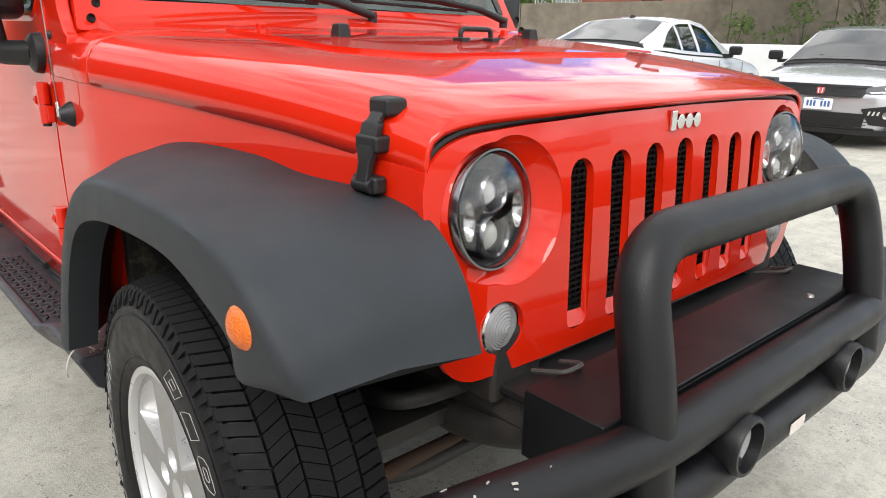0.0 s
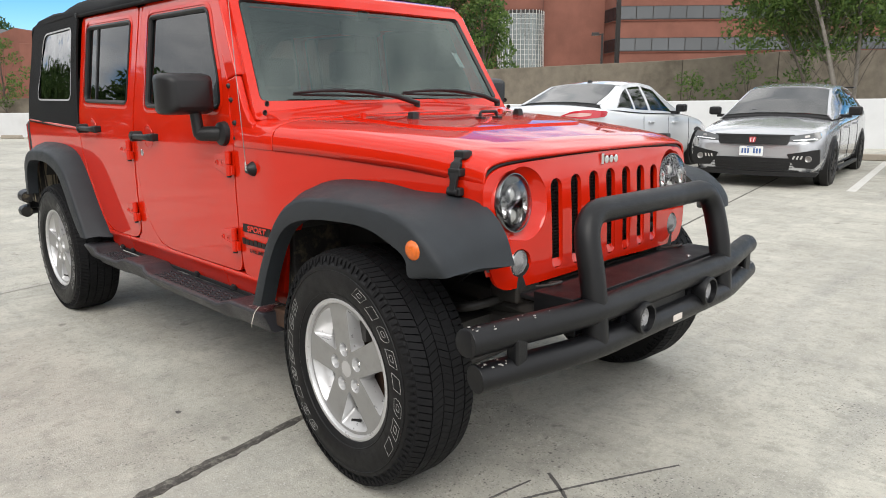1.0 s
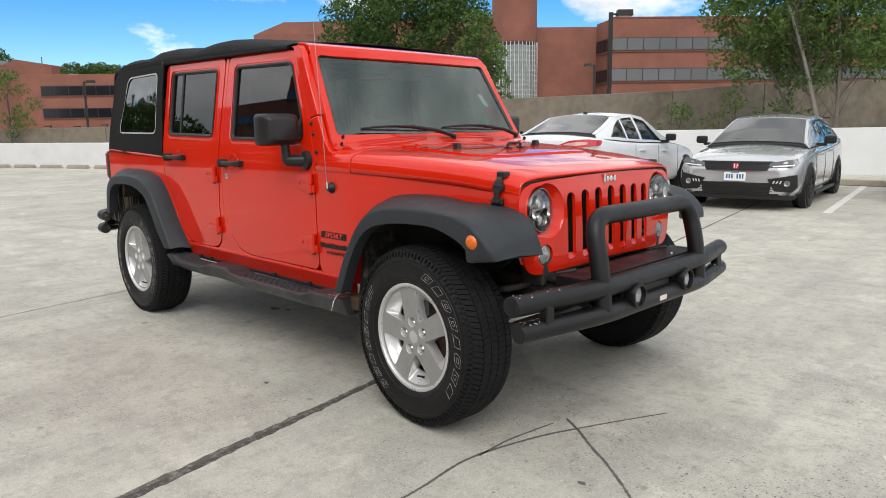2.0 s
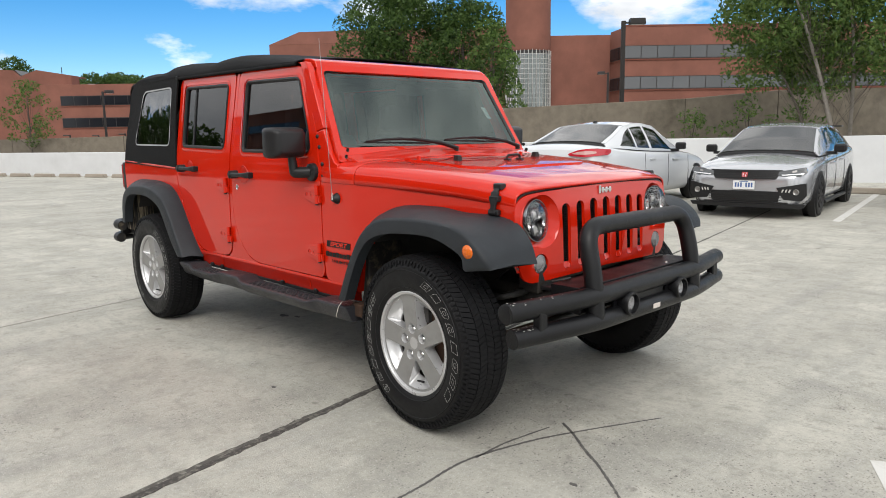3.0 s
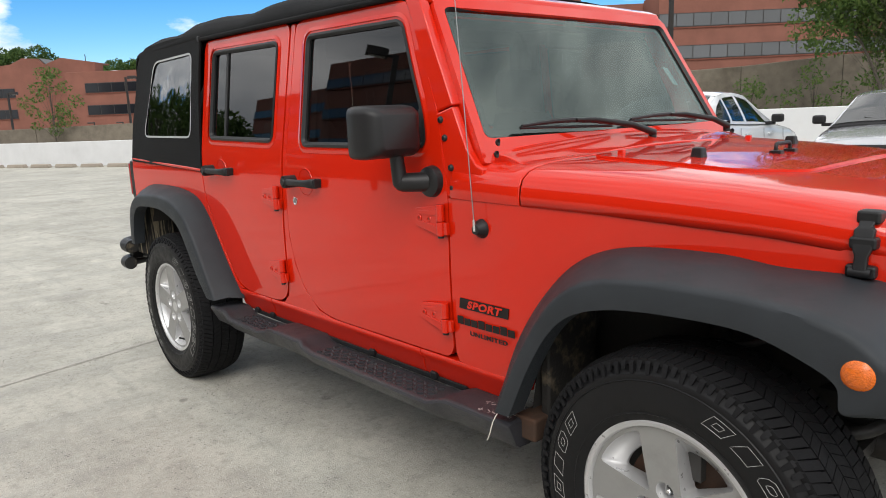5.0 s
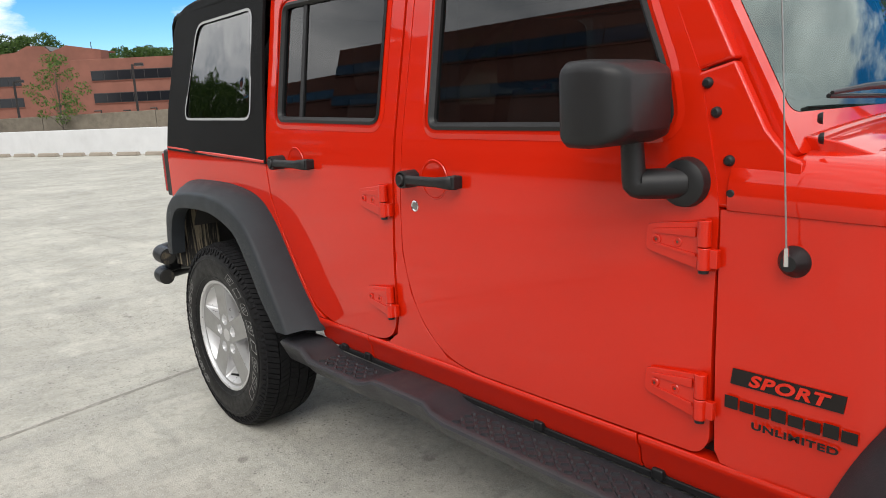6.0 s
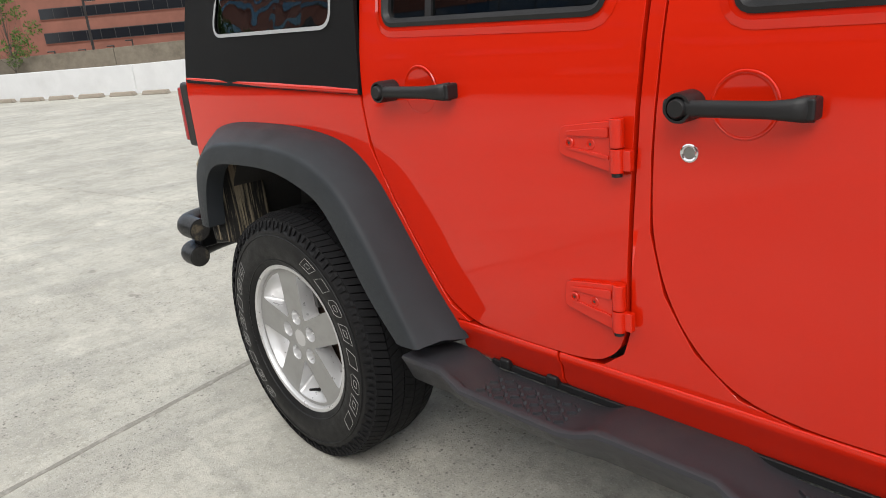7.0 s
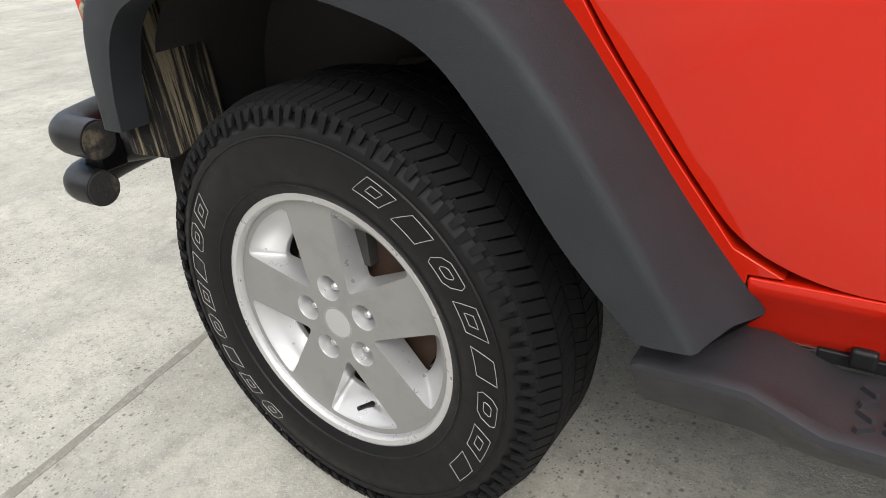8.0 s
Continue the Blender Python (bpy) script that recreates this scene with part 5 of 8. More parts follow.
def rim_mesh():
    """A cast five-spoke wheel: flat face with five deep tapered windows and five nut pockets, one skin."""
    bm = bmesh.new()
    FACE, OUT = -0.0965, 0.2135
    lathe(bm, [(OUT, FACE), (0.2145, -0.1035), (0.2180, -0.1085), (0.226, -0.1105), (0.232, -0.108), (0.2345, -0.103), (0.2345, -0.094)], 80)
    gaps, holes = [], []
    for k in range(5):
        mid = 2 * math.pi * (k + 0.5) / 5 + radians(90)
        half = 0.043
        u, v = Vector((math.cos(mid), math.sin(mid))), Vector((-math.sin(mid), math.cos(mid)))
        # corners from the two spokes' edges: near the hub, and on the rim
        r1 = 0.204
        ang = radians(36) - math.asin((half + 0.004) / r1)
        inner = (half - 0.002) / math.sin(radians(36))
        tri = [u * inner] + [u * r1 * math.cos(ang * q) + v * r1 * math.sin(ang * q) for q in (1.0, 0.66, 0.33, 0.0, -0.33, -0.66, -1.0)]
        loop = fillet([(q.x, q.y, 0) for q in tri], [0.012, 0.014, 0.02, 0.02, 0.02, 0.02, 0.02, 0.014], 5, True)
        gaps.append([(q.x, q.y) for q in loop])
        tri2 = [u * (inner + 0.008)] + [u * r * math.cos(ang * 0.92 * q) + v * r * math.sin(ang * 0.92 * q) for r, q in ((0.158, 1.0), (0.161, 0.66), (0.163, 0.33), (0.163, 0.0), (0.163, -0.33), (0.161, -0.66), (0.158, -1.0))]
        loop2 = fillet([(q.x, q.y, 0) for q in tri2], [0.010, 0.012, 0.02, 0.02, 0.02, 0.02, 0.02, 0.012], 5, True)
        rows = []
        for t, d in ((0.0, 0.0), (0.05, 0.006), (0.5, 0.026), (0.96, 0.042), (1.0, 0.045), (1.0, 0.052)):
            rows.append([Vector((a.x + (b.x - a.x) * t, FACE + d, a.y + (b.y - a.y) * t)) for a, b in zip(loop, loop2)])
        loft(bm, rows, close_u=True)
        sp = 2 * math.pi * k / 5 + radians(90)
        c = Vector((math.cos(sp), math.sin(sp))) * 0.0635
        ring = circle(c.x, c.y, 0.0230, 20, 0.0230)
        holes.append(ring)
        rows = []
        for q, d in ((1.0, 0.0), (0.94, 0.003), (0.80, 0.030), (0.10, 0.033)):
            rows.append([Vector((c.x + (a - c.x) * q, FACE + d, c.y + (b - c.y) * q)) for a, b in ring])
        loft(bm, rows, close_u=True)
    disc = fill_2d(circle(0, 0, OUT, 80), gaps + holes)
    bm2 = bm
    vs = [bm2.verts.new((v.co.x, FACE, v.co.y)) for v in disc.verts]
    disc.verts.index_update()
    for f in disc.faces:
        bm2.faces.new([vs[v.index] for v in f.verts])
    disc.free()
    me = to_mesh("wheel", bm, ALLOY, 32)
    me.materials.append(FACED)
    # outward face takes the darker alloy; its shading against the walls is coloured in
    for p in me.polygons:
        if abs(p.normal.y) > 0.995 and p.center.y < FACE + 0.001:
            p.material_index = 1
    return me


RIM = rim_mesh()
BARREL = to_mesh("rim_barrel", one_lathe([(0.2340, -0.094), (0.205, -0.055), (0.200, -0.02), (0.200, 0.09), (0.232, 0.10)], 64), UNDER)
CAP = to_mesh("centre_cap", one_lathe([(0.0, -0.0995), (0.020, -0.099), (0.0275, -0.0985), (0.029, -0.0975), (0.0295, -0.0975), (0.030, -0.0985), (0.033, -0.098), (0.034, -0.0955)], 32), ALLOY, 20)
# dark pocket floor: the shade deep in the recess is put into its colour
POCKET = to_mesh("lug_pocket", one_lathe([(0.0155, -0.0655), (0.0145, -0.0685), (0.011, -0.069), (0.0, -0.069)], 20), DARKCHROME)
NUT = to_mesh("lug_nut", one_lathe([(0.0, -0.0885), (0.005, -0.088), (0.0080, -0.085), (0.0102, -0.079), (0.0102, -0.066)], 6), CHROME, 20)
DISC = to_mesh("brake_disc", one_lathe([(0.05, -0.028), (0.158, -0.028), (0.158, -0.006), (0.05, -0.006)], 40), RUST)
VALVE = to_mesh("valve", one_tube([(0.0, -0.070, -0.186), (0.0, -0.088, -0.178), (0.0, -0.104, -0.172)], [0.006, 0.0045, 0.0045], 8), PLASTIC)
CALIPER = to_mesh("brake_caliper", one_box(-0.05, 0.05, -0.05, 0.01, 0.095, 0.175), UNDER)


def letter_ring(start, count, step, name):
    """Outlined raised blocks round the sidewall, in place of brand lettering."""
    bm = bmesh.new()
    for k in range(count):
        a = radians(start - k * step)
        da = radians(step * 0.34)
        r0, r1 = 0.297, 0.329
        lean = radians(step * 0.24)

        def P(t, r, up=0.0):
            ang = a + t * da + (r - r0) / (r1 - r0) * lean * -1
            y = -(0.1275 - abs(r - 0.29) * 0.06) - 0.0010 - up
            return Vector((r * math.cos(ang), y, r * math.sin(ang)))

        outs = [(-1, r0), (1, r0), (1, r1), (-1, r1)]
        kind = (name + k) % 3
        if kind == 1:
            outs = [(-1, r0), (1, r0), (0.8, r1), (-0.8, r1)]
        elif kind == 2:
            outs = [(-0.7, r0), (0.7, r0), (1, r0 + 0.008), (1, r1 - 0.008), (0.7, r1), (-0.7, r1), (-1, r1 - 0.008), (-1, r0 + 0.008)]
        loops = [outs]
        if kind in (0, 2):
            loops.append([(0.40 * t, (r0 + r1) / 2 + (r - (r0 + r1) / 2) * 0.40) for t, r in outs])
        for lp in loops:
            fine = []
            for i, (t, r) in enumerate(lp):
                t2, r2 = lp[(i + 1) % len(lp)]
                for f in (0.0, 0.34, 0.67):
                    fine.append(P(t + (t2 - t) * f, r + (r2 - r) * f))
            tube(bm, fine + [fine[0]], 0.00062, 5, caps=False)
    return to_mesh("sidewall_marking", bm, LETTER)


MARK_A = letter_ring(57, 8, 14.0, 0)
MARK_B = letter_ring(226, 8, 12.2, 2)
RINGS = to_mesh("sidewall_ring", lathe(lathe(bmesh.new(), [(0.337, -0.1232), (0.339, -0.1250), (0.341, -0.1228)], 96), [(0.258, -0.1185), (0.261, -0.1225), (0.264, -0.1215)], 96), SIDEWALL)


def wheel(x, s, turn, steer=0.0, half=0.768, hub=WR):
    m = Matrix.Translation((x, s * half, hub)) @ Matrix.Rotation(radians(steer) + (math.pi if s > 0 else 0), 4, "Z") @ Matrix.Rotation(radians(turn), 4, "Y")
    w = part("wheel", RIM, None, suv, "silver five-spoke alloy wheel with all-terrain tyre", m=m @ BIG)
    k = (hub + 0.008) / WR if hub < WR else 1.0
    fit = m @ Matrix.Diagonal((k, 1, k, 1))
    part("tyre", TYRE, None, w, "black tyre with outlined white lettering", m=fit)
    tagged(part("tread", TREAD, None, w, "worn blocky tread", m=fit), kind="stuff")
    part("sidewall_marking", MARK_A, None, w, "outlined white blocks on the sidewall", m=fit)
    part("sidewall_marking", MARK_B, None, w, "outlined white blocks on the sidewall", m=fit)
    part("sidewall_ring", RINGS, None, w, m=fit)
    part("centre_cap", CAP, None, w, m=m)
    part("rim_barrel", BARREL, None, w, "dirty inside of the rim", m=m @ BIG)
    part("valve", VALVE, None, w, "black valve stem", m=m)
    for k in range(5):
        a = 2 * math.pi * k / 5 + radians(90)
        o = m @ Matrix.Translation((0.0635 * math.cos(a), 0, 0.0635 * math.sin(a)))
        part("lug_pocket", POCKET, None, w, m=o)
        part("lug_nut", NUT, None, w, "steel lug nut", m=o)
    base = Matrix.Translation((x, s * half, hub)) @ Matrix.Rotation(radians(steer) + (math.pi if s > 0 else 0), 4, "Z")
    part("brake_disc", DISC, None, w, "rusty brake disc", m=base)
    part("brake_caliper", CALIPER, None, w, m=base)


STEER = -3.0
wheel(0.0, -1, -10, STEER)
wheel(0.0, 1, 20, STEER)
wheel(-2.946, -1, -6, hub=0.388)
wheel(-2.946, 1, 33, hub=0.388)

# axles, frame and underbody ----
bm = bmesh.new()
tube(bm, [(0, -0.70, WR), (0, 0.70, WR)], 0.045, 14)
lathe(bm, [(0.0, -0.13), (0.10, -0.11), (0.14, 0.0), (0.10, 0.11), (0.0, 0.13)], 20, Matrix.Translation((0, 0.22, WR)))
part("front_axle", bm, RUST, suv, "rusty front axle")
bm = bmesh.new()
tube(bm, [(-2.946, -0.70, WR), (-2.946, 0.70, WR)], 0.05, 14)
lathe(bm, [(0.0, -0.14), (0.11, -0.12), (0.15, 0.0), (0.11, 0.12), (0.0, 0.14)], 20, Matrix.Translation((-2.946, 0.0, WR)))
part("rear_axle", bm, RUST, suv, "rusty rear axle")
for s in (-1, 1):
    part("frame_rail", one_tube([(0.50, s * 0.42, 0.60), (0.10, s * 0.43, 0.62), (-0.5, s * 0.45, 0.52), (-2.2, s * 0.45, 0.52), (-2.9, s * 0.45, 0.66), (-3.5, s * 0.45, 0.62)], 0.055, 8), CHASSIS, suv)
    part("shock_absorber", one_tube([(-0.10, s * 0.52, 0.42), (-0.06, s * 0.50, 0.92)], 0.028, 12), CHASSIS, suv)
    part("coil_spring", one_tube([(0.06 * math.cos(k * 0.6), s * 0.52 + 0.06 * math.sin(k * 0.6), 0.46 + k * 0.006) for k in range(64)], 0.009, 6), UNDER, suv)
    part("control_arm", one_tube([(0.0, s * 0.48, 0.36), (-0.60, s * 0.42, 0.46)], 0.026, 10), RUST, suv)
    part("coil_spring", one_tube([(-2.946 + 0.06 * math.cos(k * 0.6), s * 0.52 + 0.06 * math.sin(k * 0.6), 0.46 + k * 0.006) for k in range(64)], 0.009, 6), UNDER, suv)
    part("inner_panel", plate([(-0.50, 0.56), (0.16, 0.66), (0.24, 0.72), (0.24, 1.0), (-0.50, 1.05)], lambda u, v, d, s=s: Vector((u, s * (0.50 - d), v)), 0.02), CHASSIS, suv)
    part("frame_horn", one_tube(fillet([(-0.12, s * 0.45, 0.545), (0.10, s * 0.47, 0.565), (0.34, s * 0.46, 0.545), (0.50, s * 0.44, 0.600)], 0.06, 4), 0.034, 12), CHASSIS, suv)
    part("radiator_support", one_box(0.30, 0.42, *sorted((s * 0.38, s * 0.50)), 0.63, 0.76), CHASSIS, suv, bevel=0.012)
    part("inner_panel", plate([(-3.45, 0.60), (-2.40, 0.50), (-2.40, 1.0), (-3.45, 1.0)], lambda u, v, d, s=s: Vector((u, s * (0.50 - d), v)), 0.02), UNDER, suv)
    # mud-caked liner behind each rear wheel, and one behind each front wheel
    part("mud_liner", plate([(0.66, 0.635), (0.80, 0.605), (0.875, 0.64), (0.885, 0.90), (0.84, 0.955), (0.66, 0.965)], lambda u, v, d, s=s: Vector((-3.375 - 0.06 * (v - 0.6) - d, s * u, v)), 0.012), STREAK, suv, "black liner streaked with dried mud", bevel=0.004)
    part("mud_liner", one_box(-0.47, -0.435, *sorted((s * 0.55, s * 0.772)), 0.47, 0.84), MUD, suv, "dirty liner behind the front wheel", bevel=0.01)
    part("sill_bracket", one_box(-0.52, -0.44, *sorted((s * 0.70, s * 0.83)), 0.43, 0.50), RUST, suv, bevel=0.01)
part("track_rod", one_tube([(0.16, -0.66, 0.38), (0.18, 0.66, 0.40)], 0.018, 10), RUST, suv)
part("drag_link", one_tube(fillet([(0.14, -0.56, 0.375), (0.17, -0.46, 0.365), (0.20, 0.20, 0.40), (0.16, 0.56, 0.375)], 0.04, 4), 0.019, 12), CHASSIS, suv)
part("sway_bar", one_tube(fillet([(-0.02, -0.60, 0.56), (0.30, -0.60, 0.62), (0.33, -0.50, 0.63), (0.33, 0.50, 0.63), (0.30, 0.60, 0.62), (-0.02, 0.60, 0.56)], 0.05, 4), 0.016, 10), CHASSIS, suv)
part("floor_pan", one_box(-3.50, 0.30, -0.70, 0.70, 0.545, 0.575), CHASSIS, suv)
part("gearbox", one_box(-1.6, -0.2, -0.20, 0.20, 0.36, 0.56), CHASSIS, suv, bevel=0.06)
part("fuel_tank", one_box(-2.5, -1.6, 0.05, 0.42, 0.34, 0.54), UNDER, suv, bevel=0.05)
part("engine", one_box(-0.45, 0.28, -0.40, 0.40, 0.55, 1.02), CHASSIS, suv, bevel=0.03)
part("silencer", one_tube([(-3.45, -0.35, 0.50), (-3.45, 0.35, 0.50)], 0.10, 16), RUST, suv, bevel=0.02)

# tubular front bumper ----
def mirrored(pts):
    return [(x, -y, z) for x, y, z in reversed(pts)]


half = [(0.568, -0.888, 0.640), (0.655, -0.50, 0.648), (0.668, -0.40, 0.650)]
up = fillet(half + [(0.668, 0.40, 0.650)] + mirrored(half)[1:], 0.15, 5)
fb = part("front_bumper", one_tube(up, 0.0415, 24), POWDER, suv, "black tubular front bumper with bull bar and fog lamps", bevel=0.004)
half = [(0.580, -0.870, 0.535), (0.660, -0.50, 0.540), (0.672, -0.40, 0.540)]
low = fillet(half + [(0.672, 0.40, 0.540)] + mirrored(half)[1:], 0.15, 5)
part("lower_tube", one_tube(low, 0.0405, 24), POWDER, fb, bevel=0.004)
bar = fillet([(0.668, -0.425, 0.545), (0.655, -0.425, 0.72), (0.602, -0.420, 0.935), (0.602, 0.420, 0.930), (0.655, 0.425, 0.72), (0.668, 0.425, 0.545)], [0, 0.1, 0.14, 0.14, 0.1, 0], 9)
part("bull_bar", one_tube(bar, 0.0395, 24), POWDER, fb, "black bull bar hoop")
for s in (-1, 1):
    part("strut", one_box(0.600, 0.640, *sorted((s * 0.715, s * 0.765)), 0.545, 0.635), POWDER, fb, bevel=0.008)
    part("tube_cap", one_lathe([(0.0, 0.004), (0.036, 0.003), (0.0405, 0.0)], 24, Matrix.Translation((0.568, s * 0.890, 0.640)) @ Matrix.Diagonal((1, s, 1, 1))), POWDER, fb)
    # fog lamps in round cups
    turn = Matrix.Translation((0.698, s * 0.220, 0.588)) @ Matrix.Rotation(radians(90), 4, "Z")
    fg = part("fog_lamp", one_lathe([(0.0, 0.05), (0.044, 0.045), (0.050, 0.02), (0.052, -0.022), (0.049, -0.027), (0.043, -0.027), (0.041, -0.012), (0.040, 0.012)], 32, turn), POWDER, fb, "round fog lamp in a black cup")
    part("fog_reflector", one_lathe([(0.040, 0.004), (0.028, 0.020), (0.010, 0.028), (0.0, 0.028)], 28, turn), REFLECT, fg)
    part("fog_lens", one_lathe([(0.0405, -0.004)] + [(0.036 - 0.004 * k, -0.0085 - (0.0018 if k % 2 else 0)) for k in range(9)] + [(0.0, -0.010)], 28, turn), FROST, fg)
    part("fog_bracket", plate([(s * 0.13, 0.555), (s * 0.31, 0.555), (s * 0.275, 0.64), (s * 0.165, 0.64)], lambda u, v, d: Vector((0.672 - d, u, v)), 0.012), POWDER, fg)
    # chips where the coating has gone
    rnd = random.Random(7 + s)
    bm = bmesh.new()
    for k in range(13):
        y = 0.882 - rnd.random() ** 1.5 * 0.28
        t = (0.905 - y) / 0.40
        c = Vector((0.565 + 0.09 * t, s * y, 0.640 + 0.008 * t))
        a = radians(90 + rnd.uniform(-28, 45))
        w = rnd.uniform(0.0012, 0.005)
        p = c + Vector((-math.cos(a) * 0.0418, 0, math.sin(a) * 0.0418))
        box(bm, -w * 0.4, w * 0.4, -w, w, 0, 0.0009, Matrix.Translation(p) @ Matrix.Rotation(a - radians(90), 4, "Y") @ Matrix.Rotation(rnd.uniform(-1, 1), 4, "Z"))
    for k in range(26):
        y = 0.865 - rnd.random() * 0.17
        t = (0.87 - y) / 0.37
        c = Vector((0.580 + 0.08 * t, s * y, 0.535 + 0.005 * t))
        a = radians(90 + rnd.uniform(-35, 40))
        w = rnd.uniform(0.0015, 0.006)
        p = c + Vector((-math.cos(a) * 0.0408, 0, math.sin(a) * 0.0408))
        box(bm, -w * 0.5, w * 0.5, -w, w, 0, 0.0009, Matrix.Translation(p) @ Matrix.Rotation(a - radians(90), 4, "Y") @ Matrix.Rotation(rnd.uniform(-1, 1), 4, "Z"))
    tagged(part("paint_chip", bm, CHIP, fb, "pale chips in the black coating"), kind="stuff")
part("bumper_plate", one_box(0.485, 0.632, -0.50, 0.50, 0.680, 0.690), POWDER, fb, "flat black plate behind the tubes", bevel=0.003)
for s in (-1, 1):
    part("plate_side", one_box(0.485, 0.640, *sorted((s * 0.488, s * 0.50)), 0.575, 0.684), POWDER, fb, bevel=0.003)
part("plate_front", one_box(0.618, 0.632, -0.49, 0.49, 0.575, 0.682), POWDER, fb, bevel=0.003)
part("grille_shelf", one_box(0.40, 0.482, -0.485, 0.485, 0.650, 0.668), PLASTIC, suv, bevel=0.006)
for y in (-0.40, 0.40):
    part("tow_hook", one_tube(fillet([(0.44, y - 0.03, 0.682), (0.50, y - 0.02, 0.698), (0.50, y + 0.03, 0.698), (0.45, y + 0.03, 0.684)], 0.015, 4), 0.0045, 8), UNDER, fb)
part("maker_plate", one_box(0.7125, 0.7145, -0.030, 0.030, 0.530, 0.552), mat("pale_sticker", (0.62, 0.56, 0.52), 0.5, stain=0.4, stain_scale=60), fb, "small pale maker's plate", bevel=0.0005)
for y, x in ((-0.30, 0.60), (0.28, 0.60)):
    part("plate_bolt", one_lathe([(0.0, 0.006), (0.007, 0.005), (0.009, 0.0)], 10, Matrix.Translation((x, y, 0.690)) @ Matrix.Rotation(radians(90), 4, "X")), STEEL, fb)
part("winch_box", one_box(0.645, 0.672, -0.13, 0.13, 0.565, 0.625), PLASTIC, fb, bevel=0.006)

# rear bumper of two tubes ----
rb = part("rear_bumper", one_tube(fillet([(-3.495, -0.874, 0.655), (-3.610, -0.882, 0.660), (-3.675, -0.70, 0.664), (-3.675, 0.70, 0.664), (-3.610, 0.882, 0.660), (-3.495, 0.874, 0.655)], 0.09, 6), 0.039, 20), POWDER, suv, "black double-tube rear bumper with dirty ends", bevel=0.003)
part("lower_tube", one_tube(fillet([(-3.515, -0.884, 0.556), (-3.605, -0.888, 0.558), (-3.675, -0.70, 0.560), (-3.675, 0.70, 0.560), (-3.605, 0.888, 0.558), (-3.515, 0.884, 0.556)], 0.09, 6), 0.037, 20), POWDER, rb, bevel=0.003)
for s in (-1, 1):
    part("dirty_cap", one_lathe([(0.0, 0.003), (0.034, 0.002), (0.0385, -0.002)], 24, Matrix.Translation((-3.494, s * 0.874, 0.655)) @ Matrix.Rotation(radians(-90), 4, "Z")), MUD, rb, "muddy tube end")
    part("dirty_cap", one_lathe([(0.0, 0.003), (0.032, 0.002), (0.0365, -0.002)], 24, Matrix.Translation((-3.514, s * 0.884, 0.556)) @ Matrix.Rotation(radians(-90), 4, "Z")), MUD, rb, "muddy tube end")
    part("bumper_link", one_box(-3.60, -3.54, *sorted((s * 0.80, s * 0.86)), 0.575, 0.66), POWDER, rb, bevel=0.006)
    part("bumper_arm", one_tube([(-3.60, s * 0.80, 0.60), (-3.30, s * 0.55, 0.62), (-3.10, s * 0.46, 0.62)], 0.034, 14), POWDER, rb)

# running boards ----
for s in (-1, 1):
    rows, flags = [], []
    xs = [-0.490, -0.500, -0.60, -0.72, -0.755, -0.79, -0.83, -1.0, -1.2, -1.4, -1.52, -1.58, -1.62, -1.66, -1.75, -1.83, -1.865, -1.90, -1.94, -2.05, -2.16, -2.22, -2.26, -2.30, -2.36, -2.425, -2.435]
    for x in xs:
        pad = max(lerp_table([(-1.62, 0), (-1.56, 1), (-0.83, 1), (-0.76, 0)], x) if x > -1.7 else 0, lerp_table([(-2.29, 0), (-2.23, 1), (-1.92, 1), (-1.86, 0)], x) if x < -1.7 else 0)
        if x < -2.31 or -1.85 < x < -1.63 or x > -0.75:
            pad = 0.0
        zt = 0.492 - 0.030 * pad
        yo = 0.888 + 0.014 * pad
        e = 0.006 if x in (-0.490, -2.435) else 0.0
        bead = 0.009 * pad
        rows.append([Vector((x, s * q, z)) for q, z in ((0.750, zt - 0.004 - e), (0.766, zt - 0.002 - e), (0.778, zt - e), (0.835, zt - e), (yo - 0.030, zt - e), (yo - 0.020, zt + bead - e), (yo - 0.010, zt + bead - e), (yo - 0.003, zt + bead - 0.004 - e),
                                                         (yo - e, zt + bead - 0.012), (yo - 0.012 - e, zt - 0.036 + 0.016 * pad), (yo - 0.034, 0.412 + e), (yo - 0.048, 0.402 + e), (0.80, 0.400 + e), (0.745, 0.406 + e))])
    rbd = part("running_board", loft(bmesh.new(), rows, close_u=True, caps=True), STEP, suv, "black moulded running board with diamond-tread pads", angle=30)
    bm = bmesh.new()
    for x0, x1 in ((-1.52, -0.86), (-2.20, -1.955)):
        n = round((x1 - x0) / 0.0275)
        for i in range(n):
            for j in range(4):
                cx, cy = x0 + 0.0275 * (i + 0.5), 0.7925 + 0.0230 * j
                ang = radians(38 if (i + j) % 2 else -38)
                # thin raised bars, laid crosswise by turns
                m = Matrix.Translation((cx, s * cy, 0.4615)) @ Matrix.Rotation(ang, 4, "Z")
                box(bm, -0.0112, 0.0112, -0.0036, 0.0036, 0.0, 0.0070, m, taper=0.2)
    tagged(part("tread_pattern", bm, STEP, rbd, "raised diamond tread"), kind="stuff")
    for x in (-0.95, -1.30, -2.06, -2.20):
        part("board_bracket", one_box(x - 0.015, x + 0.015, *sorted((s * 0.72, s * 0.765)), 0.470, 0.497), PLASTIC, rbd, bevel=0.006)
    part("board_channel", one_box(-2.25, -0.80, *sorted((s * 0.735, s * 0.752)), 0.462, 0.480), PLASTIC, rbd, bevel=0.003)
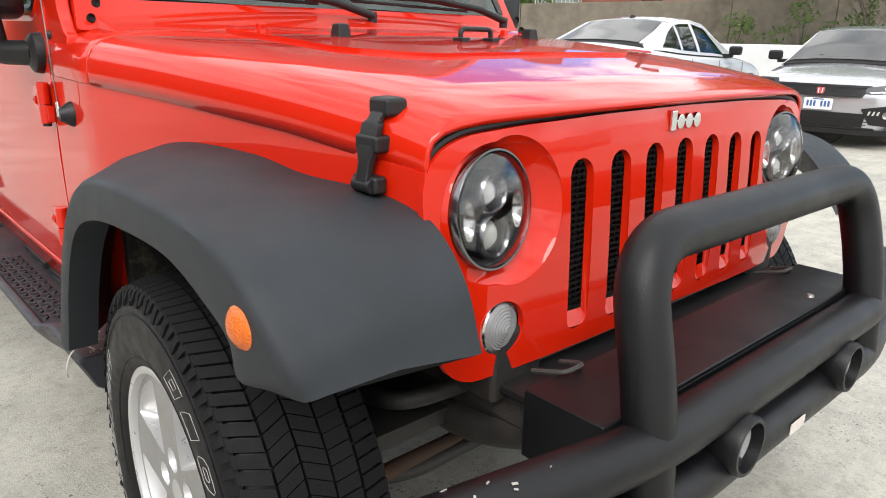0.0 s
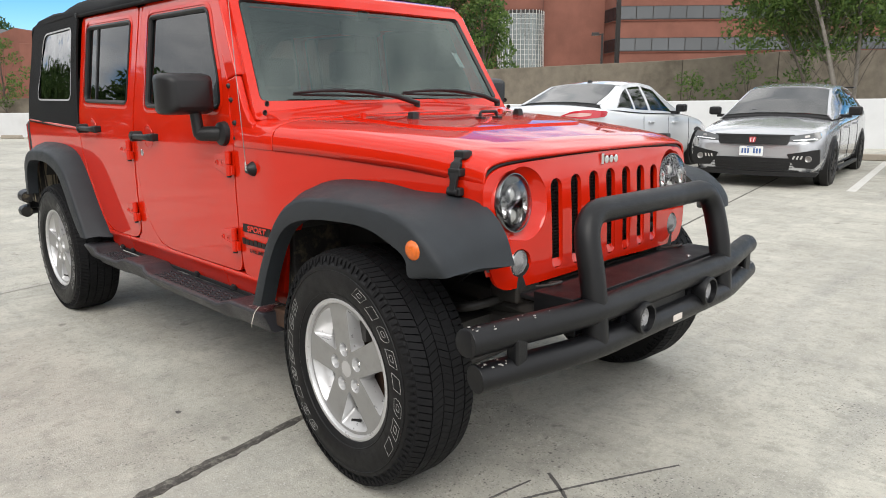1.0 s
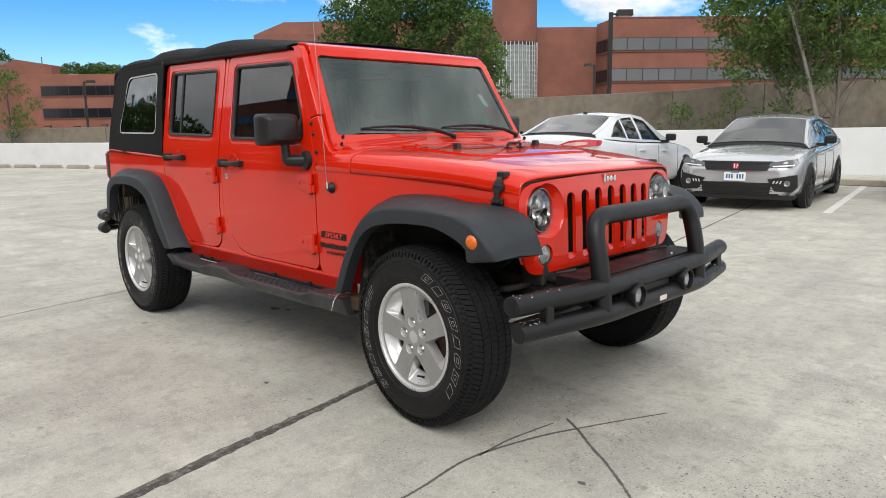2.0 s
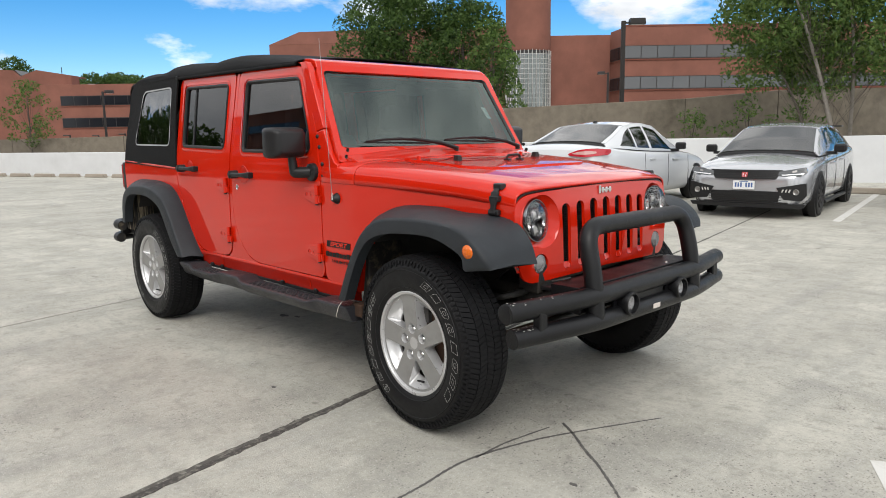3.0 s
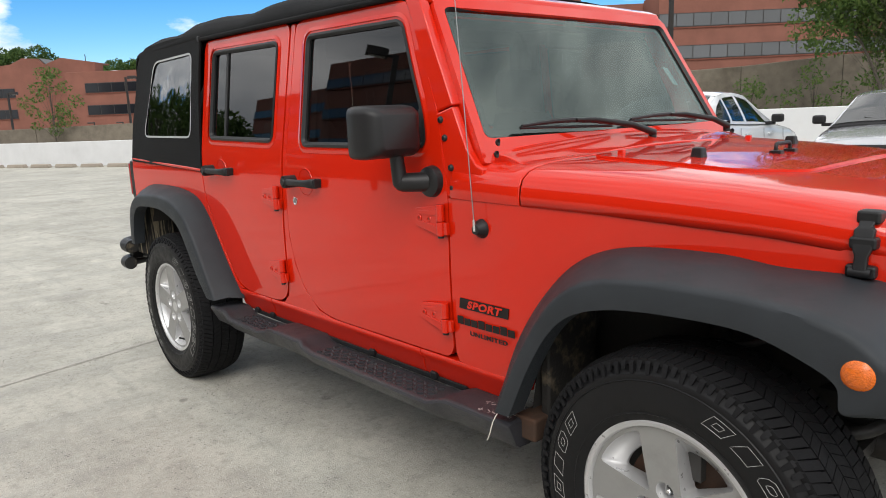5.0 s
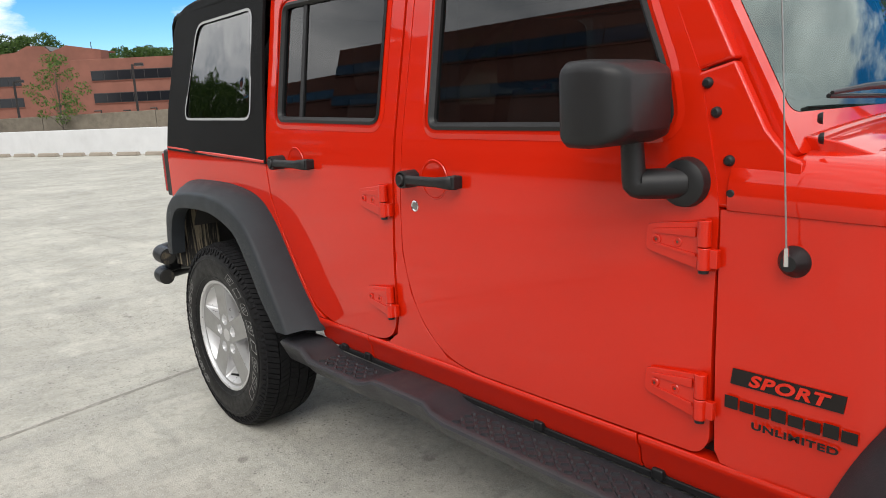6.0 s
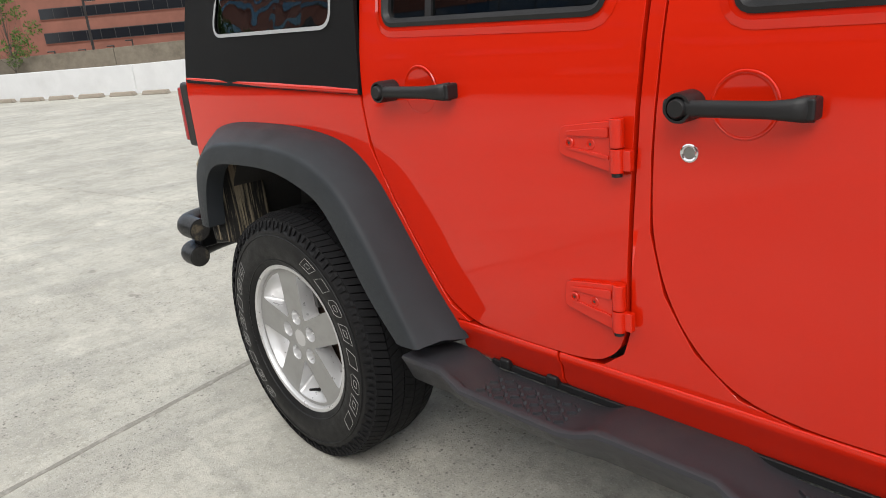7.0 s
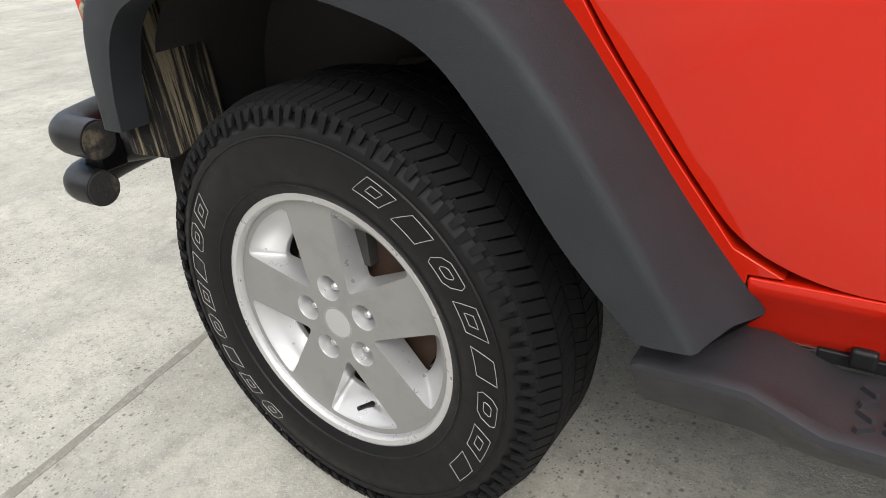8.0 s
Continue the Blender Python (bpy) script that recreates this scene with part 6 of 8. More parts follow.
# scuffs and a loose cable tie at the right board's front end
rbd = [o for o in suv.children if o.name.startswith("running_board")][0]
rnd = random.Random(3)
bm = bmesh.new()
for k in range(34):
    x, y = -0.52 - rnd.random() ** 1.6 * 0.13, -0.765 - rnd.random() * 0.10
    w = rnd.uniform(0.001, 0.005)
    box(bm, -w * 2, w * 2, -w * 0.5, w * 0.5, 0, 0.0008, Matrix.Translation((x, y, 0.4915)) @ Matrix.Rotation(rnd.uniform(0, 3), 4, "Z"))
tagged(part("scuff", bm, CHIP, rbd, "pale scuffs"), kind="stuff")
part("cable_tie", one_tube(curve_pts([(-0.535, -0.795, 0.500), (-0.55, -0.84, 0.512), (-0.545, -0.885, 0.492), (-0.550, -0.900, 0.450), (-0.565, -0.895, 0.425)], 16), 0.0017, 6), mat("white_tie", (0.6, 0.56, 0.5), 0.6), rbd, "loose white cable tie")

# interior ----
for x in (-1.42, -2.22):
    for y in (-0.38, 0.38):
        bm = bmesh.new()
        rows = []
        for z, w, d in ((0.80, 0.23, 0.07), (1.0, 0.25, 0.08), (1.22, 0.24, 0.07), (1.34, 0.18, 0.05)):
            xx = x - 0.22 * (z - 0.80)
            rows.append([Vector((xx + d * math.cos(a), y + w * math.copysign(abs(math.sin(a)) ** 0.6, math.sin(a)), z)) for a in (2 * math.pi * k / 20 for k in range(20))])
        loft(bm, rows, close_u=True, caps=True)
        seat = part("seat", bm, SEATF, suv, "dark cloth seat")
        part("seat_cushion", one_box(x - 0.04, x + 0.45, y - 0.24, y + 0.24, 0.68, 0.82), SEATF, seat, bevel=0.04)
        part("headrest", one_box(x - 0.19, x - 0.09, y - 0.13, y + 0.13, 1.36, 1.54), SEATF, seat, bevel=0.035)
rows = []
for y in (-0.66, -0.3, 0.0, 0.3, 0.66):
    rows.append([Vector((-0.76, y, 1.17)), Vector((-0.90, y, 1.195)), Vector((-1.02, y, 1.17)), Vector((-1.06, y, 1.08)), Vector((-1.03, y, 0.85)), Vector((-0.76, y, 0.80))])
part("dashboard", loft(bmesh.new(), rows, close_u=True, caps=True), DARKIN, suv, bevel=0.01)
sw = Matrix.Translation((-1.15, 0.36, 1.13)) @ Matrix.Rotation(radians(90), 4, "Z") @ Matrix.Rotation(radians(-25), 4, "X")
part("steering_wheel", one_lathe([(0.185 + 0.014 * math.cos(a), 0.014 * math.sin(a)) for a in (2 * math.pi * k / 10 for k in range(10))], 36, sw, closed=True), DARKIN, suv)
part("steering_hub", one_box(-1.18, -1.06, 0.24, 0.48, 1.09, 1.17), DARKIN, suv, bevel=0.02)
for s in (-1, 1):
    part("roll_bar", one_tube(fillet([(-1.03, s * 0.60, 1.66), (-1.74, s * 0.60, 1.71), (-2.65, s * 0.58, 1.71), (-3.30, s * 0.58, 1.20)], 0.12, 6), 0.033, 12), DARKIN, suv)
    part("roll_bar", one_tube(fillet([(-1.72, s * 0.66, 0.75), (-1.74, s * 0.62, 1.71), (-1.74, 0, 1.72)], 0.10, 6), 0.033, 12), DARKIN, suv)
part("rear_view_mirror", one_box(-0.985, -0.96, -0.12, 0.12, 1.57, 1.635), PLASTIC, suv, "small inside mirror", bevel=0.012)
part("mirror_mount", one_box(-0.965, -0.945, -0.03, 0.03, 1.635, 1.68), DARKIN, suv, bevel=0.006)
part("headliner", one_box(-3.3, -1.15, -0.62, 0.62, 1.745, 1.752), DARKIN, suv)
part("bulkhead", one_box(-0.80, -0.76, -0.70, 0.70, 0.58, 1.19), DARKIN, suv)
part("cabin_floor", one_box(-3.54, -0.78, -0.71, 0.71, 0.58, 0.60), DARKIN, suv)


# ---- deck details ----
def strip(path, widths, z, wobble, seed):
    """A thin ragged ribbon on the ground, a few millimetres thick."""
    rnd = random.Random(seed)
    bm = bmesh.new()
    pts = curve_pts([(x, y, 0) for x, y in path], 40 * (len(path) - 1))
    rows = []
    for i, p in enumerate(pts):
        t = (pts[min(i + 1, len(pts) - 1)] - pts[max(i - 1, 0)]).normalized()
        n = Vector((-t.y, t.x, 0))
        w = lerp_table(widths, i / (len(pts) - 1)) * (1 + wobble * rnd.uniform(-1, 1))
        o = w * wobble * rnd.uniform(-0.5, 0.5)
        rows.append([p + n * (w + o) + Vector((0, 0, -0.004)), p + n * (w * 0.85 + o) + Vector((0, 0, z)), p + n * (-w * 0.85 + o) + Vector((0, 0, z)), p + n * (-w + o) + Vector((0, 0, -0.004))])
    return loft(bm, rows, caps=True)


JD = Vector((-math.sin(radians(10.5)), math.cos(radians(10.5))))
J0 = Vector((-0.372, -1.60))
GRIT = mat("gritty_joint", (0.085, 0.08, 0.07), 0.9, bump=0.006, bump_scale=70, stain=0.7, stain_scale=26, stain_color=(0.36, 0.345, 0.30))
tagged(part("joint_core", strip([J0 - JD * 4 + Vector((0.012, 0)), J0 - JD * 2 + Vector((0.012, 0)), J0 + Vector((0.014, 0)), J0 + JD * 1.2 + Vector((0.008, 0)), J0 + JD * 2.6, J0 + JD * 6], [(0, 0.012), (0.3, 0.016), (0.45, 0.016), (1, 0.010)], 0.003, 0.5, 9), SEAL, None),
       "dark core of the sealed joint", "floor joint", kind="structure")
tagged(part("joint_stain", strip([J0 - JD * 4, J0 - JD * 2, J0, J0 + JD * 1.2, J0 + JD * 2.6, J0 + JD * 6, J0 + JD * 11], [(0, 0.035), (0.27, 0.045), (0.33, 0.038), (0.42, 0.024), (0.6, 0.018), (1, 0.012)], 0.0015, 0.22, 1), GRIT, None),
       "dark ragged sealed joint across the concrete", "floor joint", kind="structure")
J1 = J0 - Vector((JD.y, -JD.x)) * PITCH
tagged(part("joint_stain", strip([J1 - JD * 6, J1 - JD * 3, J1, J1 + JD * 3, J1 + JD * 8], [(0, 0.014), (0.5, 0.016), (1, 0.011)], 0.0015, 0.35, 2), mat("pale_gritty_joint", (0.24, 0.23, 0.20), 0.9, bump=0.006, bump_scale=70, stain=0.9, stain_scale=26, stain_color=(0.42, 0.40, 0.36)), None),
       "pale crumbling joint across the concrete", "floor joint", kind="structure")
for k, (path, w) in enumerate((
        ([(0.45, -1.60), (0.43, -1.25), (0.40, -0.95), (0.47, -0.62), (0.58, -0.35), (0.75, 0.006)], 0.0065),
        ([(0.455, -0.36), (0.56, -0.425), (0.70, -0.53), (0.82, -0.61), (1.05, -0.80), (1.25, -1.02)], 0.007),
        ([(0.412, -0.90), (0.405, -0.72), (0.42, -0.58), (0.440, -0.44)], 0.0055))):
    tagged(part("crack_line", strip(path, [(0, w), (0.5, w * 1.1), (1, w * 0.6)], 0.0015, 0.3, 5 + k), CRACK, None), "thin dark filled crack in the concrete", "crack", "cracks in the deck", kind="structure")


def blot(x, y, r, seed, name, label, cat, material, h=0.002):
    rnd = random.Random(seed)
    loop = [(x + r * (0.55 + 0.6 * rnd.random()) * math.cos(a), y + r * 0.6 * (0.55 + 0.6 * rnd.random()) * math.sin(a)) for a in (2 * math.pi * k / 14 for k in range(14))]
    tagged(part(name, plate(loop, lambda u, v, d: Vector((u, v, h - d)), h + 0.003), material, None), label, cat, kind="structure")


blot(-2.262, -0.19, 0.055, 1, "oil_spot", "small dark oil spot on the concrete", "stain", CRACK)
blot(-2.16, -0.14, 0.03, 2, "oil_spot", "small dark oil spot on the concrete", "stain", CRACK)
blot(0.838, -0.805, 0.02, 3, "oil_spot", "small dark speck on the concrete", "stain", CRACK)
blot(-0.95, -1.05, 0.02, 4, "oil_spot", "small dark speck on the concrete", "stain", CRACK)
# pale painted patch at the edge of the stall
tagged(part("painted_patch", plate([(1.573, 0.198), (1.80, 0.33), (2.3, -0.25), (1.95, -0.50), (1.752, -0.162)], lambda u, v, d: Vector((u, v, 0.002 - d)), 0.006), LINE, None), "pale painted patch on the concrete", "road marking", kind="structure")
for k in (0, 1, 2, 3):
    a, b = Vector((-1.06 + 2.55 * k, 8.20 + 0.6 * k)), Vector((-1.90 + 2.55 * k, 13.3 + 0.6 * k))
    n = Vector((0.055, 0.009))
    tagged(part("stall_line", plate([tuple(a - n), tuple(a + n), tuple(b + n), tuple(b - n)], lambda u, v, d: Vector((u, v, 0.002 - d)), 0.006), LINE, None), "worn white painted parking line", "road marking", "stall lines", kind="structure")

# ---- parapet, wheel stops and far walls ----
WALL_A, WALL_D = Vector((-29.3, 4.3)), Vector((0.906, 0.422)).normalized()
WALL_N = Vector((-WALL_D.y, WALL_D.x))


def wall_run(a, d, n, s0, s1, thick, z0, h0, h1, z_cap=0.0):
    bm = bmesh.new()
    p = [a + d * s0, a + d * s1]
    q = [p[0] + n * thick, p[1] + n * thick]
    vs = [bm.verts.new((v.x, v.y, z)) for v, z in ((p[0], z0), (p[1], z0), (q[1], z0), (q[0], z0), (p[0], h0), (p[1], h1), (q[1], h1), (q[0], h0))]
    for f in ((0, 3, 2, 1), (4, 5, 6, 7), (0, 1, 5, 4), (1, 2, 6, 5), (2, 3, 7, 6), (3, 0, 4, 7)):
        bm.faces.new([vs[i] for i in f])
    return bm


for s0, s1, h0, h1 in ((-30, -12.01, 0.86, 0.86), (-12, 5.99, 0.86, 0.87), (6, 23.99, 0.87, 1.12), (24, 41.99, 1.12, 1.2), (42, 60, 1.2, 1.2)):
    tagged(part("parapet", wall_run(WALL_A, WALL_D, WALL_N, s0, s1, 0.22, -0.02, h0, h1), WHITE, None, bevel=0.015), "white painted concrete parapet wall round the deck", "wall", kind="structure")
STOP = to_mesh("wheel_stop", one_box(-0.50, 0.50, -0.075, 0.075, 0.0, 0.125, taper=0.12), STOPC)
for k in range(29):
    p = WALL_A + WALL_D * (-14 + 1.26 * k) - WALL_N * 0.75
    if 8.5 < -14 + 1.26 * k < 12:
        continue
    o = part("wheel_stop", STOP, None, None, m=Matrix.Translation((p.x, p.y, 0)) @ Matrix.Rotation(math.atan2(WALL_D.y, WALL_D.x), 4, "Z"), bevel=0.02)
    tagged(o, "low worn concrete wheel stop beside the parapet", "wheel stop", "wheel stops along the parapet")
o = part("wheel_stop", STOP, None, None, m=Matrix.Translation((-2.0, 13.3, 0)) @ Matrix.Rotation(radians(8), 4, "Z"), bevel=0.02)
tagged(o, "low worn concrete wheel stop behind the grey hatchback", "wheel stop", "wheel stops along the parapet")


def free_wall(name, pts, thick, material, label):
    """A wall through points (x, y, top), in lengths with open joints."""
    for (x0, y0, h0), (x1, y1, h1) in zip(pts, pts[1:]):
        a, b = Vector((x0, y0)), Vector((x1, y1))
        d = (b - a).normalized()
        L_ = (b - a).length
        n = max(1, round(L_ / 6))
        for i in range(n):
            t0, t1 = i / n, (i + 1) / n
            tagged(part(name, wall_run(a, d, Vector((-d.y, d.x)), L_ * t0, L_ * t1 - 0.02, 0.3, -0.1, h0 + (h1 - h0) * t0, h0 + (h1 - h0) * t1), material, None, bevel=0.02), label, "wall", kind="structure")


free_wall("ramp_wall", [(-24.0, 13.4, 2.05), (-17.96, 19.83, 2.36), (-12.52, 25.61, 2.66), (-9.82, 28.48, 2.95), (-5.79, 32.76, 3.0), (2.0, 41.0, 3.1)], 0.3, RAMPWALL, "stained brown-grey concrete ramp wall behind the deck")
free_wall("ramp_wall", [(-66.0, -9.4, 1.22), (-53.82, 3.6, 1.34), (-44.2, 13.82, 1.52), (-36.0, 22.5, 1.75)], 0.3, RAMPWALL, "stained brown-grey concrete ramp wall behind the deck")


# ---- lamp posts ----
def lamp_post(x, y, h, yaw, label, w=0.10):
    t = thing("street_lamp", (x, y, 0), label, "street lamp", "street lamps")
    t.matrix_basis = pose(x, y, 0, 0, 0, yaw)
    m = t.matrix_basis
    part("post", one_box(-w, w, -w, w, 0, h, taper=0.15), POSTM, t, m=m, bevel=0.01)
    part("arm", one_box(0, 0.55, -0.04, 0.04, h - 0.12, h - 0.04), POSTM, t, m=m, bevel=0.01)
    hd = part("lamp_head", one_box(0.25, 0.95, -0.20, 0.20, h - 0.16, h + 0.10, taper=0.06), POSTM, t, m=m, bevel=0.02)
    part("lens", one_box(0.34, 0.86, -0.14, 0.14, h - 0.17, h - 0.155), mat("lamp_lens", (0.5, 0.5, 0.48), 0.3), hd, m=m)


lamp_post(-15.48, 25.38, 6.15, 45, "tall dark square street lamp behind the ramp wall")
lamp_post(-34.52, 53.28, 6.6, 215, "dark square street lamp before the brick offices", 0.11)
lamp_post(-65.76, 20.08, 5.6, 45, "dark square street lamp before the far brick offices", 0.09)
lamp_post(-78.95, 13.36, 4.9, 45, "dark square street lamp before the far brick offices", 0.09)
lamp_post(-17.0, -12.5, 6.5, 120, "dark double street lamp on the deck's open side")


def path_lamp(x, y, h):
    t = thing("path_lamp", (x, y, 0), "low dark bent-pipe lamp behind the far ramp wall", "lamp", "path lamps along the ramp")
    part("post", one_tube([(x, y, 0), (x, y, h)], 0.06, 8), POSTM, t)
    part("arm", one_tube([(x, y, h - 0.05), (x - 0.2, y - 0.45, h - 0.05)], 0.05, 8), POSTM, t)


for x, y, h in ((-60.17, 15.39, 1.75), (-59.56, 17.38, 1.7), (-58.91, 19.26, 1.8), (-58.43, 20.53, 2.1)):
    path_lamp(x, y, h)


# ---- brick offices ----
def block(x0, y0, x1, y1, depth, z0, z1):
    """A block whose front runs from (x0, y0) to (x1, y1) and which stretches away to its left by depth."""
    a, b = Vector((x0, y0)), Vector((x1, y1))
    d = (b - a).normalized()
    return wall_run(a, d, Vector((-d.y, d.x)), 0, (b - a).length, depth, z0, z1, z1)


def windows(parent, x0, y0, x1, y1, bands, bay, glass=None):
    """Ribbon windows: a recessed dark band with single panes and mullions."""
    a, b = Vector((x0, y0)), Vector((x1, y1))
    d, L_ = (b - a).normalized(), (b - a).length
    yaw = math.atan2(d.y, d.x)
    n = max(1, round(L_ / bay))
    for z0, z1 in bands:
        m = Matrix.Translation((a.x, a.y, 0)) @ Matrix.Rotation(yaw, 4, "Z")
        band = part("window_band", one_box(0.0, L_, -0.05, 0.10, z0, z1), MULLION, parent, m=m)
        me = to_mesh("pane", one_box(0.05, L_ / n - 0.05, -0.09, -0.03, z0 + 0.08, z1 - 0.08), glass or OFFGLASS)
        for i in range(n):
            part("pane", me, None, band, m=m @ Matrix.Translation((i * L_ / n, 0, 0)))
        part("sill", one_box(-0.02, L_ + 0.02, -0.12, 0.05, z0 - 0.14, z0 - 0.02), BRICKD, band, m=m)


# offices with the round stair tower
of = thing("office_building", (-45, 64, 0), "red-brown brick office block with ribbon windows and round tower", "building")
part("wall", block(-49.5, 59.3, -42.4, 66.8, 14, 0, 11.85), BRICK, of, bevel=0.05)
part("wall", block(-42.85, 66.31, -39.57, 63.96, 10, 0, 12.1), BRICK, of, bevel=0.05)
part("wall", block(-39.57, 63.96, -11.5, 93.8, 14, 0, 12.1), BRICK, of, bevel=0.05)
part("parapet_cap", block(-39.6, 63.9, -11.5, 93.8, 0.6, 12.1, 12.3), BRICKD, of)
windows(of, -39.57, 63.96, -13.5, 91.7, ((8.85, 10.2), (5.7, 7.05), (2.5, 3.9)), 1.75)
windows(of, -42.70, 66.20, -39.75, 64.08, ((8.85, 10.2), (5.7, 7.05), (2.5, 3.9)), 1.3, OFFDARK)
m = Matrix.Translation((-49.08, 59.69, 0)) @ Matrix.Rotation(radians(-90), 4, "X")
tw = part("tower", one_lathe([(2.45, -15.85), (2.45, -10.2), (2.40, -10.2), (2.40, 0.0)], 40, m), BRICK, of, "round brick stair tower")
part("tower_roof", one_lathe([(0.0, -15.75), (2.40, -15.75), (2.46, -15.95), (2.46, -15.75)], 40, m), BRICKD, tw)
# glazed lower part of the tower: panes in a white grid
gb = part("tower_glazing", one_lathe([(2.43, -10.1), (2.43, -3.4)], 40, m), MULLION, tw, "pale gridded glazing")
pane = to_mesh("pane", one_box(-0.15, 0.15, -0.03, 0.03, -0.24, 0.24), GLASSBLOCK)
for i in range(18):
    a = radians(-45 - 90 + i * 10)
    for j in range(12):
        part("pane", pane, None, gb, m=Matrix.Translation((-49.08 + 2.47 * math.cos(a), 59.69 + 2.47 * math.sin(a), 3.75 + j * 0.52)) @ Matrix.Rotation(a + radians(90), 4, "Z"))
bm = bmesh.new()
for i in range(19):
    a = radians(-45 - 90 - 5 + i * 10)
    c = Vector((-49.08 + 2.50 * math.cos(a), 59.69 + 2.50 * math.sin(a)))
    box(bm, c.x - 0.022, c.x + 0.022, c.y - 0.022, c.y + 0.022, 3.45, 10.15)
for j in range(13):
    z = 3.49 + j * 0.52
    ring = [(-49.08 + 2.49 * math.cos(radians(-140 + i * 6)), 59.69 + 2.49 * math.sin(radians(-140 + i * 6)), z) for i in range(31)]
    tube(bm, ring, 0.02, 4)
tagged(part("glazing_bar", bm, GRIDW, gb, "white glazing bars"), kind="stuff")
part("wall", block(-73.0, 41.55, -51.5, 60.5, 4, 0, 11.9), BRICK, of, bevel=0.05)
rows = [[Vector((-73.0 - k, 41.55 + k, 11.9)), Vector((-70.5 - k, 44.1 + k, 13.3)), Vector((-52.0 - k, 60.3 + k, 13.3)), Vector((-51.5 - k, 60.5 + k, 11.9))] for k in (0, 2.8)]
part("roof", loft(bmesh.new(), rows, close_u=True, caps=True), BRICK, of)

# far offices
ob2 = thing("office_building", (-115, 30, 0), "long red-brown brick office block with dark ribbon windows", "building")
part("wall", block(-140.0, 6.8, -115.7, 32.6, 2.5, 0, 10.9), BRICK, ob2, bevel=0.05)
roof_d = Vector((24.3, 25.8, 0)).normalized()
roof_n = Vector((-roof_d.y, roof_d.x, 0))
saw = [(0.0, 10.9), (20.0, 10.95), (22.5, 11.15), (24.4, 12.0), (26.74, 11.85), (27.72, 10.92), (30.29, 11.85), (35.44, 11.0)]
rows = []
for k in (0.0, 4.5):
    start = Vector((-140.0, 6.8, 0)) + roof_n * k
    rows.append([start + roof_d * t + Vector((0, 0, z)) for t, z in saw] + [start + roof_d * 35.44 + Vector((0, 0, 10.8)), start + Vector((0, 0, 10.8))])
part("roof", loft(bmesh.new(), rows, close_u=True, caps=True), BRICK, ob2, angle=10)
start = Vector((-140.0, 6.8, 0)) + roof_n * 0.4
rows = [[start + roof_n * k + roof_d * t + Vector((0.0, 0, z + u)) for t, z in ((26.80, 11.83), (27.66, 11.00)) for u in ((0.05, 0.12) if t < 27 else (0.12, 0.05))] for k in (0.0, 3.6)]
part("skylight", loft(bmesh.new(), rows, close_u=True, caps=True), OFFDARK, ob2, "dark slanted skylight")
for t, z, w, h in ((33.5, 11.2, 0.05, 1.1), (38.0, 9.25, 0.5, 0.45), (43.5, 9.25, 0.9, 0.3), (47.0, 9.25, 0.6, 0.35)):
    c = Vector((-140.0, 6.8, 0)) + roof_d * t + roof_n * (1.2 if t < 36 else 0.9)
    part("roof_unit", one_box(c.x - w, c.x + w, c.y - w, c.y + w, z - 0.3, z + h), GRIDW if w > 0.1 else POSTM, ob2, bevel=0.02)
part("wall", block(-113.5, 27.65, -95.4, 46.9, 12, 0, 9.25), BRICK, ob2, bevel=0.05)
windows(ob2, -111.6, 29.65, -95.6, 46.7, ((6.25, 7.65), (3.1, 4.5)), 1.9, OFFDARK)
windows(ob2, -139.0, 7.9, -124.5, 23.3, ((6.25, 7.65), (3.1, 4.5)), 1.9, OFFDARK)

# offices across the open side of the deck, seen in the car's windows
ob3 = thing("office_building", (-22, -34, 0), "long curved brick office block with dark ribbon windows", "building")
for x0, y0, x1, y1, top in ((14.0, -33.5, -20.0, -33.0, 15.6), (-20.0, -33.0, -56.0, -34.2, 15.6), (-56.0, -37.0, -80.0, -39.5, 14.6)):
    part("wall", block(x0, y0, x1, y1, 12, -3, top), BRICK, ob3)
    windows(ob3, x0, y0, x1, y1, tuple((top - 2.4 - 2.75 * k, top - 1.45 - 2.75 * k) for k in range(5)), 3.0)


# ---- trees ----
BARK = mat("bark", (0.10, 0.085, 0.07), 0.9, bump=0.01, bump_scale=30, grain=0.5, grain_scale=8)
PALE_BARK = mat("pale_bark", (0.22, 0.20, 0.175), 0.9, bump=0.008, bump_scale=30, grain=0.5, grain_scale=8)


def leaf_material(name, a, b):
    m = mat(name, a, 0.55, spec=0.35)
    nt = m.node_tree
    bs = nt.nodes["Principled BSDF"]
    geo = nt.nodes.new("ShaderNodeNewGeometry")
    mx = nt.nodes.new("ShaderNodeMix")
    mx.data_type = "RGBA"
    mx.inputs[6].default_value, mx.inputs[7].default_value = (*a, 1), (*b, 1)
    nt.links.new(geo.outputs["Random Per Island"], mx.inputs[0])
    nt.links.new(mx.outputs[2], bs.inputs["Base Color"])
    tr = nt.nodes.new("ShaderNodeBsdfTranslucent")
    nt.links.new(mx.outputs[2], tr.inputs[0])
    ms = nt.nodes.new("ShaderNodeMixShader")
    ms.inputs[0].default_value = 0.42
    nt.links.new(bs.outputs[0], ms.inputs[1])
    nt.links.new(tr.outputs[0], ms.inputs[2])
    nt.links.new(ms.outputs[0], nt.nodes["Material Output"].inputs[0])
    return m


LEAF_D = leaf_material("dark_leaf", (0.028, 0.065, 0.016), (0.10, 0.165, 0.04))
LEAF_L = leaf_material("light_leaf", (0.045, 0.10, 0.022), (0.15, 0.22, 0.055))


